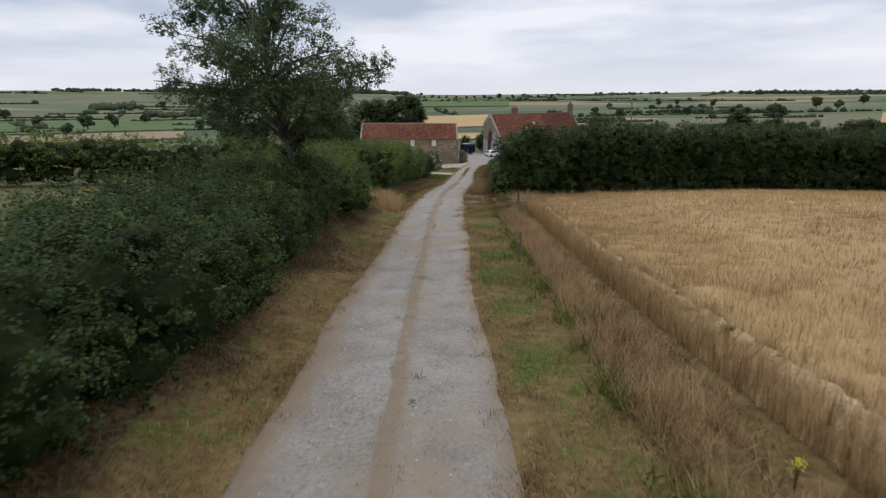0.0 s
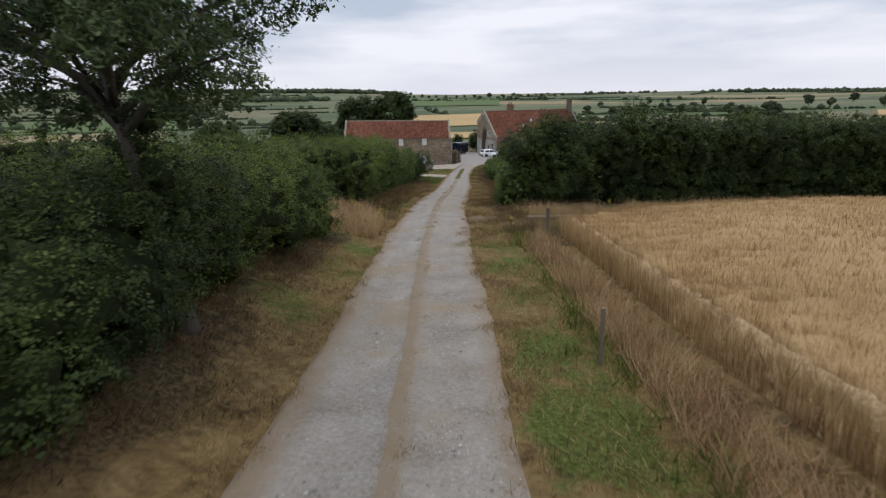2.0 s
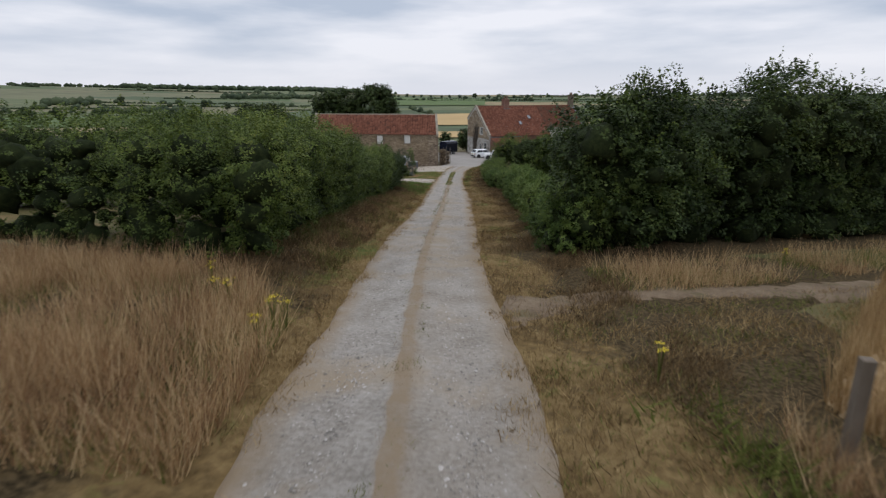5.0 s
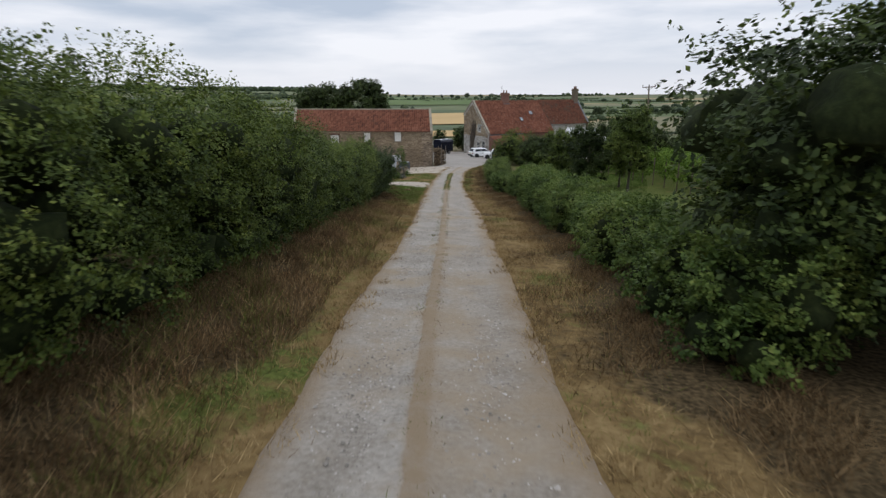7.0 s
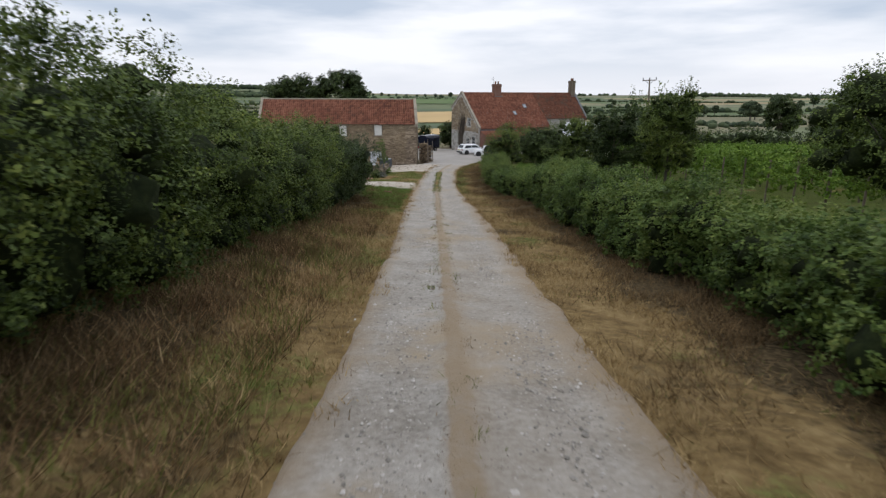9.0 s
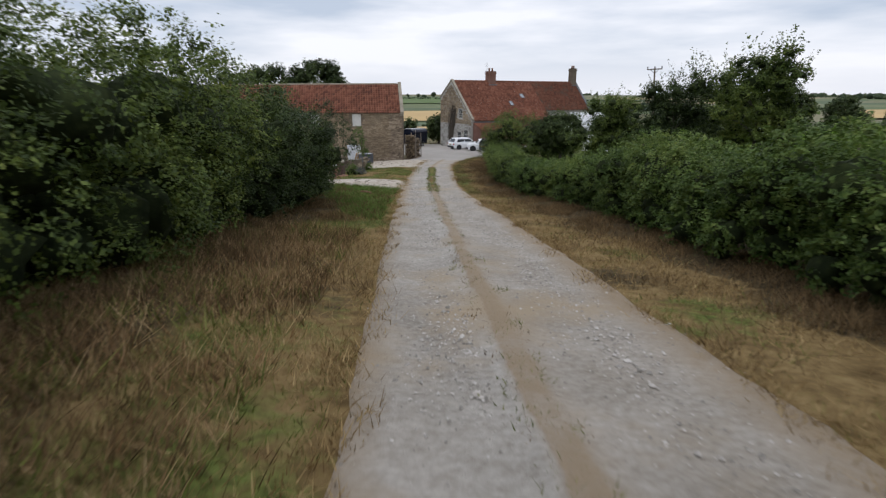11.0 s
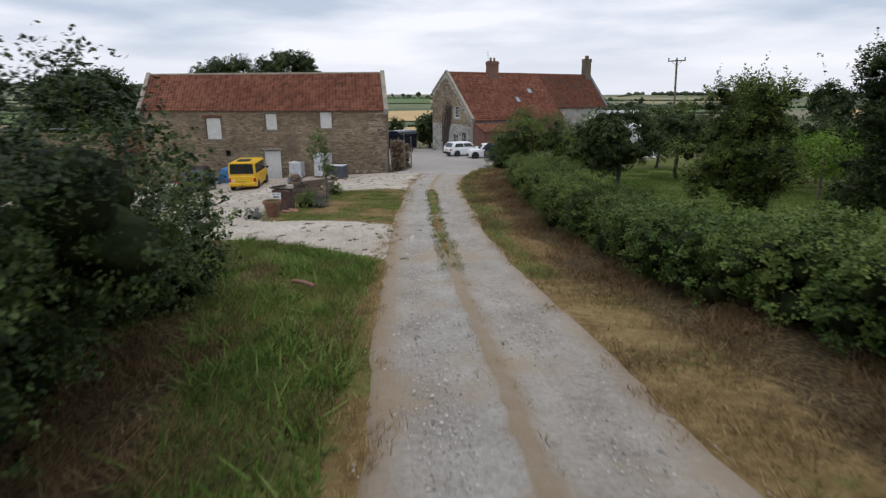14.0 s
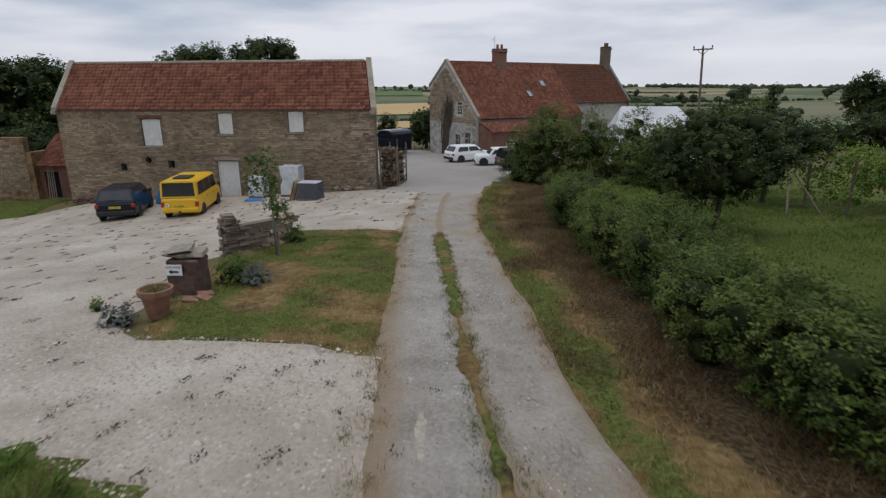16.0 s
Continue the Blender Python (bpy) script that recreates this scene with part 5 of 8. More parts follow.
cy = rg.uniform(-108, -5, 420)
side = rg.integers(0, 2, 420)
tufts("dry_grass", "dry tufts creeping over the edges of the track", np.stack([track(cy, side) + rg.normal(0, 0.12, 420), cy], 1), 46, 0.09, (0.03, 0.13), 0.0045, M["dry"], 77)
cy = rg.uniform(-106, -77, 150)
tufts("weeds", "leafy green weeds along the tall grass", np.stack([track(cy, 1) + rg.normal(1.9, 0.2, 150), cy], 1), 26, 0.12, (0.06, 0.34), 0.014, M["green"], 88)
cy = rg.uniform(-29.4, -24, 16)
tufts("grass", "green weeds between the gravel and the track", np.stack([track(cy, 0) - rg.uniform(-0.05, 0.35, 16), cy], 1), 30, 0.05, (0.02, 0.07), 0.005, M["green"], 78)
wx, wy = scatter(APRON, 1100, rg)
tufts("grass", "small dark weeds in the parking area", np.stack([wx, wy], 1), 26, 0.05, (0.008, 0.026), 0.018, M["litter"], 80)


def litter_shade(x, y):
    return np.clip(0.2 * waves(x, y, 1.0, 22), 0, 1), np.clip(0.9 + 0.3 * waves(x, y, 1.0, 23), 0, 1)


# litter sheet whose dark colour also holds the shade under the hedge
patch("hedge_foot", [(20.8, -68.4), (27.6, -63.9), (42.1, -54.4), (57.1, -48.0), (70, -43), (66, -39), (42.9, -48.8), (28.2, -57.5), (21.1, -63.2)], M["verge"], 0.02, 0.5, 0.05, label="leaf litter and bare soil, hedge shade in its dark colour", category="soil", bumpy=0.01, seed=9, cover=litter_shade)

# ---- masonry helpers ----


def cells(u0, u1, v0, v1, holes):
    """Splits a rectangle round rectangular holes into rectangles."""
    us = sorted({u0, u1, *[h[0] for h in holes], *[h[1] for h in holes]})
    vs = sorted({v0, v1, *[h[2] for h in holes], *[h[3] for h in holes]})
    out = []
    for a, b in zip(us, us[1:]):
        for c, d in zip(vs, vs[1:]):
            m = ((a + b) / 2, (c + d) / 2)
            if not any(h[0] < m[0] < h[1] and h[2] < m[1] < h[3] for h in holes):
                out.append((a, b, c, d))
    return out


def wall_mesh(u0, u1, v0, v1, t, holes, m):
    """A wall from y = 0 (face) to y = t with openings through it."""
    bm = bmesh.new()
    for a, b, c, d in cells(u0, u1, v0, v1, holes):
        box(bm, a, b, 0, t, c, d)
    bmesh.ops.remove_doubles(bm, verts=bm.verts, dist=0.0005)
    bmesh.ops.transform(bm, matrix=m, verts=bm.verts)
    return bm


def stone_mesh(name, seed, mat):
    """One rough-hewn stone, a unit block with worn corners, face at y = 0."""
    rg = np.random.default_rng(seed)
    bm = bmesh.new()
    box(bm, -0.5, 0.5, 0, 1, -0.5, 0.5)
    for v in bm.verts:
        v.co.x += rg.normal(0, 0.035)
        v.co.z += rg.normal(0, 0.05)
        v.co.y += rg.uniform(0, 0.35) if v.co.y < 0.5 else 0
    me = bpy.data.meshes.new(name)
    bm.to_mesh(me)
    bm.free()
    me.materials.append(mat)
    return me


def coursed(u0, u1, v0, v1, holes, rg, high=(0.06, 0.14), long=(0.14, 0.5), sky=None):
    """Stones in courses: centre u, centre v, length, height."""
    out = []
    v = v0
    while v < v1 - 0.04:
        h = min(rg.uniform(*high), v1 - v)
        u = u0 - rg.uniform(0, 0.3)
        while u < u1:
            w = rg.uniform(*long)
            a, b = max(u, u0), min(u + w, u1)
            u += w
            if b - a < 0.07:
                continue
            if any(a < H[1] + 0.02 and b > H[0] - 0.02 and v < H[3] + 0.02 and v + h > H[2] - 0.02 for H in holes):
                continue
            if sky and (v + h > sky(a) or v + h > sky(b)):
                continue
            out.append(((a + b) / 2, v + h / 2, b - a, h))
        v += h
    return out


def lay_stones(parent, rows, m, mat, depth, rg, single, gap=0.018, name="stone"):
    """The first ones as parts of their own, the rest joined."""
    kinds = [stone_mesh(name, 900 + k, mat) for k in range(8)]
    proto = []
    for me in kinds:
        v = np.array([tuple(q.co) for q in me.vertices])
        proto.append((v, [list(p.vertices) for p in me.polygons]))
    V, F, k = [], [], 0
    for i, (u, v, w, h) in enumerate(rows):
        kind = int(rg.integers(8))
        d = depth * rg.uniform(0.6, 1.3)
        mm = m @ pose(u, -d, v, 0, rg.normal(0, 0.9), 0) @ Matrix.Diagonal((w - gap, d + 0.02, h - gap, 1))
        if i < single:
            ob = new(name, kinds[kind])
            ob.parent = parent
            ob.matrix_local = mm
        else:
            vv = np.c_[proto[kind][0], np.ones(8)] @ np.array(mm).T
            V.append(vv[:, :3])
            F += [[q + k for q in f] for f in proto[kind][1]]
            k += 8
    if V:
        ob = new("stonework", mesh_from("stonework", np.concatenate(V), F, M["rubble"]))
        ob.parent = parent
        tagged(ob, kind="stuff")


def pantiles(parent, u0, u1, eave, ridge, m, mat, name="pantiles", tile=0.27, gauge=0.3, sag=0.02, seed=1):
    """A pantiled slope from eave (y, z) up to ridge (y, z): rolled tiles in overlapping rows, each a piece of its own."""
    rg = np.random.default_rng(seed)
    e, r = np.array(eave, float), np.array(ridge, float)
    L = np.hypot(*(r - e))
    d = (r - e) / L
    n = np.array([-d[1], d[0]]) if d[0] > 0 else np.array([d[1], -d[0]])
    rows, cols = int(math.ceil(L / gauge)), int(math.ceil((u1 - u0) / tile))
    prof_u = np.array([0.0, 0.18, 0.36, 0.55, 0.72, 0.86, 1.04])
    prof_h = 1.6 * np.array([0.035, 0.012, 0.0, 0.012, 0.045, 0.06, 0.035])
    V, F, k = [], [], 0
    for i in range(rows):
        a, b = i * gauge, min((i + 1) * gauge + 0.06, L)
        for j in range(cols):
            u = u0 + j * tile + prof_u * tile
            u = np.minimum(u, u1)
            dz = rg.normal(0, 0.006) - sag * math.sin(math.pi * (j + 0.5) / cols) * 2
            lo, hi = e + d * (a + rg.normal(0, 0.008)), e + d * b
            p = np.stack([u, np.full(7, lo[0]) + n[0] * (prof_h + 0.08 + dz), np.full(7, lo[1]) + n[1] * (prof_h + 0.08 + dz)], 1)
            q = np.stack([u, np.full(7, hi[0]) + n[0] * (prof_h + 0.004 + dz), np.full(7, hi[1]) + n[1] * (prof_h + 0.004 + dz)], 1)
            t = p - np.array([0, n[0], n[1]]) * 0.045
            V.append(np.concatenate([t, p, q]))
            for s in range(6):
                F.append((k + s, k + s + 1, k + 8 + s, k + 7 + s))
                F.append((k + 7 + s, k + 8 + s, k + 15 + s, k + 14 + s))
            k += 21
    v = np.concatenate(V)
    v = (np.c_[v, np.ones(len(v))] @ np.array(m).T)[:, :3]
    ob = new(name, mesh_from(name, v, np.array(F), mat))
    ob.parent = parent
    return tagged(ob, kind="stuff")


def boards(parent, name, x0, x1, z0, z1, y, n, mat, m, thick=0.035, arch=0.0):
    """A shutter or door of upright boards."""
    holder = None
    for i in range(n):
        a, b = x0 + (x1 - x0) * i / n, x0 + (x1 - x0) * (i + 1) / n
        top = z1 - arch * (2 * ((a + b) / 2 - x0) / (x1 - x0) - 1) ** 2
        bm = box(bmesh.new(), a + 0.004, b - 0.004, y - thick * (1 + 0.15 * (i % 2)), y, z0, top, 0.004)
        bmesh.ops.transform(bm, matrix=m, verts=bm.verts)
        if holder is None:
            holder = part(name, bm, mat, parent)
        else:
            part("board", bm, mat, holder)
    return holder


M["rubble"] = material("rubble stones", [(0.129, 0.093, 0.062), (0.263, 0.203, 0.136), (0.409, 0.331, 0.231)], 2.6, 16, 0.95, 0.8, bump_size=18, island=0.24, span=0.42, spots=((0.152, 0.120, 0.086), 0.35, 0.52, 0.72))
M["rubble_grey"] = material("grey limewashed stones", [(0.20, 0.185, 0.16), (0.35, 0.335, 0.305), (0.50, 0.485, 0.445)], 1.3, 5, 0.95, 0.7, bump_size=12, obj=0.3, spots=((0.13, 0.105, 0.08), 0.5, 0.52, 0.72))

# ---- barn ----
SK = Matrix(((1, -0.3, 0, 0), (0, 1, 0, 0), (0, 0, 1, 0), (0, 0, 0, 1)))
BX0, BX1, BD, BE, BR = -20.2, 0.0, 6.4, 4.55, 7.3
OPEN = [(-14.66, -13.40, 2.27, 3.93), (-9.67, -8.75, 3.02, 4.27), (-5.27, -4.33, 3.14, 4.38), (-9.98, -8.64, -0.95, 1.44),
        (-16.42, -16.02, 0.72, 1.16), (-14.72, -14.28, 1.18, 1.62), (-13.22, -12.8, 0.94, 1.37)]


def barn():
    rg = np.random.default_rng(77)
    ob = thing("barn", "long rubble-stone barn with red pantile roof and white shutters", "barn")
    part("wall", wall_mesh(BX0, BX1, -2.2, BE, 0.5, OPEN, Matrix()), M["mortar"], ob, "brown rubble-stone front wall")
    for x in (BX0, BX1 - 0.5):
        bm = prism(bmesh.new(), [(0.5, -2.2), (BD - 0.5, -2.2), (BD - 0.5, BE), (BD / 2, BR - 0.05), (0.5, BE)], 0, 0.5)
        bmesh.ops.transform(bm, matrix=SK @ Matrix(((0, 1, 0, x), (1, 0, 0, 0), (0, 0, 1, 0), (0, 0, 0, 1))), verts=bm.verts)
        bmesh.ops.recalc_face_normals(bm, faces=bm.faces)
        part("gable_wall", bm, M["mortar"], ob)
    bm = boxed(BX0, BX1, BD - 0.5, BD, -2.2, BE)
    bmesh.ops.transform(bm, matrix=SK, verts=bm.verts)
    part("rear_wall", bm, M["mortar"], ob)
    bm = boxed(BX0 + 0.5, BX1 - 0.5, 0.6, BD - 0.6, BE - 0.3, BE - 0.2)
    bmesh.ops.transform(bm, matrix=SK, verts=bm.verts)
    part("floor", bm, M["dark"], ob)
    rows = coursed(BX0 + 0.02, BX1 - 0.02, -1.5, BE - 0.06, OPEN, rg)
    rows.sort(key=lambda r: -r[0])
    lay_stones(ob, rows, Matrix(), M["stone"], 0.035, rg, 290)
    gm = SK @ Matrix(((0, -1, 0, BX1), (1, 0, 0, 0), (0, 0, 1, 0), (0, 0, 0, 1)))
    lay_stones(ob, coursed(0.05, BD - 0.05, -0.6, BR - 0.2, [], rg, sky=lambda y: BE + (BR - BE) * (1 - abs(y - BD / 2) / (BD / 2)) - 0.1), gm, M["stone"], 0.035, rg, 0)
    pantiles(ob, BX0 + 0.2, BX1 - 0.2, (-0.16, BE - 0.12), (BD / 2, BR), SK, M["pantile"], "roof", seed=3)
    pantiles(ob, BX0 + 0.2, BX1 - 0.2, (BD + 0.16, BE - 0.12), (BD / 2, BR), SK, M["pantile"], "rear_roof", gauge=0.6, seed=4)
    # stone copings on the gables and a mortared ridge
    for x in (BX0 - 0.12, BX1 - 0.22):
        bm = bmesh.new()
        for a, b in (((-0.3, BE - 0.16), (BD / 2, BR + 0.02)), ((BD + 0.3, BE - 0.16), (BD / 2, BR + 0.02))):
            pts = [(a[0], a[1]), (b[0], b[1]), (b[0], b[1] + 0.2), (a[0], a[1] + 0.22)]
            prism(bm, pts, 0, 0.34)
        bmesh.ops.transform(bm, matrix=SK @ Matrix(((0, 1, 0, x), (1, 0, 0, 0), (0, 0, 1, 0), (0, 0, 0, 1))), verts=bm.verts)
        bmesh.ops.recalc_face_normals(bm, faces=bm.faces)
        part("coping", bm, M["coping"], ob, "pale grey stone gable coping")
        bm = boxed(x, x + 0.34, -0.34, 0.1, BE - 0.36, BE - 0.13, 0.02)
        part("kneeler", bm, M["coping"], ob)
    bm = bmesh.new()
    for i in range(44):
        x = BX0 + 0.3 + i * 0.445
        tube(bm, [(x, BD / 2, BR + 0.0), (x + 0.44, BD / 2, BR + 0.0)], [0.12 + 0.006 * (i % 3), 0.115], 8)
    bmesh.ops.transform(bm, matrix=SK, verts=bm.verts)
    tagged(part("ridge", bm, M["coping"], ob, "mortared grey ridge"), kind="stuff")
    part("gutter_board", boxed(BX0 + 0.2, BX1 - 0.2, -0.09, -0.03, BE - 0.16, BE - 0.06), M["wood"], ob)
    I = Matrix()
    a, b, c, d = OPEN[0]
    boards(ob, "shutter", a + 0.03, b - 0.03, c + 0.02, d - 0.02, 0.12, 7, M["shutter"], I, arch=0.06)
    for k in (1, 2):
        a, b, c, d = OPEN[k]
        boards(ob, "shutter", a + 0.02, b - 0.02, c + 0.02, d - 0.02, 0.1, 3, M["shutter"], I, arch=0.04)
    a, b, c, d = OPEN[3]
    boards(ob, "door", a + 0.05, b - 0.05, c - 0.4, d - 0.06, 0.16, 6, M["shutter"], I)
    for k, o in enumerate(OPEN):
        a, b, c, d = o
        part("backing", boxed(a - 0.05, b + 0.05, 0.42, 0.46, c - 0.05, d + 0.05), M["dark"], ob)
        if k < 4:
            h = 0.16 if k else 0.2
            part("lintel", boxed(a - 0.18, b + 0.18, -0.05, 0.1, d, d + h, 0.015), M["brick"] if k == 0 else M["coping"], ob)
            if k < 3:
                part("sill", boxed(a - 0.08, b + 0.08, -0.07, 0.1, c - 0.09, c, 0.012), M["coping"], ob)
            else:
                for x in (a, b - 0.06):
                    part("door_frame", boxed(x, x + 0.06, 0.06, 0.15, c - 0.4, d), M["shutter"], ob)
    # round vent: a ring of stone in the square hole
    a, b, c, d = OPEN[5]
    bm = bmesh.new()
    cx, cz, rr = (a + b) / 2, (c + d) / 2, 0.2
    ring_in = [bm.verts.new((cx + rr * math.cos(t), -0.03, cz + rr * math.sin(t))) for t in np.linspace(0, 2 * math.pi, 24, endpoint=False)]
    ring_out = [bm.verts.new((cx + 0.29 * max(-0.72, min(0.72, math.cos(t))) / 0.72 * 0.75, -0.03, cz + 0.29 * max(-0.72, min(0.72, math.sin(t))) / 0.72 * 0.75)) for t in np.linspace(0, 2 * math.pi, 24, endpoint=False)]
    back = [bm.verts.new((v.co.x, 0.3, v.co.z)) for v in ring_in]
    for i in range(24):
        j = (i + 1) % 24
        bm.faces.new((ring_out[i], ring_out[j], ring_in[j], ring_in[i]))
        bm.faces.new((ring_in[i], ring_in[j], back[j], back[i]))
    part("round_vent", bm, M["mortar"], ob)
    # stones that have come loose at the foot of the wall
    return ob


barn()


def rubble_heap(label, x, y, n, wide, high, seed, size=(0.12, 0.3), mat="stone"):
    rg = np.random.default_rng(seed)
    ob = thing("rubble_heap", label, "stones", pose(x, y, float(land(x, y))))
    kinds = [stone_mesh("stone", 940 + k, M[mat]) for k in range(4)]
    for i in range(n):
        u = rg.uniform(-1, 1)
        s = rg.uniform(*size)
        o = new("stone", kinds[i % 4])
        o.parent = ob
        o.matrix_local = pose(u * wide, rg.normal(0, 0.15), s * 0.2 + high * rg.uniform(0, 1) * (1 - abs(u)), rg.uniform(-12, 12), rg.uniform(-12, 12), rg.uniform(-50, 50)) @ Matrix.Diagonal((s, s * 0.7, s * 0.45, 1))


rubble_heap("tumbled limestone rubble against the barn wall", -1.6, -0.45, 34, 1.6, 0.3, 5)
rubble_heap("fallen stones on the gravel below the wall", -3.2, -0.8, 14, 0.9, 0.1, 6, (0.08, 0.18))
rubble_heap("dark rubble at the barn corner", -18.6, -0.6, 30, 1.4, 0.35, 7, (0.12, 0.3), "rust")

# ---- farmhouse ----


def farmhouse():
    rg = np.random.default_rng(78)
    ob = thing("farmhouse", "old limewashed stone farmhouse with red pantile roof", "house", pose(1.4, 25.1, 0, 0, 0, 38))
    FY, BY, FZ, BZ, RZ, L1, L2 = -5.5, 3.2, 3.0, 5.8, 8.15, 13.5, 22.9
    # gable wall that faces the yard: x = 0 plane, with a window and a door
    G = Matrix(((0, 1, 0, 0), (1, 0, 0, 0), (0, 0, 1, 0), (0, 0, 0, 1)))
    holes = [(-3.0, -2.0, 3.1, 4.4), (-4.45, -3.35, -0.9, 1.6), (-2.6, -1.6, -0.9, 1.3)]
    bm = bmesh.new()
    top = lambda y: RZ + (y * (RZ - FZ) / -FY if y < 0 else -y * (RZ - BZ) / BY)
    us = sorted({FY, 0, BY, *[h[0] for h in holes], *[h[1] for h in holes]})
    for a, b in zip(us, us[1:]):
        hs = sorted([h for h in holes if h[0] <= a and h[1] >= b], key=lambda h: h[2])
        z = -2.0
        spans = []
        for h in hs:
            spans.append((z, h[2]))
            z = h[3]
        for c, d in spans:
            box(bm, a, b, 0, 0.5, c, d)
        p = [(a, z), (b, z), (b, top(b)), (a, top(a))]
        prism(bm, p, 0, 0.5)
    bmesh.ops.transform(bm, matrix=G, verts=bm.verts)
    bmesh.ops.recalc_face_normals(bm, faces=bm.faces)
    part("gable_wall", bm, M["whitewash"], ob, "weathered grey limewashed gable")
    gm = Matrix(((0, 1, 0, 0), (-1, 0, 0, 0), (0, 0, 1, 0), (0, 0, 0, 1)))
    flip = [(-h[1], -h[0], h[2], h[3]) for h in holes]
    lay_stones(ob, coursed(-BY + 0.05, -FY - 0.05, -1.4, RZ - 0.2, flip, rg, (0.14, 0.26), (0.25, 0.6), sky=lambda u: top(-u) - 0.12), gm, M["rubble_grey"], 0.03, rg, 300)
    # long walls
    part("wall", wall_mesh(0.5, L1, -2.0, FZ, 0.5, [], pose(0, FY, 0)), M["brick"], ob, "red brick front wall")
    part("wall", wall_mesh(L1, L2, -2.0, 4.1, 0.5, [], pose(0, -3.5, 0)), M["whitewash"], ob)
    part("rear_wall", wall_mesh(0.5, L2, -2.0, BZ, 0.5, [], pose(0, BY - 0.5, 0)), M["whitewash"], ob)
    bm = prism(bmesh.new(), [(-3.5, -2.0), (BY, -2.0), (BY, BZ), (0, RZ), (-3.5, 4.1)], 0, 0.45)
    bmesh.ops.transform(bm, matrix=Matrix.Translation((L2 - 0.45, 0, 0)) @ G, verts=bm.verts)
    bmesh.ops.recalc_face_normals(bm, faces=bm.faces)
    part("gable_wall", bm, M["brick"], ob)
    pantiles(ob, 0.3, L1, (FY - 0.2, FZ - 0.2), (0, RZ), Matrix(), M["pantile"], "roof", seed=5)
    pantiles(ob, L1, L2 - 0.2, (-3.75, 4.0), (0, RZ), Matrix(), M["pantile_old"], "roof", seed=6)
    pantiles(ob, 0.3, L2 - 0.2, (BY + 0.2, BZ - 0.15), (0, RZ), Matrix(), M["pantile"], "rear_roof", gauge=0.6, seed=7)
    bm = bmesh.new()
    for i in range(50):
        tube(bm, [(0.3 + i * 0.45, 0, RZ + 0.03), (0.74 + i * 0.45, 0, RZ + 0.03)], [0.12, 0.115], 8)
    tagged(part("ridge", bm, M["pantile_old"], ob), kind="stuff")
    for x, a, b in ((-0.06, (FY - 0.15, FZ - 0.1), (BY + 0.1, BZ)), (L2 - 0.34, (-3.7, 4.05), (BY + 0.1, BZ))):
        bm = bmesh.new()
        for e in (a, b):
            prism(bm, [(e[0], e[1]), (0, RZ), (0, RZ + 0.28), (e[0], e[1] + 0.24)], 0, 0.36)
        bmesh.ops.transform(bm, matrix=Matrix.Translation((x, 0, 0)) @ G, verts=bm.verts)
        bmesh.ops.recalc_face_normals(bm, faces=bm.faces)
        part("coping", bm, M["coping"] if x < 1 else M["slate"], ob)
    # chimneys
    for x, w, top_z, pots in ((6.6, 0.62, 9.5, 2), (L2 - 0.7, 0.42, 10.2, 2)):
        st = part("chimney", box(box(boxed(x - w, x + w, -0.45, 0.45, RZ - 0.6, top_z), x - w - 0.07, x + w + 0.07, -0.52, 0.52, top_z - 0.28, top_z - 0.12, 0.01), x - w - 0.04, x + w + 0.04, -0.49, 0.49, top_z, top_z + 0.08, 0.01),
                  M["brick"] if x < 9 else M["mortar"], ob, "red brick chimney stack" if x < 9 else "grey stone chimney stack")
        for i in range(pots):
            px = x + (i - (pots - 1) / 2) * (w - 0.08)
            part("chimney_pot", tube(bmesh.new(), [(px, 0, top_z + 0.05), (px, 0, top_z + 0.32), (px, 0, top_z + 0.42), (px, 0, top_z + 0.5)], [0.15, 0.12, 0.145, 0.13], 12), M["clay"], st, smooth=True)
        part("flashing", boxed(x - w - 0.1, x + w + 0.1, -0.75, -0.4, RZ - 0.55, RZ - 0.42), M["slate"], st)
    bm = bmesh.new()
    for z in (10.25, 10.4, 10.55):
        tube(bm, [(6.0, 0.0, z), (5.4, -0.35, z)], [0.012, 0.012], 5)
    tube(bm, [(5.95, 0, 9.3), (5.95, 0, 10.8)], [0.018, 0.015], 5)
    part("aerial", bm, M["slate"], ob)
    # roof lights
    s = math.atan2(RZ - FZ, -FY)
    for x, t, w in ((10.6, 0.42, 0.34), (8.0, 0.62, 0.28)):
        m = Matrix.Translation((x, FY * t, RZ + (FZ - RZ) * t + 0.12)) @ pose(0, 0, 0, math.degrees(s))
        bm = bmesh.new()
        for q in ((-w, w, -0.42, -0.36), (-w, w, 0.36, 0.42), (-w, -w + 0.06, -0.36, 0.36), (w - 0.06, w, -0.36, 0.36)):
            box(bm, *q, -0.04, 0.06, m=m)
        rl = part("roof_light", bm, M["slate"], ob)
        part("pane", box(bmesh.new(), -w + 0.06, w - 0.06, -0.36, 0.36, 0.0, 0.02, m=m), M["sky_glass"], rl)
    # gable window, lattice window and door
    for k, (a, b, c, d) in enumerate(holes):
        win = part("window", box(box(box(box(bmesh.new(), 0.08, 0.15, a, a + 0.08, c, d), 0.08, 0.15, b - 0.08, b, c, d), 0.08, 0.15, a + 0.08, b - 0.08, d - 0.08, d), 0.08, 0.15, a + 0.08, b - 0.08, c, c + 0.08), M["shutter"], ob, "white painted window")
        nv, nh = 3, 4
        for i in range(1, nv):
            y = a + 0.08 + (b - a - 0.16) * i / nv
            part("glazing_bar", boxed(0.09, 0.13, y - 0.018, y + 0.018, c + 0.08, d - 0.08), M["shutter"], win)
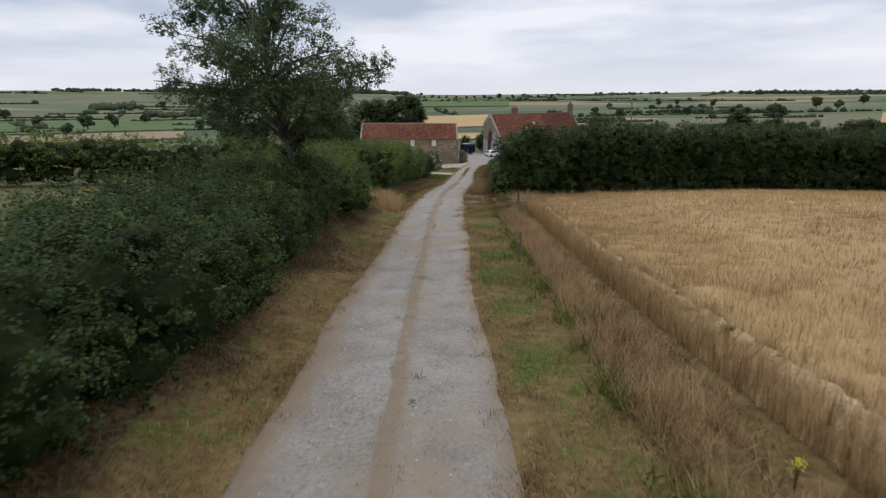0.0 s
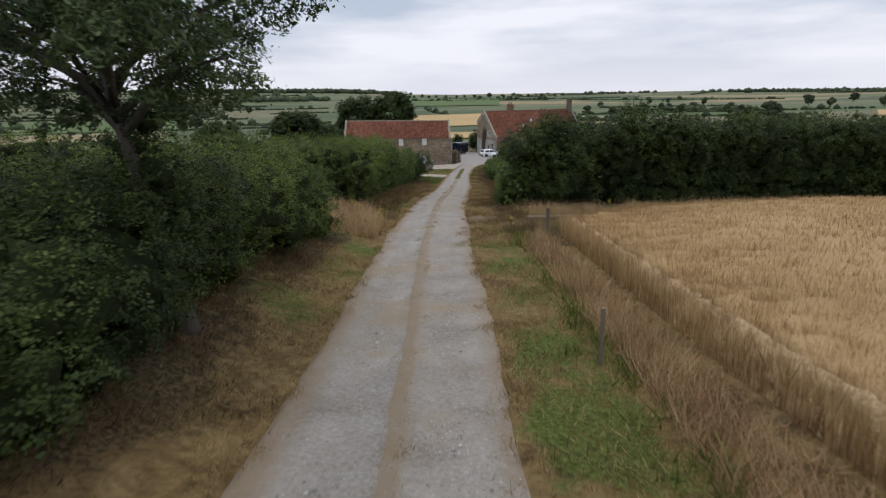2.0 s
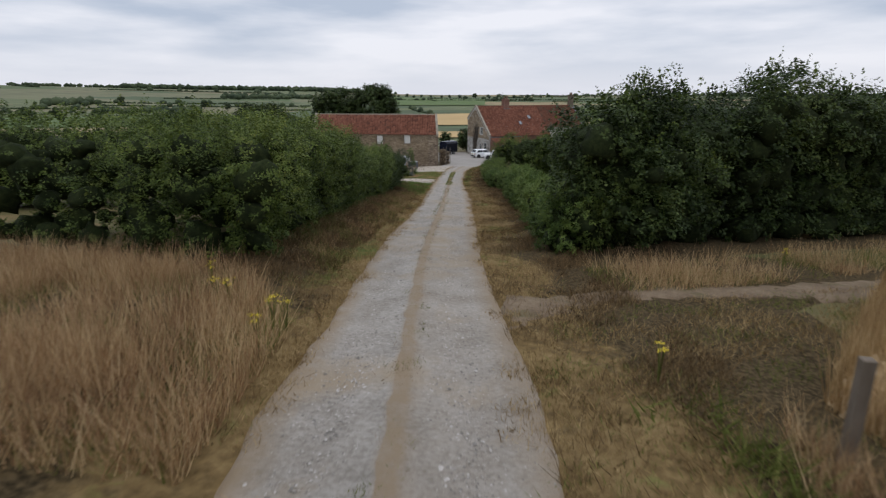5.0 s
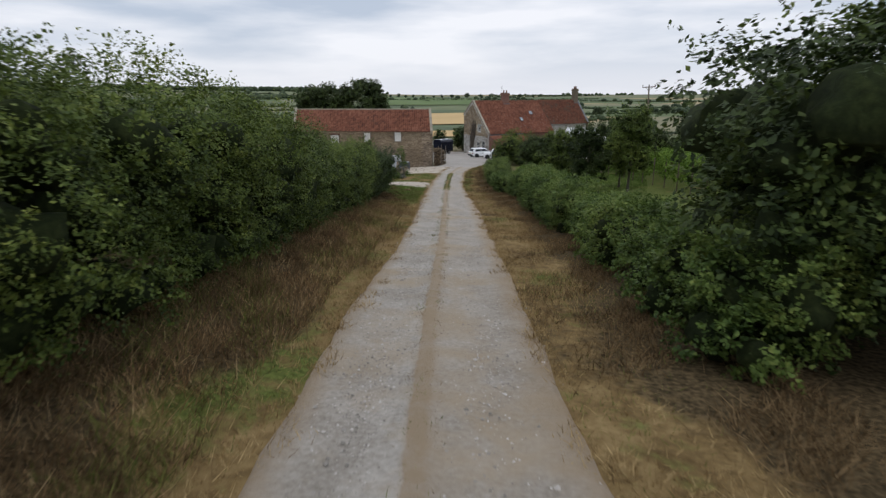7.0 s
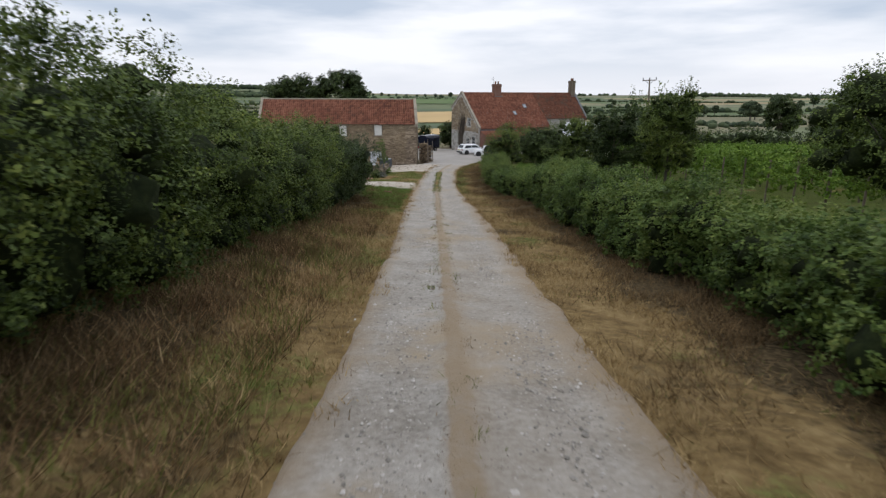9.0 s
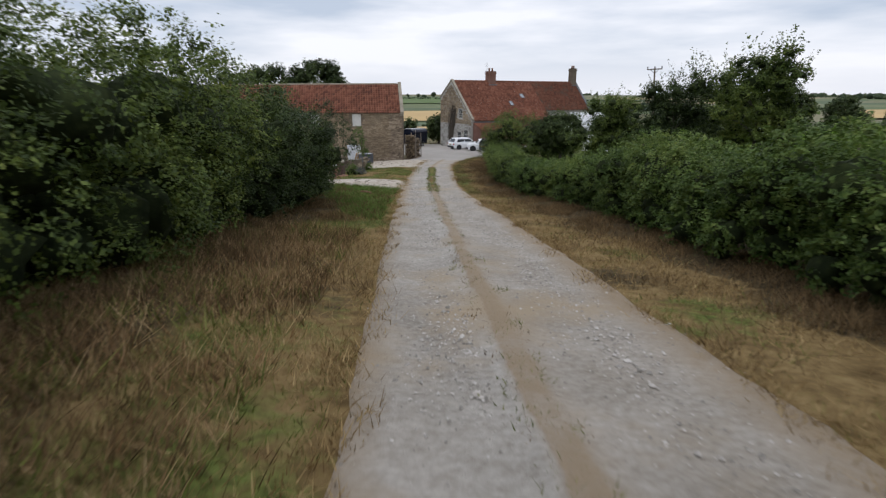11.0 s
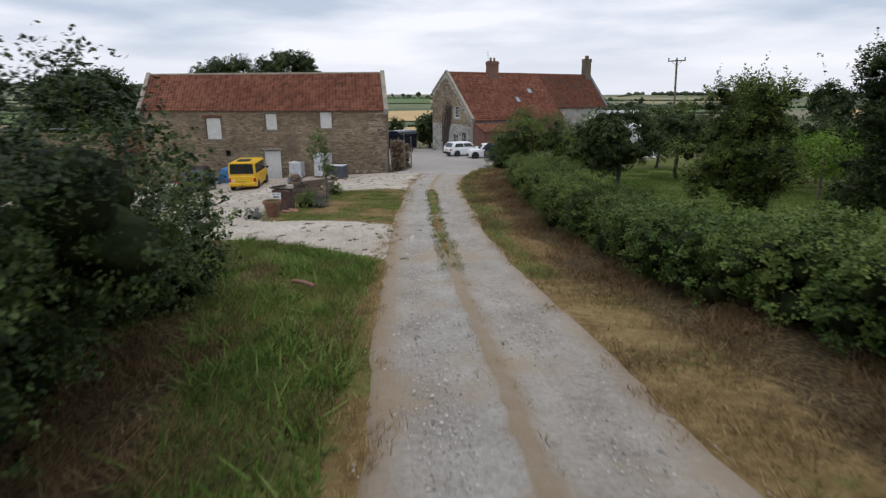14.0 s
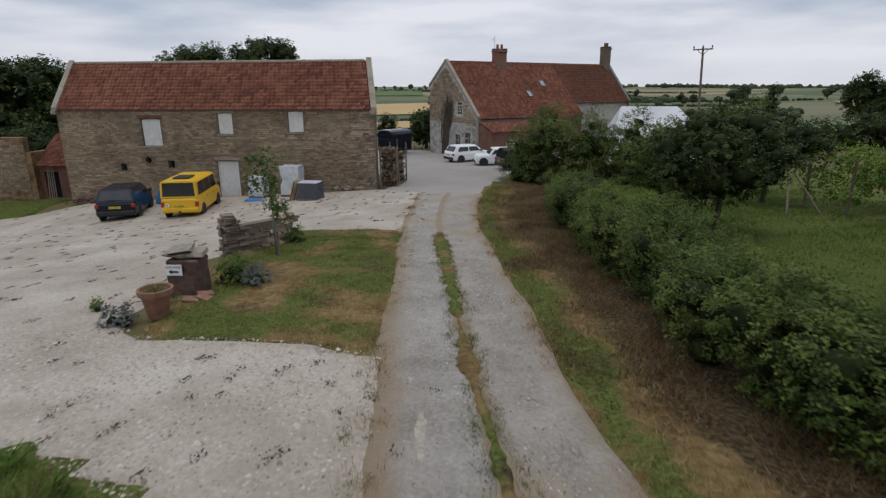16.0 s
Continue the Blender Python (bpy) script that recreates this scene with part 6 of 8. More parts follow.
        for i in range(1, nh):
            z = c + 0.08 + (d - c - 0.16) * i / nh
            part("glazing_bar", boxed(0.092, 0.128, a + 0.08, b - 0.08, z - 0.018, z + 0.018), M["shutter"], win)
        part("pane", boxed(0.105, 0.115, a + 0.08, b - 0.08, c + 0.08, d - 0.08), M["glass"], win)
        part("backing", boxed(0.4, 0.44, a, b, c, d), M["dark"], ob)
    # brick lean-to with its own tiled roof along the front
    part("lean_to_wall", wall_mesh(0.6, 7.0, -2.0, 1.75, 0.3, [(2.0, 3.3, -0.1, 1.0)], pose(0, FY - 2.0, 0)), M["brick"], ob, "red brick lean-to wall")
    bm = prism(bmesh.new(), [(FY - 2.0, -2.0), (FY, -2.0), (FY, 2.5), (FY - 2.0, 1.75)], 0.25, 0.595)
    bmesh.ops.transform(bm, matrix=G, verts=bm.verts)
    bmesh.ops.recalc_face_normals(bm, faces=bm.faces)
    part("lean_to_wall", bm, M["brick"], ob)
    pantiles(ob, 0.2, 7.1, (FY - 2.2, 1.7), (FY + 0.02, 2.55), Matrix(), M["pantile"], "lean_to_roof", seed=8)
    part("flashing", boxed(0.3, 7.0, FY - 0.12, FY - 0.02, 2.55, 2.75), M["slate"], ob)
    y = FY - 2.0
    win = part("window", box(box(box(box(bmesh.new(), 2.0, 2.08, y + 0.06, y + 0.12, -0.1, 1.0), 3.22, 3.3, y + 0.06, y + 0.12, -0.1, 1.0), 2.08, 3.22, y + 0.06, y + 0.12, -0.1, -0.02), 2.08, 3.22, y + 0.06, y + 0.12, 0.92, 1.0), M["shutter"], ob)
    for x in (2.46, 2.84):
        part("glazing_bar", boxed(x - 0.02, x + 0.02, y + 0.07, y + 0.11, -0.02, 0.92), M["shutter"], win)
    for z in (0.28, 0.6):
        part("glazing_bar", boxed(2.08, 3.22, y + 0.072, y + 0.108, z - 0.02, z + 0.02), M["shutter"], win)
    part("pane", boxed(2.08, 3.22, y + 0.085, y + 0.095, -0.02, 0.92), M["glass"], win)
    part("backing", boxed(1.95, 3.35, y + 0.2, y + 0.24, -0.15, 1.05), M["dark"], ob)
    # bare ivy stems spread over the gable
    bm = bmesh.new()
    for i in range(26):
        y0 = 0.2 + rg.normal(0, 0.3)
        pts = [(-0.06, y0 - 0.7 * 0, -0.9)]
        y1, z1 = y0, -0.9
        for s in range(6):
            y1 += rg.normal(-0.08 if s < 3 else -0.28, 0.14)
            z1 += rg.uniform(0.6, 1.15)
            if z1 > top(y1) - 0.6:
                break
            pts.append((-0.06 - rg.uniform(0, 0.03), y1, z1))
        if len(pts) > 2:
            tube(bm, pts, [0.07 - 0.008 * q for q in range(len(pts))], 5)
    tagged(part("climber", bm, M["ivy"], ob, "dry brown climber on the gable"), kind="stuff")
    return ob


M["pantile_old"] = material("older brown pantile", [(0.10, 0.04, 0.025), (0.165, 0.066, 0.04), (0.20, 0.095, 0.06)], 1.6, 5, 0.85, 0.4, bump_size=30, island=0.25, spots=((0.10, 0.09, 0.07), 0.8, 0.52, 0.75))
M["sky_glass"] = material("roof light glass", [(0.25, 0.27, 0.29), (0.32, 0.34, 0.36)], 1, 2, 0.1, 0, spec=0.8)
farmhouse()

# ---- vehicles ----


def wheel(parent, x, y, r, w):
    s = 1 if y > 0 else -1
    bm = bmesh.new()
    prof_r = [(r * 0.62, -w / 2), (r * 0.93, -w / 2), (r, -w / 2 + 0.03), (r, w / 2 - 0.03), (r * 0.93, w / 2), (r * 0.62, w / 2)]
    n = 20
    rings = [[bm.verts.new((x + q * math.cos(t), y + p, r + q * math.sin(t))) for q, p in prof_r] for t in np.linspace(0, 2 * math.pi, n, endpoint=False)]
    for i in range(n):
        a, b = rings[i], rings[(i + 1) % n]
        for k in range(6):
            bm.faces.new((a[k], a[(k + 1) % 6], b[(k + 1) % 6], b[k]))
    bmesh.ops.recalc_face_normals(bm, faces=bm.faces)
    ty = part("wheel", bm, M["tyre"], parent)
    bm = tube(bmesh.new(), [(x, y + s * (w / 2 - 0.06), r), (x, y + s * (w / 2 - 0.02), r)], [r * 0.63, r * 0.6], 18)
    part("rim", bm, M["rimmetal"], ty, "silver alloy rim")
    bm = tube(bmesh.new(), [(x, y + s * (w / 2 - 0.02), r), (x, y + s * (w / 2 + 0.005), r)], [r * 0.16, r * 0.12], 10)
    part("hub", bm, M["p_black"], ty)


def loft(sections, bevel=0.0):
    """A closed skin through cross-sections, each a list of points."""
    bm = bmesh.new()
    rings = [[bm.verts.new(p) for p in s] for s in sections]
    k = len(rings[0])
    for a, b in zip(rings, rings[1:]):
        for i in range(k):
            bm.faces.new((a[i], a[(i + 1) % k], b[(i + 1) % k], b[i]))
    bm.faces.new(rings[0][::-1])
    bm.faces.new(rings[-1])
    bmesh.ops.recalc_face_normals(bm, faces=bm.faces)
    return bm


def vehicle(name, label, m, length, width, low, belt, roof, stations, paint, wheel_r, axles, hood, van=False, sill=0.2):
    """stations: x along the car of tail, rear window foot, roof rear, roof front, windscreen foot, nose."""
    ob = thing(name, label, "van" if van else "car", m)
    tail, rwf, rr, rf, wsf, nose = stations
    W = width / 2

    def section(x, h, inset=0.0, z0=low):
        w = W - inset
        return [(x, -w + 0.05, z0), (x, -w, z0 + 0.12), (x, -w, h - 0.16), (x, -w + 0.035, h - 0.05), (x, -w + 0.12, h), (x, w - 0.12, h), (x, w - 0.035, h - 0.05), (x, w, h - 0.16), (x, w, z0 + 0.12), (x, w - 0.05, z0)]

    body = part("body", loft([section(tail, belt - 0.14, 0.09, low + 0.12), section(tail + 0.05, belt - 0.05, 0.04, low + 0.04), section(tail + 0.25, belt), section(rwf + 0.3, belt), section(wsf - 0.1, belt), section(wsf + 0.05, belt - 0.01),
                              section(nose - 0.5, hood, 0.02), section(nose - 0.12, hood - 0.12, 0.07), section(nose, hood - 0.28, 0.16, low + 0.08)]), paint, ob, smooth=False)
    tw = W - (0.08 if van else 0.17)

    def cab(x, h):
        return [(x, -W + 0.03, belt - 0.03), (x, -W + 0.05, belt + 0.02), (x, -tw - 0.015, h - 0.1), (x, -tw + 0.06, h - 0.02), (x, -tw + 0.2, h), (x, tw - 0.2, h), (x, tw - 0.06, h - 0.02), (x, tw + 0.015, h - 0.1), (x, W - 0.05, belt + 0.02), (x, W - 0.03, belt - 0.03)]

    def lean(x_low, x_high, h):
        pts = cab(0, h)
        out = []
        for (_, y, z) in pts:
            t = (z - belt + 0.03) / (h - belt + 0.03)
            out.append((x_low + (x_high - x_low) * t, y, z))
        return out

    part("cabin", loft([lean(rwf, rr, roof - 0.02), lean(rwf + 0.12, rr + 0.18, roof), lean(wsf - 0.5 if not van else wsf - 0.3, rf, roof - 0.01), lean(wsf, rf + 0.08, roof - 0.04)]), paint, ob)

    def pane(a, b, c, d, lbl="window"):
        bm = bmesh.new()
        vs = [bm.verts.new(p) for p in (a, b, c, d)]
        f = bm.faces.new(vs)
        bm.normal_update()
        nrm = f.normal.copy()
        mid = sum((Vector(p) for p in (a, b, c, d)), Vector()) / 4
        if nrm.dot(mid - Vector(((rwf + wsf) / 2, 0, belt))) < 0:
            nrm.negate()
        e = bmesh.ops.extrude_face_region(bm, geom=[f])
        bmesh.ops.translate(bm, vec=nrm * 0.012, verts=[v for v in e["geom"] if isinstance(v, bmesh.types.BMVert)])
        bmesh.ops.recalc_face_normals(bm, faces=bm.faces)
        return part(lbl, bm, M["glass"], ob)

    h1, h0 = roof - 0.13, belt + 0.05

    def at(xl, xh, z):
        return xl + (xh - xl) * (z - belt + 0.03) / (roof - belt + 0.03)

    ysid = lambda z: W - 0.05 + (tw + 0.015 - W + 0.05) * (z - belt - 0.02) / (roof - 0.12 - belt)
    # rear and front screens
    pane((at(rwf, rr, h0) - 0.0, -W + 0.14, h0), (at(rwf, rr, h0), W - 0.14, h0), (at(rwf, rr, h1 + 0.03), tw - 0.1, h1 + 0.03), (at(rwf, rr, h1 + 0.03), -tw + 0.1, h1 + 0.03), "rear_window")
    pane((at(wsf, rf + 0.08, h0), -W + 0.14, h0), (at(wsf, rf + 0.08, h0), W - 0.14, h0), (at(wsf, rf + 0.08, h1 + 0.03), tw - 0.1, h1 + 0.03), (at(wsf, rf + 0.08, h1 + 0.03), -tw + 0.1, h1 + 0.03), "windscreen")
    n = 3 if van else 2
    xa0, xa1 = at(rwf, rr, h0) + 0.28, at(rwf, rr, h1) + 0.3
    xb0, xb1 = at(wsf, rf + 0.08, h0) - 0.22, at(wsf, rf + 0.08, h1) - 0.16
    for s in (-1, 1):
        for i in range(n):
            g = 0.035
            l0, l1 = xa0 + (xb0 - xa0) * i / n + g, xa1 + (xb1 - xa1) * i / n + g
            r0, r1 = xa0 + (xb0 - xa0) * (i + 1) / n - g, xa1 + (xb1 - xa1) * (i + 1) / n - g
            pane((l0, s * ysid(h0), h0), (r0, s * ysid(h0), h0), (r1, s * ysid(h1), h1), (l1, s * ysid(h1), h1), "side_window")
            if i:
                part("door_handle", boxed(l0 + 0.08, l0 + 0.26, s * (W + 0.005) - 0.012, s * (W + 0.005) + 0.012, belt - 0.2, belt - 0.165, 0.004), M["p_black"] if van else paint, ob)
        # lamps and mirrors
        lz = belt - (0.18 if not van else 0.38)
        part("rear_light", boxed(tail - 0.005, tail + 0.1, s * (W - 0.1) - 0.09, s * (W - 0.1) + 0.08, lz - 0.1, lz + (0.08 if not van else 0.16), 0.012), M["lamp_red"], ob, "red rear light")
        part("headlight", boxed(nose - 0.3, nose - 0.06, s * (W - 0.27) - 0.14, s * (W - 0.27) + 0.14, hood - 0.26, hood - 0.1, 0.03), M["lamp_clear"], ob)
        part("mirror", boxed(at(wsf, rf, h0) - 0.35, at(wsf, rf, h0) - 0.2, s * (W + 0.1) - 0.09, s * (W + 0.1) + 0.09, belt + 0.02, belt + 0.17, 0.025), M["p_black"], ob)
        for ax in axles:
            wheel(ob, ax, s * (W - 0.12), wheel_r, 0.2)
            bm = tube(bmesh.new(), [(ax, s * (W - 0.04), wheel_r), (ax, s * (W + 0.006), wheel_r)], [wheel_r + 0.06] * 2, 20)
            part("wheel_arch", bm, M["p_black"], ob)
    part("bumper", boxed(tail - 0.04, tail + 0.14, -W + 0.06, W - 0.06, low + 0.08, low + 0.3, 0.03), paint if van else M["p_black"], ob)
    part("bumper", boxed(nose - 0.12, nose + 0.03, -W + 0.16, W - 0.16, low + 0.06, low + 0.26, 0.03), M["p_black"], ob)
    pz = low + (0.42 if not van else 0.36)
    pl = part("number_plate", boxed(tail - 0.05, tail - 0.03, -0.26, 0.26, pz, pz + 0.11), M["plate"], ob, "yellow number plate")
    for i in range(7):
        y = -0.2 + i * 0.063 + (0.03 if i > 3 else 0)
        part("bar", boxed(tail - 0.054, tail - 0.051, y, y + 0.035, pz + 0.025, pz + 0.085), M["ink"], pl)
    part("wiper", boxed(at(rwf, rr, h0) - 0.04, at(rwf, rr, h0) - 0.02, -0.05, 0.35, h0 + 0.03, h0 + 0.05), M["p_black"], ob)
    return ob


def spot(x, y, deg):
    """A pose on the ground for a thing that heads along +x, turned by deg."""
    return pose(x, y, float(land(x, y)) + 0.03, 0, 0, deg)


van = vehicle("van", "bright yellow panel van parked before the barn", spot(-9.15, -4.5, 104), 4.7, 1.84, 0.28, 1.12, 1.94, (-2.3, -2.27, -2.2, 1.15, 1.75, 2.4), M["p_yellow"], 0.32, (-1.45, 1.45), 1.05, True)
part("roof_vent", boxed(-1.6, -0.6, -0.4, 0.4, 1.95, 2.02, 0.02), M["p_black"], van)
st = part("sticker", boxed(-2.345, -2.342, 0.5, 0.66, 0.66, 0.82), M["signwhite"], van, "small white square sticker with red mark")
part("mark", boxed(-2.35, -2.346, 0.54, 0.62, 0.7, 0.78), M["lamp_red"], st)
part("tow_bar", boxed(-2.5, -2.3, -0.03, 0.03, 0.36, 0.44, 0.01), M["p_black"], van)
vehicle("car", "dark navy hatchback car parked before the barn", spot(-13.3, -4.25, 112) @ Matrix.Scale(1.07, 4), 4.2, 1.8, 0.24, 0.98, 1.55, (-2.1, -2.0, -1.55, 0.45, 1.25, 2.1), M["p_navy"], 0.33, (-1.28, 1.32), 0.98)
vehicle("car", "small white hatchback car parked by the farmhouse", spot(4.3, 16.4, 36), 4.0, 1.7, 0.2, 0.92, 1.46, (-1.98, -1.9, -1.5, 0.35, 1.15, 2.0), M["p_white"], 0.3, (-1.2, 1.27), 0.92)
vehicle("car", "compact white car with black trim near the farmhouse", spot(6.9, 13.6, 192), 3.8, 1.7, 0.18, 0.9, 1.42, (-1.9, -1.85, -1.7, 0.35, 0.85, 1.9), M["p_white"], 0.31, (-1.2, 1.25), 0.93)
vehicle("car", "dark estate car half hidden by a bush", spot(9.2, 10.6, 22), 4.5, 1.85, 0.24, 1.0, 1.62, (-2.25, -2.2, -2.0, 0.55, 1.3, 2.25), M["p_navy"], 0.34, (-1.35, 1.4), 1.0)


def horse_trailer(x, y, deg):
    ob = thing("horse_trailer", "dark navy horse trailer with white side roof panel", "trailer", spot(x, y, deg))
    part("body", boxed(-1.7, 1.7, -0.95, 0.95, 0.45, 2.0, 0.05), M["p_navy"], ob)
    prof_pts = [(-0.97, 1.98), (0.97, 1.98), (0.97, 2.2), (0.8, 2.48), (0.45, 2.62), (-0.45, 2.62), (-0.8, 2.48), (-0.97, 2.2)]
    bm = prism(bmesh.new(), prof_pts, -1.72, 1.72)
    bmesh.ops.transform(bm, matrix=pose(0, 0, 0, 0, 0, 90), verts=bm.verts)
    part("roof", bm, M["p_navy"], ob)
    half = [(0.3, 2.625), (0.45, 2.63), (0.81, 2.49), (0.985, 2.2), (0.985, 1.7), (1.0, 1.7), (1.0, 2.21), (0.83, 2.51), (0.46, 2.65), (0.3, 2.645)]
    bm = prism(bmesh.new(), half, -1.74, 1.74)
    bmesh.ops.transform(bm, matrix=pose(0, 0, 0, 0, 0, 90), verts=bm.verts)
    part("roof_panel", bm, M["p_white"], ob, "white moulded roof panel")
    part("ramp", boxed(-1.78, -1.71, -0.85, 0.85, 0.5, 1.75, 0.02), M["p_navy"], ob)
    part("axle", boxed(-0.6, 0.6, -0.7, 0.7, 0.34, 0.46), M["p_black"], ob)
    for s in (-1, 1):
        for ax in (-0.42, 0.42):
            wheel(ob, ax, s * 1.0, 0.31, 0.2)
        part("mudguard", boxed(-0.85, 0.85, s * 1.0 - 0.13, s * 1.0 + 0.13, 0.66, 0.71, 0.01), M["p_black"], ob)
        part("rear_light", boxed(-1.8, -1.74, s * 0.8 - 0.06, s * 0.8 + 0.06, 0.6, 0.85, 0.01), M["lamp_red"], ob)
    part("drawbar", tube(bmesh.new(), [(1.7, 0.0, 0.5), (2.8, 0.0, 0.45)], [0.05, 0.04], 6), M["p_black"], ob)


horse_trailer(-4.3, 27.0, 62)

# ---- yard clutter ----


def log_stack():
    rg = np.random.default_rng(81)
    z = float(land(0.6, 1.0))
    ob = thing("log_stack", "tall stack of dark split logs in a frame against the barn", "firewood", pose(0.12, 0.5, z))
    bm = tube(bmesh.new(), [(-0.45, 0, 0), (0.45, 0, 0)], [1.0, 0.93], 7)
    bm.faces.ensure_lookup_table()
    mes = []
    for k in range(3):
        b2 = tube(bmesh.new(), [(0, 0, 0), (0, 0.5, 0)], [1.0, 0.9], 6 + k)
        me = bpy.data.meshes.new("log")
        b2.to_mesh(me)
        b2.free()
        me.materials.append(M["endgrain"])
        mes.append(me)
    bm.free()
    for depth in range(3):
        zz = 0.09
        while zz < 2.35 - 0.25 * depth:
            xx = 0.09
            while xx < 0.95:
                r = rg.uniform(0.055, 0.1)
                o = new("log", mes[int(rg.integers(3))])
                o.parent = ob
                o.matrix_local = pose(xx + r - 0.06, depth * 1.0 + rg.normal(0, 0.06), zz + rg.normal(0, 0.02), rg.normal(0, 3), rg.uniform(0, 360), rg.normal(0, 4)) @ Matrix.Diagonal((r, rg.uniform(1.5, 1.95), r, 1))
                xx += 2 * r
            zz += 0.16
    for x in (0.02, 1.06):
        for y in (-0.05, 2.9):
            part("post", boxed(x - 0.04, x + 0.04, y - 0.04, y + 0.04, 0, 2.5), M["wood"], ob)
    part("base_rail", boxed(-0.02, 1.1, -0.08, 2.95, -0.03, 0.035), M["wood"], ob)
    part("leaning_pole", tube(bmesh.new(), [(1.2, -0.1, 0), (1.0, 0.3, 2.9)], [0.03, 0.025], 6), M["wood"], ob)


log_stack()


def wrapped_pallet(label, x, y, w, d, h, mat, seed, deg=0):
    rg = np.random.default_rng(seed)
    ob = thing("pallet_load", label, "pallet", pose(x, y, float(land(x, y)) + 0.03, 0, 0, deg))
    for i in range(5):
        q = -w / 2 + (w - 0.1) * i / 4
        part("slat", boxed(q, q + 0.1, -d / 2, d / 2, 0.1, 0.125), M["wood"], ob)
    for q in (-w / 2, -0.05, w / 2 - 0.1):
        part("bearer", boxed(-w / 2, w / 2, q * d / w, q * d / w + 0.1, 0, 0.1), M["wood"], ob)
    bm = boxed(-w / 2 + 0.02, w / 2 - 0.02, -d / 2 + 0.02, d / 2 - 0.02, 0.125, h)
    bmesh.ops.subdivide_edges(bm, edges=bm.edges[:], cuts=5, use_grid_fill=True)
    for v in bm.verts:
        n = noise.noise(Vector((v.co.x * 4, v.co.y * 4, v.co.z * 5 + seed)))
        v.co += Vector((v.co.x, v.co.y, 0)).normalized() * n * 0.04
        if v.co.z > h - 0.01:
            v.co.z += n * 0.05
    part("load", bm, mat, ob, smooth=False)
    return ob


wrapped_pallet("white film-wrapped pallet beside the barn door", -6.8, -1.4, 0.95, 0.9, 1.25, M["wrap"], 1)
wrapped_pallet("tall grey film-wrapped pallet load against the barn", -4.75, -1.3, 1.15, 1.0, 1.75, M["wrap"], 2)
wrapped_pallet("dark grey block pallet with pale top on the gravel", -3.0, -3.2, 1.2, 1.0, 0.95, M["greybox"], 3, -4)
ob = thing("cover", "pale sheet lying on the block pallet", "cover", pose(-3.0, -3.2, float(land(-3.0, -3.2)) + 0.985, 0, 0, -4))
part("sheet", boxed(-0.57, 0.57, -0.47, 0.47, 0, 0.03, 0.01), M["wrap"], ob)
for i in range(4):
    ob = thing("board", "orange sheet board leaning on the pallets", "board", pose(-4.25 + i * 0.1, -2.9 + i * 0.04, float(land(-4.2, -2.9)) + 0.02, 0, 16, 4), group="leaning boards")
    part("panel", boxed(-0.015, 0.015, -0.45, 0.45, 0, 1.15, 0.004), M["ply"] if i % 2 == 0 else M["wrap"], ob)


def tarp_heap(label, x, y, w, d, h, seed, mat):
    bm = bmesh.new()
    bmesh.ops.create_grid(bm, x_segments=16, y_segments=12, size=0.5)
    for v in bm.verts:
        e = max(abs(v.co.x), abs(v.co.y)) * 2
        k = noise.noise(Vector((v.co.x * 5, v.co.y * 5, seed)))
        v.co = Vector((v.co.x * w, v.co.y * d, (h * (1 - e ** 4) * (0.85 + 0.3 * k)) if e < 0.99 else 0.0))
    ob = thing("tarpaulin", label, "tarpaulin", pose(x, y, float(land(x, y)) + 0.03))
    part("sheet", bm, mat, ob)


tarp_heap("crumpled blue tarpaulin heap by the barn wall", -12.2, -1.5, 1.7, 1.2, 1.35, 3, M["blue"])
tarp_heap("blue plastic bags stacked by the barn wall", -11.0, -1.9, 0.8, 0.9, 1.2, 9, M["blue"])
tarp_heap("blue bag lying flat on the gravel", -6.6, -2.6, 1.1, 0.5, 0.16, 5, M["blue"])


def dry_wall(label, a, b, high, seed):
    """A dry-stone wall end with ragged courses."""
    rg = np.random.default_rng(seed)
    a, b = np.array(a, float), np.array(b, float)
    L = float(np.hypot(*(b - a)))
    deg = math.degrees(math.atan2(*(b - a)[::-1]))
    ob = thing("stone_wall", label, "wall", pose(a[0], a[1], float(land(*((a + b) / 2))) - 0.08, 0, 0, deg))
    part("fill", boxed(0.06, L - 0.06, -0.16, 0.16, 0, high * 0.8), M["mortar"], ob)
    kinds = [stone_mesh("stone", 960 + k, M["stone"]) for k in range(6)]
    z = 0.0
    while z < high:
        h = rg.uniform(0.06, 0.13)
        for side in (-1, 1):
            u = rg.uniform(-0.1, 0.05)
            while u < L:
                w = rg.uniform(0.16, 0.42)
                if z + h < high * (0.75 + 0.35 * math.sin(u * 2.3 + seed)) or z < high * 0.6:
                    o = new("stone", kinds[int(rg.integers(6))])
                    o.parent = ob
                    o.matrix_local = pose(u + w / 2, side * (0.27 + rg.normal(0, 0.02)), z + h / 2, 0, rg.normal(0, 4), (0 if side < 0 else 180) + rg.normal(0, 6)) @ Matrix.Diagonal((w * 0.97, 0.27, h * 0.93, 1))
                u += w
        z += h
    for i in range(int(L / 0.28)):
        o = new("stone", kinds[i % 6])
        o.parent = ob
        o.matrix_local = pose(i * 0.28 + 0.14, -0.25, high * (0.75 + 0.3 * math.sin(i * 0.28 * 2.3 + seed)) + 0.03, rg.normal(0, 5), rg.normal(0, 8), rg.normal(0, 8)) @ Matrix.Diagonal((0.34, 0.5, 0.09, 1))
    return ob


dry_wall("broken dry-stone wall end beside the lawn", (-0.85, -16.9), (0.5, -15.1), 1.2, 2)


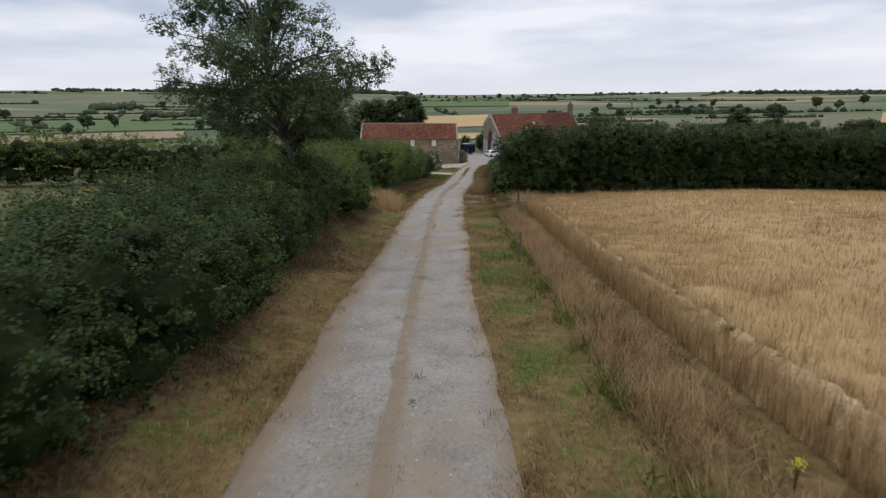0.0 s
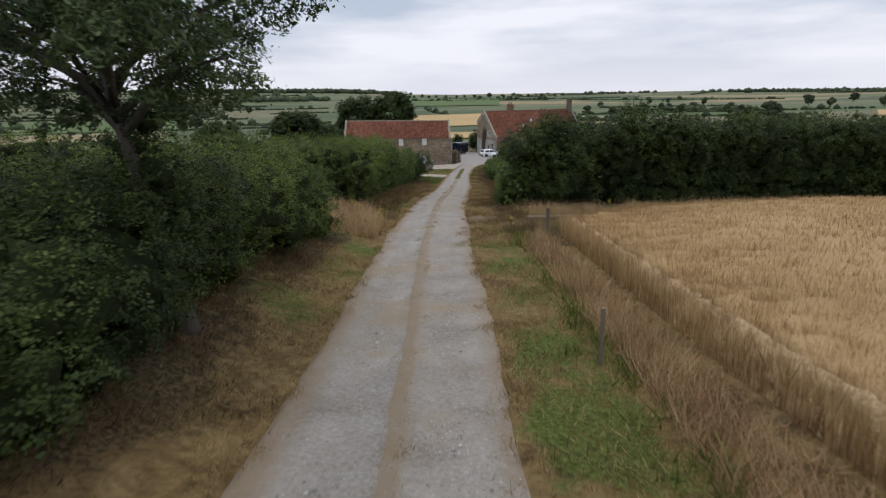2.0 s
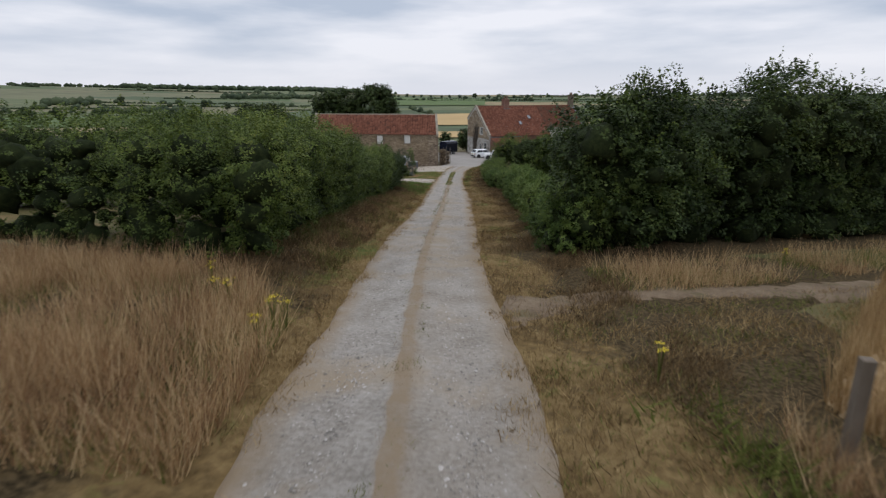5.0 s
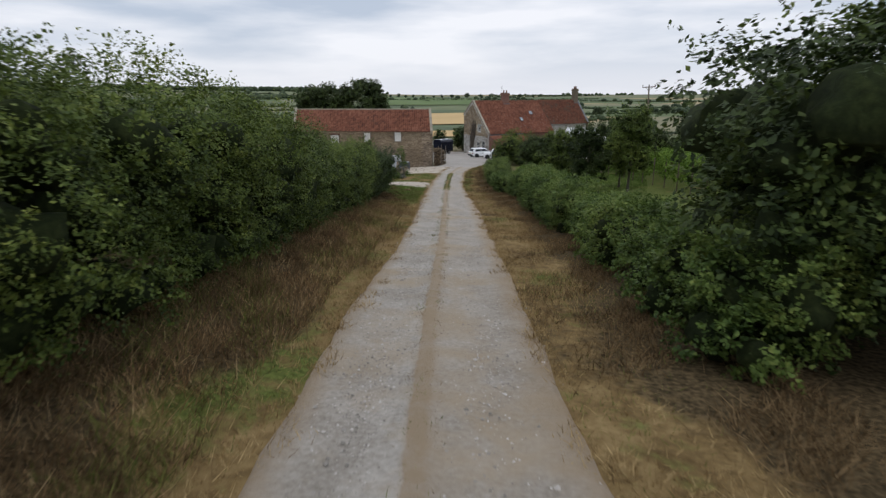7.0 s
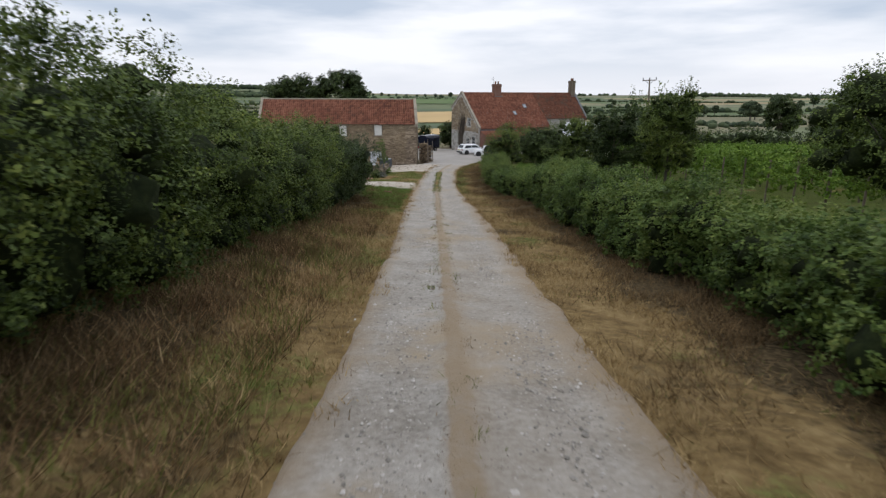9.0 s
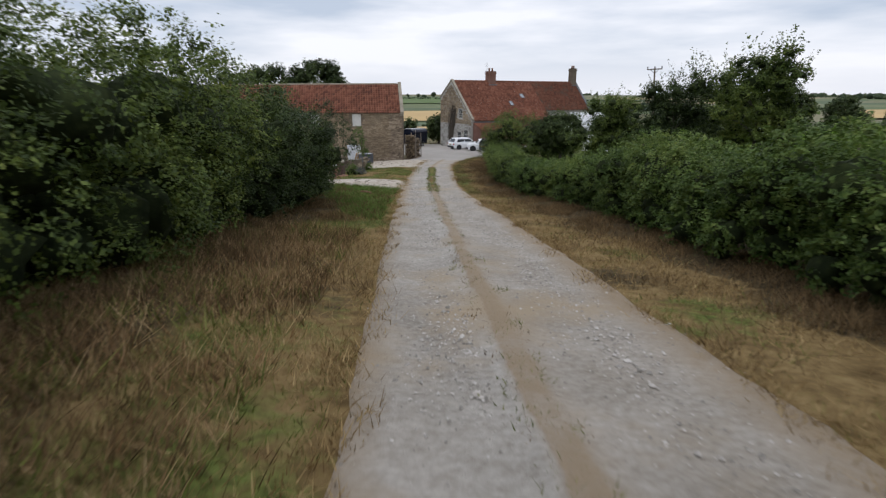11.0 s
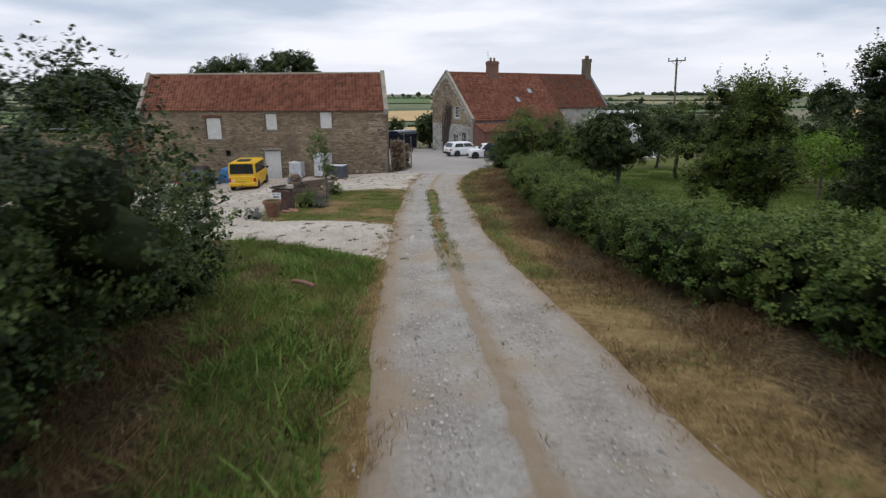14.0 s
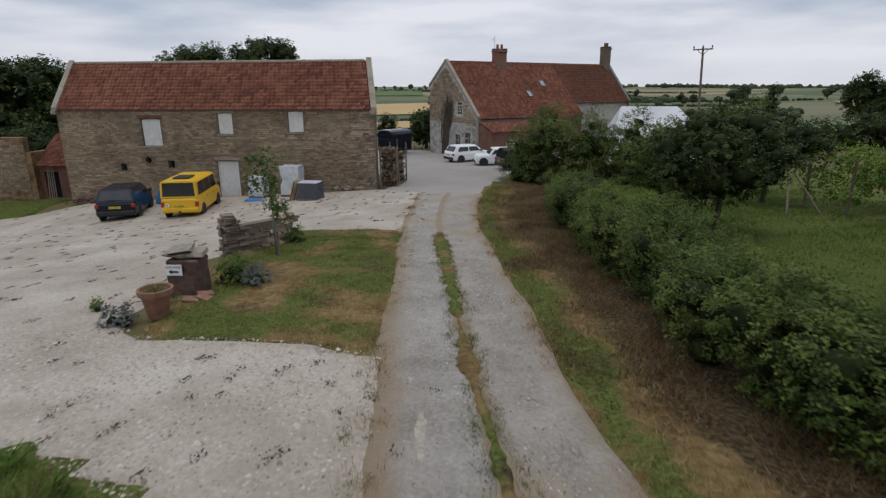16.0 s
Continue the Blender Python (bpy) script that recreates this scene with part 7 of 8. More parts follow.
def gate_pier():
    x, y = 0.45, -21.05
    z = float(land(x, y))
    ob = thing("gate_pier", "squat dark stone gate pier with flat cap stones", "pier", pose(x, y, z - 0.03, 0, 0, 4))
    bm = boxed(-0.37, 0.37, -0.28, 0.28, 0, 0.92, 0.03)
    bmesh.ops.subdivide_edges(bm, edges=bm.edges[:], cuts=3, use_grid_fill=True)
    for v in bm.verts:
        v.co += Vector(noise.noise_vector(v.co * 3.0)) * 0.03
    part("shaft", bm, M["rust"], ob)
    kinds = [stone_mesh("cap_stone", 980 + k, M["coping"]) for k in range(2)]
    for i, (px, pz, s) in enumerate(((-0.2, 0.98, 0.5), (0.2, 1.0, 0.55), (0.0, 1.08, 0.5))):
        o = new("cap_stone", kinds[i % 2])
        o.parent = ob
        o.matrix_local = pose(px, -0.33, pz, 3, 5 - 6 * i, 8 * i) @ Matrix.Diagonal((s, 0.62, 0.1, 1))
    sg = thing("sign", "small white car park sign with black arrow", "sign", pose(x - 0.13, y - 0.335, z + 0.55, 0, 0, 4))
    part("board", boxed(-0.19, 0.19, -0.012, 0.0, 0, 0.26, 0.003), M["signwhite"], sg)
    cu = bpy.data.curves.new("lettering", "FONT")
    cu.body, cu.size, cu.align_x, cu.extrude = "CAR PARK", 0.075, "CENTER", 0.001
    t = new("lettering", cu)
    t.data.materials.append(M["ink"])
    t.parent = sg
    t.matrix_local = pose(0, -0.0145, 0.175, 90)
    bm = bmesh.new()
    prism(bm, [(-0.12, 0.09), (-0.05, 0.15), (-0.05, 0.112), (0.11, 0.112), (0.11, 0.068), (-0.05, 0.068), (-0.05, 0.03)], -0.0165, -0.0125)
    part("arrow", bm, M["ink"], sg)


gate_pier()
for i, (px, py, a) in enumerate(((0.85, -21.75, 20), (1.1, -21.6, -15), (0.95, -21.3, 40))):
    ob = thing("brick_slab", "broken red clay slab at the pier foot", "brick", pose(px, py, float(land(px, py)) + 0.04, 6, 10, a), group="broken slabs")
    part("slab", boxed(-0.17, 0.17, -0.11, 0.11, 0, 0.06, 0.01), M["clay"], ob)


def pot(x, y):
    ob = thing("flower_pot", "large weathered terracotta flower pot", "plant pot", pose(x, y, float(land(x, y)) + 0.02) @ Matrix.Scale(1.15, 4))
    bm = bmesh.new()
    prof_pts = [(0.17, 0), (0.25, 0.42), (0.29, 0.43), (0.3, 0.53), (0.26, 0.53), (0.24, 0.45)]
    n = 28
    rings = [[bm.verts.new((r * math.cos(t), r * math.sin(t), z)) for r, z in prof_pts] for t in np.linspace(0, 2 * math.pi, n, endpoint=False)]
    for i in range(n):
        for k in range(5):
            bm.faces.new((rings[i][k], rings[(i + 1) % n][k], rings[(i + 1) % n][k + 1], rings[i][k + 1]))
    bm.faces.new([r[0] for r in rings][::-1])
    part("pot", bm, M["clay"], ob)
    part("soil", tube(bmesh.new(), [(0, 0, 0.4), (0, 0, 0.47)], [0.23, 0.24], 20), M["dirt"], ob)
    rg = np.random.default_rng(5)
    P = np.stack([rg.normal(0, 0.1, 220), rg.normal(0, 0.1, 220), np.full(220, 0.46)], 1)
    v, f = blades(P, rg.uniform(0.06, 0.2, 220), 0.004, 0.5, rg)
    tagged(under(new("plant", mesh_from("plant", v, f, M["green"])), ob), kind="stuff")


pot(0.72, -22.7)
bush("shrub", "bright green shrub behind the gate pier", 1.2, -20.2, 0.6, 0.95, M["leaf_light"], 22, 0.042, 91, 12, (0.2, 0.35), 25, 0.2, "shrub", reach=0.12)
bush("shrub", "grey-green lavender clump by the lawn", 1.75, -20.4, 0.5, 0.55, M["bloom"], 24, 0.04, 92, 9, (0.16, 0.28), 30, 0.2, "shrub", reach=0.1)
bush("shrub", "low sage-green herb clump on the gravel", 0.1, -23.2, 0.5, 0.4, M["bloom"], 24, 0.04, 93, 8, (0.14, 0.22), 20, 0.15, "shrub", reach=0.1)
bush("shrub", "small weedy plant on the gravel", -0.9, -22.4, 0.2, 0.28, M["leaf_light"], 26, 0.04, 94, 4, (0.1, 0.16), 10, 0.12, "shrub", reach=0.08)
bush("shrub", "green plants at the foot of the stone wall", 0.9, -15.3, 0.45, 0.6, M["leaf_light"], 22, 0.045, 95, 8, (0.18, 0.3), 16, 0.2, "shrub", reach=0.12)
sp = tree("sapling", "young staked sapling with light green leaves", (0.98, -17.3), 2.9, 0.62, M["leaf_light"], 96, 0.03, 0.38, 14, 0.062, 8, 0.26, 0.0, per_limb=3, category="sapling", leaves=14, reach=0.16)
part("stake", boxed(0.05, 0.1, -0.03, 0.03, 0, 0.75), M["wood"], sp, "pale wooden stake")
part("guard", tube(bmesh.new(), [(0, 0, 0.7), (0, 0, 1.1)], [0.06, 0.055], 8), M["slate"], sp)

# ---- ruined outbuilding beyond the barn ----


def outbuilding():
    rg = np.random.default_rng(83)
    ob = thing("ruined_outbuilding", "low tumbledown stone outbuilding with red tiled lean-to", "outbuilding", pose(-22.2, 2.6, float(land(-24, 2.6)), 0, 0, 6))
    part("wall", boxed(-15, -2.9, 0, 0.5, -0.5, 4.2), M["ochre"], ob)
    lay_stones(ob, coursed(-15, -2.9, -0.4, 4.8, [], rg, (0.1, 0.2), (0.2, 0.5), sky=lambda u: 4.35 + 0.2 * math.sin(u * 2) - 0.5 * max(0.0, u + 4.2)), Matrix(), M["ochre"], 0.05, rg, 300)
    part("end_wall", boxed(-2.9, -2.5, 0, 4, -0.5, 3.2), M["ochre"], ob)
    part("back_wall", boxed(-2.5, 1.4, 3.0, 3.4, -0.5, 4.0), M["brick"], ob)
    part("front_wall", wall_mesh(-2.5, 1.4, -0.5, 2.2, 0.3, [(-2.2, -1.2, -0.5, 1.8)], pose(0, 0.5, 0)), M["brick"], ob)
    part("backing", boxed(-2.4, -1.0, 1.0, 1.05, -0.5, 1.9), M["dark"], ob)
    pantiles(ob, -2.6, 1.6, (0.2, 2.2), (3.2, 4.2), Matrix(), M["pantile"], "roof", seed=9)
    part("wall_plate", boxed(-15, -5.5, 0.1, 0.4, 4.5, 4.62), M["slate"], ob)
    for i in range(4):
        part("pole", tube(bmesh.new(), [(-1.4 + i * 0.16, -0.5, 0), (-1.8 + i * 0.12, 0.35, 2.2)], [0.035, 0.03], 6), M["wood"], ob)


outbuilding()
patch("grass_patch", [(-20.6, -3.2), (-21.5, 2.0), (-36, 2.0), (-40, -8), (-30.2, -6.2)], M["verge"], 0.04, 0.6, 0.1, label="green grass beside the gravel", category="grass", bumpy=0.01, cover=orchard_turf)
sward("grass", "short green grass by the outbuilding", [[(-20.6, -3.0), (-21.5, 2.0), (-36, 2.0), (-40, -8), (-30.2, -6.0)]], 160, (0.06, 0.2), 0.008, M["green"], 76, 0.5)

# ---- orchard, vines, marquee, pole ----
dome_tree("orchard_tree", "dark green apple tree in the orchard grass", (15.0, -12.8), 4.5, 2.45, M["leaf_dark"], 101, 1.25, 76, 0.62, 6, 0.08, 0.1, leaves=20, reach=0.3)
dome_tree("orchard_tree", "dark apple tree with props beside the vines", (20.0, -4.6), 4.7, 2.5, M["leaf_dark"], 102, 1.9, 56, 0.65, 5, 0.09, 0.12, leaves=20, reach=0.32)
PEAR = dict(leaves=18, reach=0.26, hang=0.5)
tree("orchard_tree", "bushy dark pear tree with upright shoots", (17.3, -22.3), 4.4, 1.85, M["leaf"], 103, 0.1, 0.14, 11, 0.07, 20, 0.5, 0.45, per_limb=6, shoots=90, shoot_len=0.7, **PEAR)
tree("orchard_tree", "pear tree with tall open crown", (22.6, -29.0), 6.1, 2.1, M["leaf"], 104, 0.12, 0.25, 9, 0.09, 14, 0.55, 0.45, per_limb=6, shoots=110, shoot_len=1.3, **PEAR)
tree("orchard_tree", "tall pear tree behind the hedge", (22.4, -24.0), 5.7, 1.9, M["leaf"], 110, 0.1, 0.25, 9, 0.09, 12, 0.5, 0.45, per_limb=5, shoots=110, shoot_len=1.4, **PEAR)
dome_tree("orchard_tree", "broad old apple tree in brown grass", (28.0, -43.4), 6.7, 3.9, M["leaf"], 105, 1.2, 84, 0.85, 4, 0.095, 0.15, leaves=20, reach=0.4)
tree("orchard_tree", "tall dark pear tree with long upright shoots", (19.5, -27.0), 5.1, 1.75, M["leaf_dark"], 106, 0.1, 0.14, 11, 0.07, 20, 0.5, 0.45, per_limb=6, shoots=100, shoot_len=1.2, **PEAR)
tree("orchard_tree", "bushy damson tree behind the hedge", (14.3, -8.0), 3.7, 1.7, M["leaf"], 107, 0.09, 0.2, 6, 0.085, 10, 0.6, 0.3, per_limb=5)
tree("orchard_tree", "dark plum tree at the orchard end", (21.0, 4.5), 4.6, 2.3, M["leaf"], 108, 0.12, 0.25, 3.5, 0.11, 11, 0.7, 0.3, per_limb=5, reach=0.4)
for dx, dy in ((-0.7, -2.0), (0.9, -1.6)):
    ob = thing("tree_prop", "pale wooden prop leaning on an apple tree", "prop", pose(20.2, -6.2, float(land(20.2, -6.2))))
    part("pole", tube(bmesh.new(), [(dx, dy, 0.0), (dx * 0.15, dy * 0.15, 1.7)], [0.05, 0.045], 7), M["wood"], ob)


def vine_row(x0, y0, x1, y1, seed, density, leaf):
    rg = np.random.default_rng(seed)
    L = math.hypot(x1 - x0, y1 - y0)
    n = int(L / 0.55)
    C, R = [], []
    for i in range(n):
        t = i / n
        x, y = x0 + (x1 - x0) * t + rg.normal(0, 0.1), y0 + (y1 - y0) * t
        for z in (1.25, 1.8, 2.35):
            C.append((x + rg.normal(0, 0.1), y, float(land(x, y)) + z + rg.normal(0, 0.15)))
            R.append(rg.uniform(0.32, 0.52))
    R = np.array(R)
    ob = hedge("vine_row", "row of bright green vines on posts", np.array(C), np.stack([R, R, R * 1.1], 1), M["vine"], density, leaf, seed, 30, 0.5, "vines", 0, leaves=14, reach=0.34)
    ob["group"] = "vine rows"
    o = Vector(ob.location)
    for i in range(int(L / 6) + 1):
        t = min(1, i * 6 / L)
        x, y = x0 + (x1 - x0) * t, y0 + (y1 - y0) * t
        z = float(land(x, y))
        bm = boxed(x - 0.045 - o.x, x + 0.045 - o.x, y - 0.045 - o.y, y + 0.045 - o.y, z - o.z, z + 2.5 - o.z)
        part("post", bm, M["wood"], ob)


for k in range(15):
    x0, y0 = 21.2 + 0.27 * 2.3 * k, -6.0 - 0.96 * 2.3 * k
    vine_row(x0, y0, x0 + 42, y0 + 12, 200 + k, 6.5 if k < 7 else 2.2, 0.11 if k < 7 else 0.19)


def marquee():
    z = float(land(21, 21))
    ob = thing("marquee", "white marquee tent with pitched roof beside the farmhouse", "tent", pose(20.6, 20.5, z, 0, 0, -4))
    L, W, e, r = 3.6, 3.2, 2.7, 4.7
    bm = bmesh.new()
    v = [bm.verts.new(p) for p in ((-L, -W, e), (L, -W, e), (L, W, e), (-L, W, e), (-L + 0.8, 0, r), (L - 1.6, 0, r))]
    for f in ((0, 1, 5, 4), (2, 3, 4, 5), (1, 2, 5), (3, 0, 4)):
        bm.faces.new([v[i] for i in f])
    bmesh.ops.solidify(bm, geom=bm.faces[:], thickness=0.03)
    part("roof", bm, M["canvas"], ob)
    for q in ((-L, L, -W, -W + 0.03), (-L, L, W - 0.03, W), (-L, -L + 0.03, -W, W), (L - 0.03, L, -W, W)):
        part("wall", boxed(*q, 0, e - 0.03), M["canvas"], ob)
    for x in (-L, L):
        for y in (-W, W):
            part("pole", tube(bmesh.new(), [(x, y, 0), (x, y, e)], [0.04, 0.04], 6), M["slate"], ob)


marquee()


def power_pole(x, y, top):
    z = float(land(x, y))
    ob = thing("power_pole", "wooden power pole with cross arm and insulators", "utility pole", pose(x, y, z, 0, -2.5, 0))
    h = top - z
    part("pole", tube(bmesh.new(), [(0, 0, -0.3), (0, 0, h)], [0.2, 0.14], 9), M["wood"], ob)
    part("cross_arm", boxed(-1.3, 1.3, -0.08, 0.08, h - 0.35, h - 0.18), M["wood"], ob)
    for s in (-1, 1):
        part("brace", tube(bmesh.new(), [(s * 0.75, 0, h - 0.3), (0, 0, h - 1.0)], [0.04, 0.04], 5), M["slate"], ob)
    for q in (-1.2, 0, 1.2):
        part("insulator", tube(bmesh.new(), [(q, 0, h - 0.18), (q, 0, h + 0.1), (q, 0, h + 0.25)], [0.05, 0.11, 0.05], 8), M["slate"], ob)


power_pole(34.4, 51.6, 10.9)
ob = thing("fence_post", "weathered wooden post in the dry grass", "post", pose(22.8, -77.8, float(land(22.8, -77.8))))
part("post", boxed(-0.06, 0.06, -0.06, 0.06, -0.1, 1.15, 0.012), M["wood"], ob)
ob = thing("fence_post", "weathered post in the tall grass beside the wheat", "post", pose(24.46, -89.0, float(land(24.46, -89.0))))
part("post", boxed(-0.035, 0.035, -0.035, 0.035, -0.1, 1.0, 0.008), M["wood"], ob)


def ragwort(x, y, h, seed):
    rg = np.random.default_rng(seed)
    ob = thing("ragwort", "yellow-flowering ragwort plant among dry grass", "wildflower", pose(x, y, float(land(x, y))), group="ragwort")
    bm = bmesh.new()
    P = []
    for i in range(6):
        a, r = rg.uniform(0, 6.28), rg.uniform(0.02, 0.11)
        tip = (r * math.cos(a), r * math.sin(a), h * rg.uniform(0.85, 1.05))
        tube(bm, [(0, 0, 0), (tip[0] * 0.4, tip[1] * 0.4, tip[2] * 0.6), tip], [0.008, 0.006, 0.004], 4)
        P.append(np.array(tip) + rg.normal(0, 0.025, (10, 3)) * np.array([1, 1, 0.4]))
    tagged(part("stem", bm, M["green"], ob), kind="stuff")
    P = np.concatenate(P)
    v, f = leaf_cards(P, np.tile([0, 0, 1.0], (len(P), 1)), 0.022, rg, aspect=0.9)
    tagged(under(new("flower_head", mesh_from("flower_head", v, f, M["yellow"])), ob), kind="stuff")


for k, (px, py, h) in enumerate(((14.05, -75.0, 0.6), (14.64, -75.7, 0.6), (14.75, -75.55, 0.55), (15.75, -75.95, 0.6), (15.88, -75.8, 0.58), (16.01, -76.8, 0.6), (21.3, -76.4, 0.6), (28.9, -100.2, 0.4), (25.2, -68.7, 0.65))):
    ragwort(px, py, h, 300 + k)

ob = thing("fallen_log", "short weathered reddish log lying in the grass", "log", pose(5.74, -32.54, float(land(5.74, -32.54)) + 0.12, 0, 0, -25))
part("bark", tube(bmesh.new(), [(-0.3, 0, 0.0), (-0.28, 0, 0.0), (0.0, 0.02, 0.02), (0.28, 0, 0.0), (0.3, 0, 0.0)], [0.035, 0.045, 0.04, 0.045, 0.035], 10), M["clay"], ob)

# ---- distance ----


def far_field(name, label, az0, az1, r0, r1, mat, lift=0.5):
    """A field seen from the lane, between two bearings (degrees left of +y) and two distances."""
    A, Rr = np.meshgrid(np.radians(np.linspace(az0, az1, 14)), np.linspace(r0, r1, 20), indexing="ij")
    lay(name, 26 - np.sin(A) * Rr, -106 + np.cos(A) * Rr, mat, lift, label=label, category="field")


far_field("far_field", "ripe golden field beyond the farm", 18.0, 7.5, 395, 640, M["gold"])
far_field("far_field", "small golden field behind the farmyard", 14.5, 9.5, 262, 318, M["gold"])
far_field("far_field", "pale stubble field in the valley", 60, 40, 330, 420, M["stubble"])
far_field("far_field", "bright green crop in the valley", 62, 38, 450, 640, M["crop"])
far_field("far_field", "green pasture on the far slope", 20.0, 9.0, 900, 1500, M["crop"], 1.0)
far_field("far_field", "pale ripe field to the side", -22, -36, 380, 520, M["gold"], 0.8)
far_field("far_field", "golden hilltop field", 56, 50, 1900, 2150, M["gold"], 1.5)


def far_lumps(P, R, rg, squash=0.8):
    v0, f0 = ball(1)
    n, k = len(P), len(v0)
    v = P[:, None] + v0[None] * R[:, None, None] * rg.uniform(0.7, 1.2, (n, k, 1)) * np.array([1, 1, squash])
    f = f0[None] + (np.arange(n) * k)[:, None, None]
    return v.reshape(-1, 3), f.reshape(-1, 3)


def hedgerows():
    rg = np.random.default_rng(91)
    P, R = [], []
    for i in range(60):
        r = 230 * (2300 / 230) ** rg.uniform(0, 1)
        az = math.radians(rg.uniform(-34, 66))
        x, y = 20 - math.sin(az) * r, -80 + math.cos(az) * r
        a = az + (math.pi / 2 if rg.uniform() < 0.62 else 0) + rg.normal(0, 0.14)
        L = rg.uniform(0.12, 0.34) * r
        size = 1.0 + r * 0.0009
        bend = rg.normal(0, 0.25)
        for s in np.arange(-L / 2, L / 2, size * 1.25):
            if rg.uniform() < 0.08:
                continue
            q = a + bend * s / L
            px, py = x - math.sin(q) * s, y + math.cos(q) * s
            if math.hypot(px - 8, py + 40) < 190:
                continue
            rad = size * rg.uniform(0.7, 1.2) * (2.6 if rg.uniform() < 0.05 else 1)
            P.append((px, py, float(land(px, py)) + rad * 0.45))
            R.append(rad)
    # woods on the left hill and along the skyline
    for az0, az1, r, depth, n, s in ((50, 40, 2150, 60, 90, 8), (42, 21, 2080, 70, 330, 12), (34, 26, 1250, 40, 90, 8), (44, 36, 700, 25, 60, 5), (6, -3, 420, 14, 40, 2.6), (-3, -14, 560, 18, 60, 3.2), (-10, -20, 330, 10, 50, 2.2), (27, 19, 2050, 80, 150, 9), (-12, -24, 1750, 50, 110, 8), (-26, -36, 1300, 50, 80, 8), (1, -6, 2150, 40, 40, 7), (48, 44, 900, 40, 26, 7)):
        for i in range(n):
            az = math.radians(rg.uniform(az1, az0))
            q = r + rg.normal(0, depth)
            px, py = 20 - math.sin(az) * q, -80 + math.cos(az) * q
            rad = rg.uniform(0.6, 1.1) * s
            P.append((px, py, float(land(px, py)) + rad * 0.5))
            R.append(rad)
    v, f = far_lumps(np.array(P), np.array(R), rg)
    ob = new("far_hedgerows", mesh_from("far_hedgerows", v, f, M["farleaf"]))
    tagged(ob, "distant field hedges and woods", "woods", kind="stuff")


hedgerows()


def far_tree(seed, n=26):
    rg = np.random.default_rng(seed)
    ob = thing("distant_tree", "distant dark round-crowned tree on the skyline", "tree", group="skyline trees")
    part("trunk", tube(bmesh.new(), [(0, 0, -0.5), (0, 0, 2.5), (0.1, 0, 6)], [0.45, 0.35, 0.2], 6), M["bark"], ob)
    C = np.stack([rg.normal(0, 1.7, n), rg.normal(0, 1.7, n), rg.uniform(3.2, 9.0, n)], 1)
    v, f = far_lumps(C, rg.uniform(0.8, 1.8, n), rg, 0.85)
    P, O = leaves_on(C, np.tile(rg.uniform(0.8, 1.8, n)[:, None], (1, 3)), 3.0, 0.9, rg, floor=False)
    v2, f2 = leaf_cards(P, O, 0.8, rg, aspect=0.8)
    under(new("crown", mesh_from("crown", v, f, M["farleaf"])), ob)
    tagged(under(new("foliage", mesh_from("foliage", v2, f2, M["farleaf"])), ob), kind="stuff")
    return ob


def skyline():
    rg = np.random.default_rng(17)
    kinds = [far_tree(700 + k) for k in range(3)]
    spots = [(az, r, s) for az, r, s in [(17.4, 1500, 0.9), (16.6, 1520, 1.1), (15.9, 1480, 0.8), (15.2, 1530, 0.9), (14.2, 1500, 1.0), (13.2, 1490, 0.8), (12.4, 1500, 0.9), (11.4, 1510, 1.2), (10.0, 1500, 1.35), (8.6, 1400, 1.3), (6.2, 1550, 1.0), (4.9, 1560, 1.1), (3.6, 1540, 1.0),
                                               (-5.0, 900, 0.9), (-6.6, 930, 0.8), (-9.6, 820, 0.9), (-14.6, 420, 1.25), (-15.0, 430, 0.9), (-22.5, 620, 1.2), (0.6, 520, 0.9), (-1.6, 480, 0.8), (45.5, 520, 1.1), (47.5, 500, 1.3), (43, 600, 0.9), (51, 560, 1.0), (41.5, 900, 1.2), (53.0, 700, 1.1),
                                               (-2.4, 330, 0.55), (1.8, 300, 0.5), (-7.6, 520, 0.8), (-11.5, 480, 0.9), (-12.4, 500, 0.7), (-17.5, 700, 1.2), (-19.0, 640, 0.9), (-20.6, 900, 1.3), (-25.5, 480, 1.0), (-27.0, 520, 0.8), (38.5, 420, 0.8), (37.4, 440, 1.0), (49.0, 420, 0.9), (35.0, 800, 1.2), (33.0, 760, 1.0)]]
    for i, (az, r, s) in enumerate(spots):
        a = math.radians(az)
        x, y = 26 - math.sin(a) * r, -106 + math.cos(a) * r
        m = pose(x, y, float(land(x, y)), 0, 0, rg.uniform(0, 360)) @ Matrix.Diagonal((s, s, s * rg.uniform(0.85, 1.15), 1))
        if i < 3:
            kinds[i].matrix_world = m
        else:
            c = copy_thing(kinds[i % 3], m)
            c.matrix_basis = m


skyline()

# woods and single trees near the farm
dome_tree("sycamore", "large dark sycamore behind the barn", (-28.5, 52), 17.4, 6.6, M["leaf_dark"], 111, 2.5, 90, 1.7, 1.6, 0.29, 0.4, reach=0.75)
dome_tree("sycamore", "broad dark sycamore behind the barn", (-38.5, 50), 16.2, 6.4, M["leaf_dark"], 112, 2.5, 86, 1.7, 1.6, 0.29, 0.4, reach=0.75)
dome_tree("oak_tree", "massive dark oak beyond the outbuilding", (-42, 22), 11.6, 6.6, M["leaf_dark"], 113, 1.0, 100, 1.7, 1.6, 0.29, 0.4, reach=0.75)
dome_tree("oak_tree", "dark hedgerow oak beside the barn", (-36.5, 27), 8.0, 4.6, M["leaf_dark"], 114, 0.8, 70, 1.3, 1.6, 0.26, 0.3, reach=0.75)
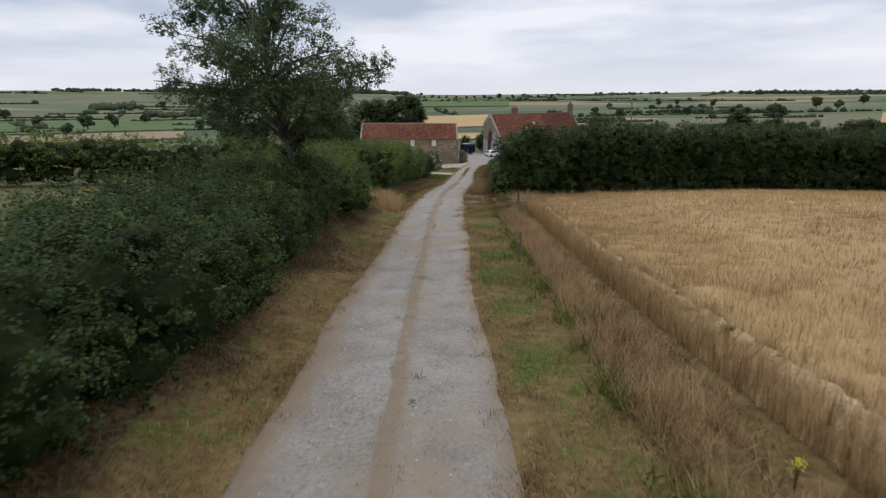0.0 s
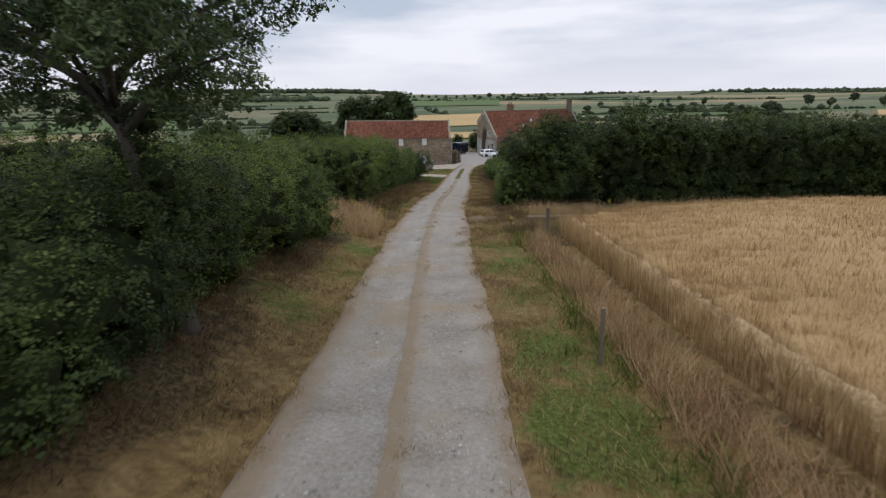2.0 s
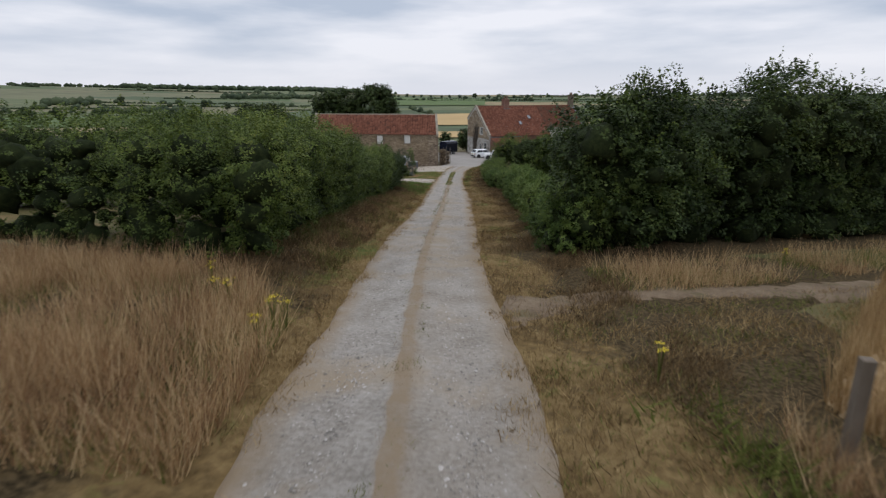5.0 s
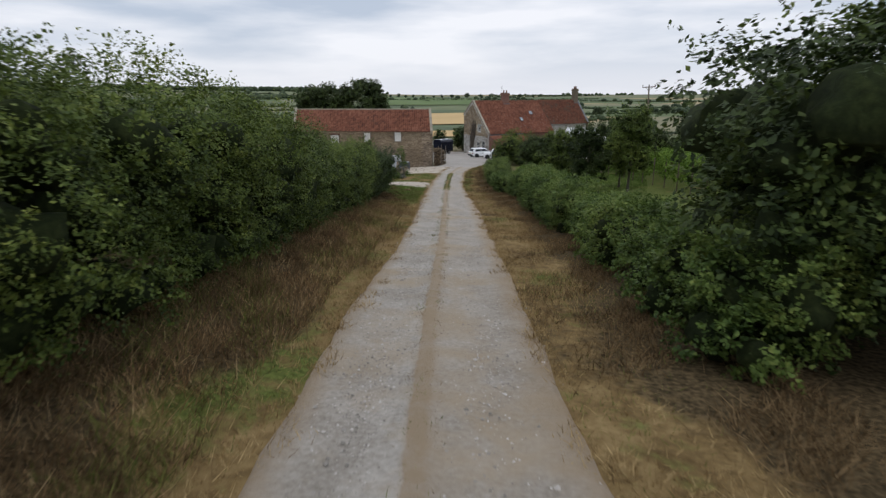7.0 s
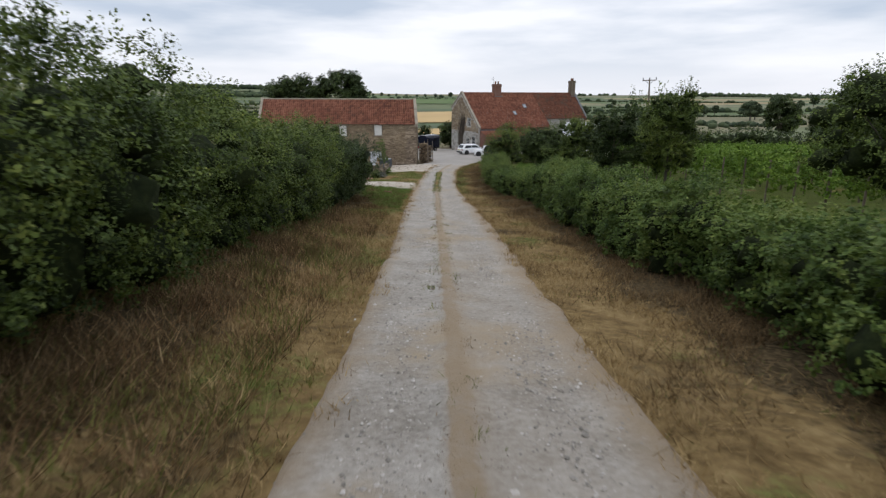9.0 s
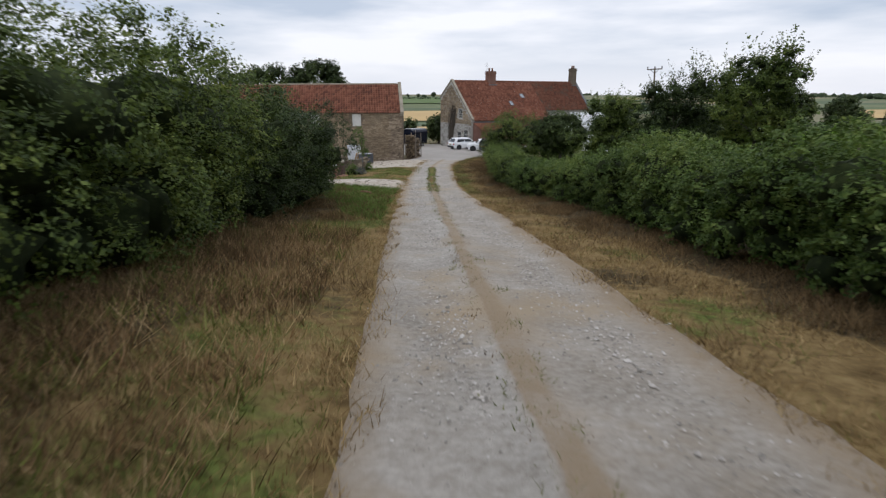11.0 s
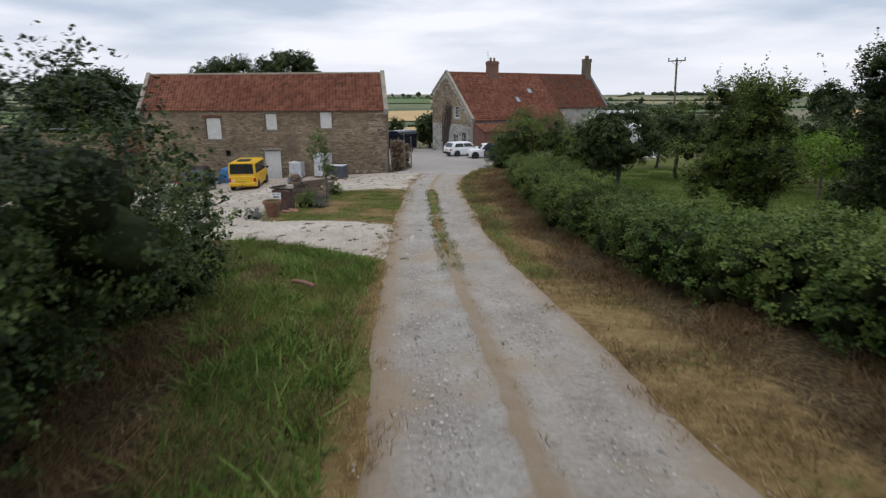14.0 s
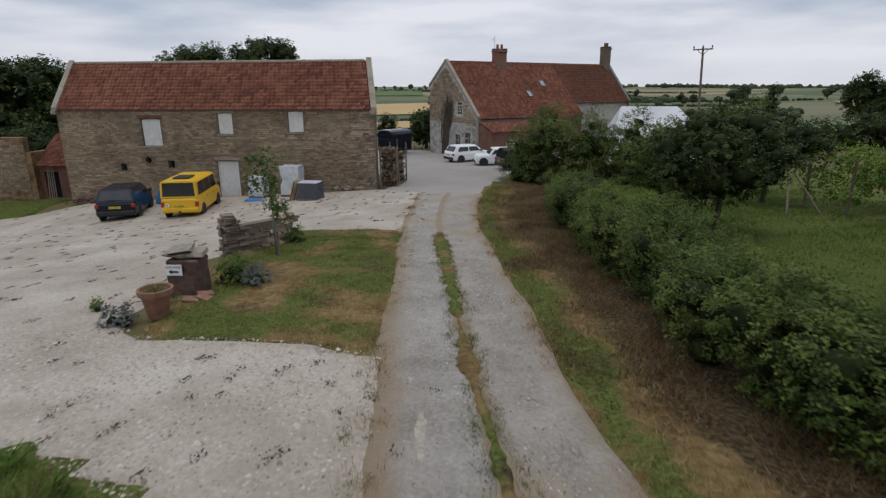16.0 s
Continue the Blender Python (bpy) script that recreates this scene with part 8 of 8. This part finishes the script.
dome_tree("oak_tree", "low dark oak at the meadow edge", (-56, 12), 9.5, 6.0, M["leaf_dark"], 115, 0.8, 80, 1.6, 1.6, 0.29, 0.35, reach=0.75)
dome_tree("elder_tree", "dark elder tree between the farm buildings", (0.2, 33.5), 6.4, 2.7, M["leaf_dark"], 116, 0.5, 50, 0.9, 2.4, 0.18, 0.2, reach=0.5)
dome_tree("elder_tree", "dark elder beside the horse trailer", (-2.4, 37.0), 5.0, 2.6, M["leaf_dark"], 123, 0.4, 44, 0.9, 2.4, 0.18, 0.2, reach=0.5)
dome_tree("conifer", "dark clipped evergreen behind the barn", (-7.4, 38), 4.6, 1.5, M["leaf_dark"], 117, 0.2, 40, 0.7, 2.4, 0.16, 0.15, reach=0.5)
dome_tree("field_tree", "round-headed tree beyond the orchard", (62, 62), 10.5, 3.6, M["leaf_dark"], 118, 2.5, 50, 1.3, 2.4, 0.22, reach=0.5)
dome_tree("field_tree", "dark tree beyond the orchard", (70, 60), 8.6, 4.0, M["leaf_dark"], 119, 1.5, 50, 1.3, 2.4, 0.22, reach=0.5)
dome_tree("field_tree", "spreading dark tree at the orchard edge", (66, 30), 7.6, 5.2, M["leaf_dark"], 120, 0.8, 66, 1.5, 2.4, 0.22, reach=0.5)
dome_tree("field_tree", "dark thicket tree at the orchard edge", (72, 12), 8.4, 5.6, M["leaf_dark"], 121, 0.8, 66, 1.5, 2.4, 0.22, reach=0.5)
dome_tree("evergreen", "slim dark evergreen behind the marquee", (39.5, 42), 7.5, 1.1, M["leaf_dark"], 122, 0.4, 40, 0.7, 2.4, 0.18, 0.15, reach=0.5)
rg = np.random.default_rng(12)
C, R = blobs_along([(24, 30), (34, 34), (46, 34), (62, 26), (75, 8)], [(24, 34), (34, 38), (46, 38), (66, 30), (79, 10)], prof(3.0, 3.4, 3.2, 4.2, 4.5), rg, 1.6, (1.0, 1.6), ragged=0.7)
hedge("hedge", "dark boundary hedge beyond the orchard", C, R, M["leaf_dark"], 1.2, 0.2, 26, 120, 0.8, leaves=16, reach=0.7)
C, R = blobs_along([(-24, 12), (-34, 8), (-48, 2), (-60, -8)], [(-24, 16), (-34, 12), (-48, 6), (-60, -4)], prof(4.2, 4.4, 4.0, 4.0), rg, 1.6, (1.0, 1.6), ragged=0.7)
hedge("hedge", "dark hedge behind the outbuilding", C, R, M["leaf_dark"], 1.2, 0.2, 27, 120, 0.8, leaves=16, reach=0.7)
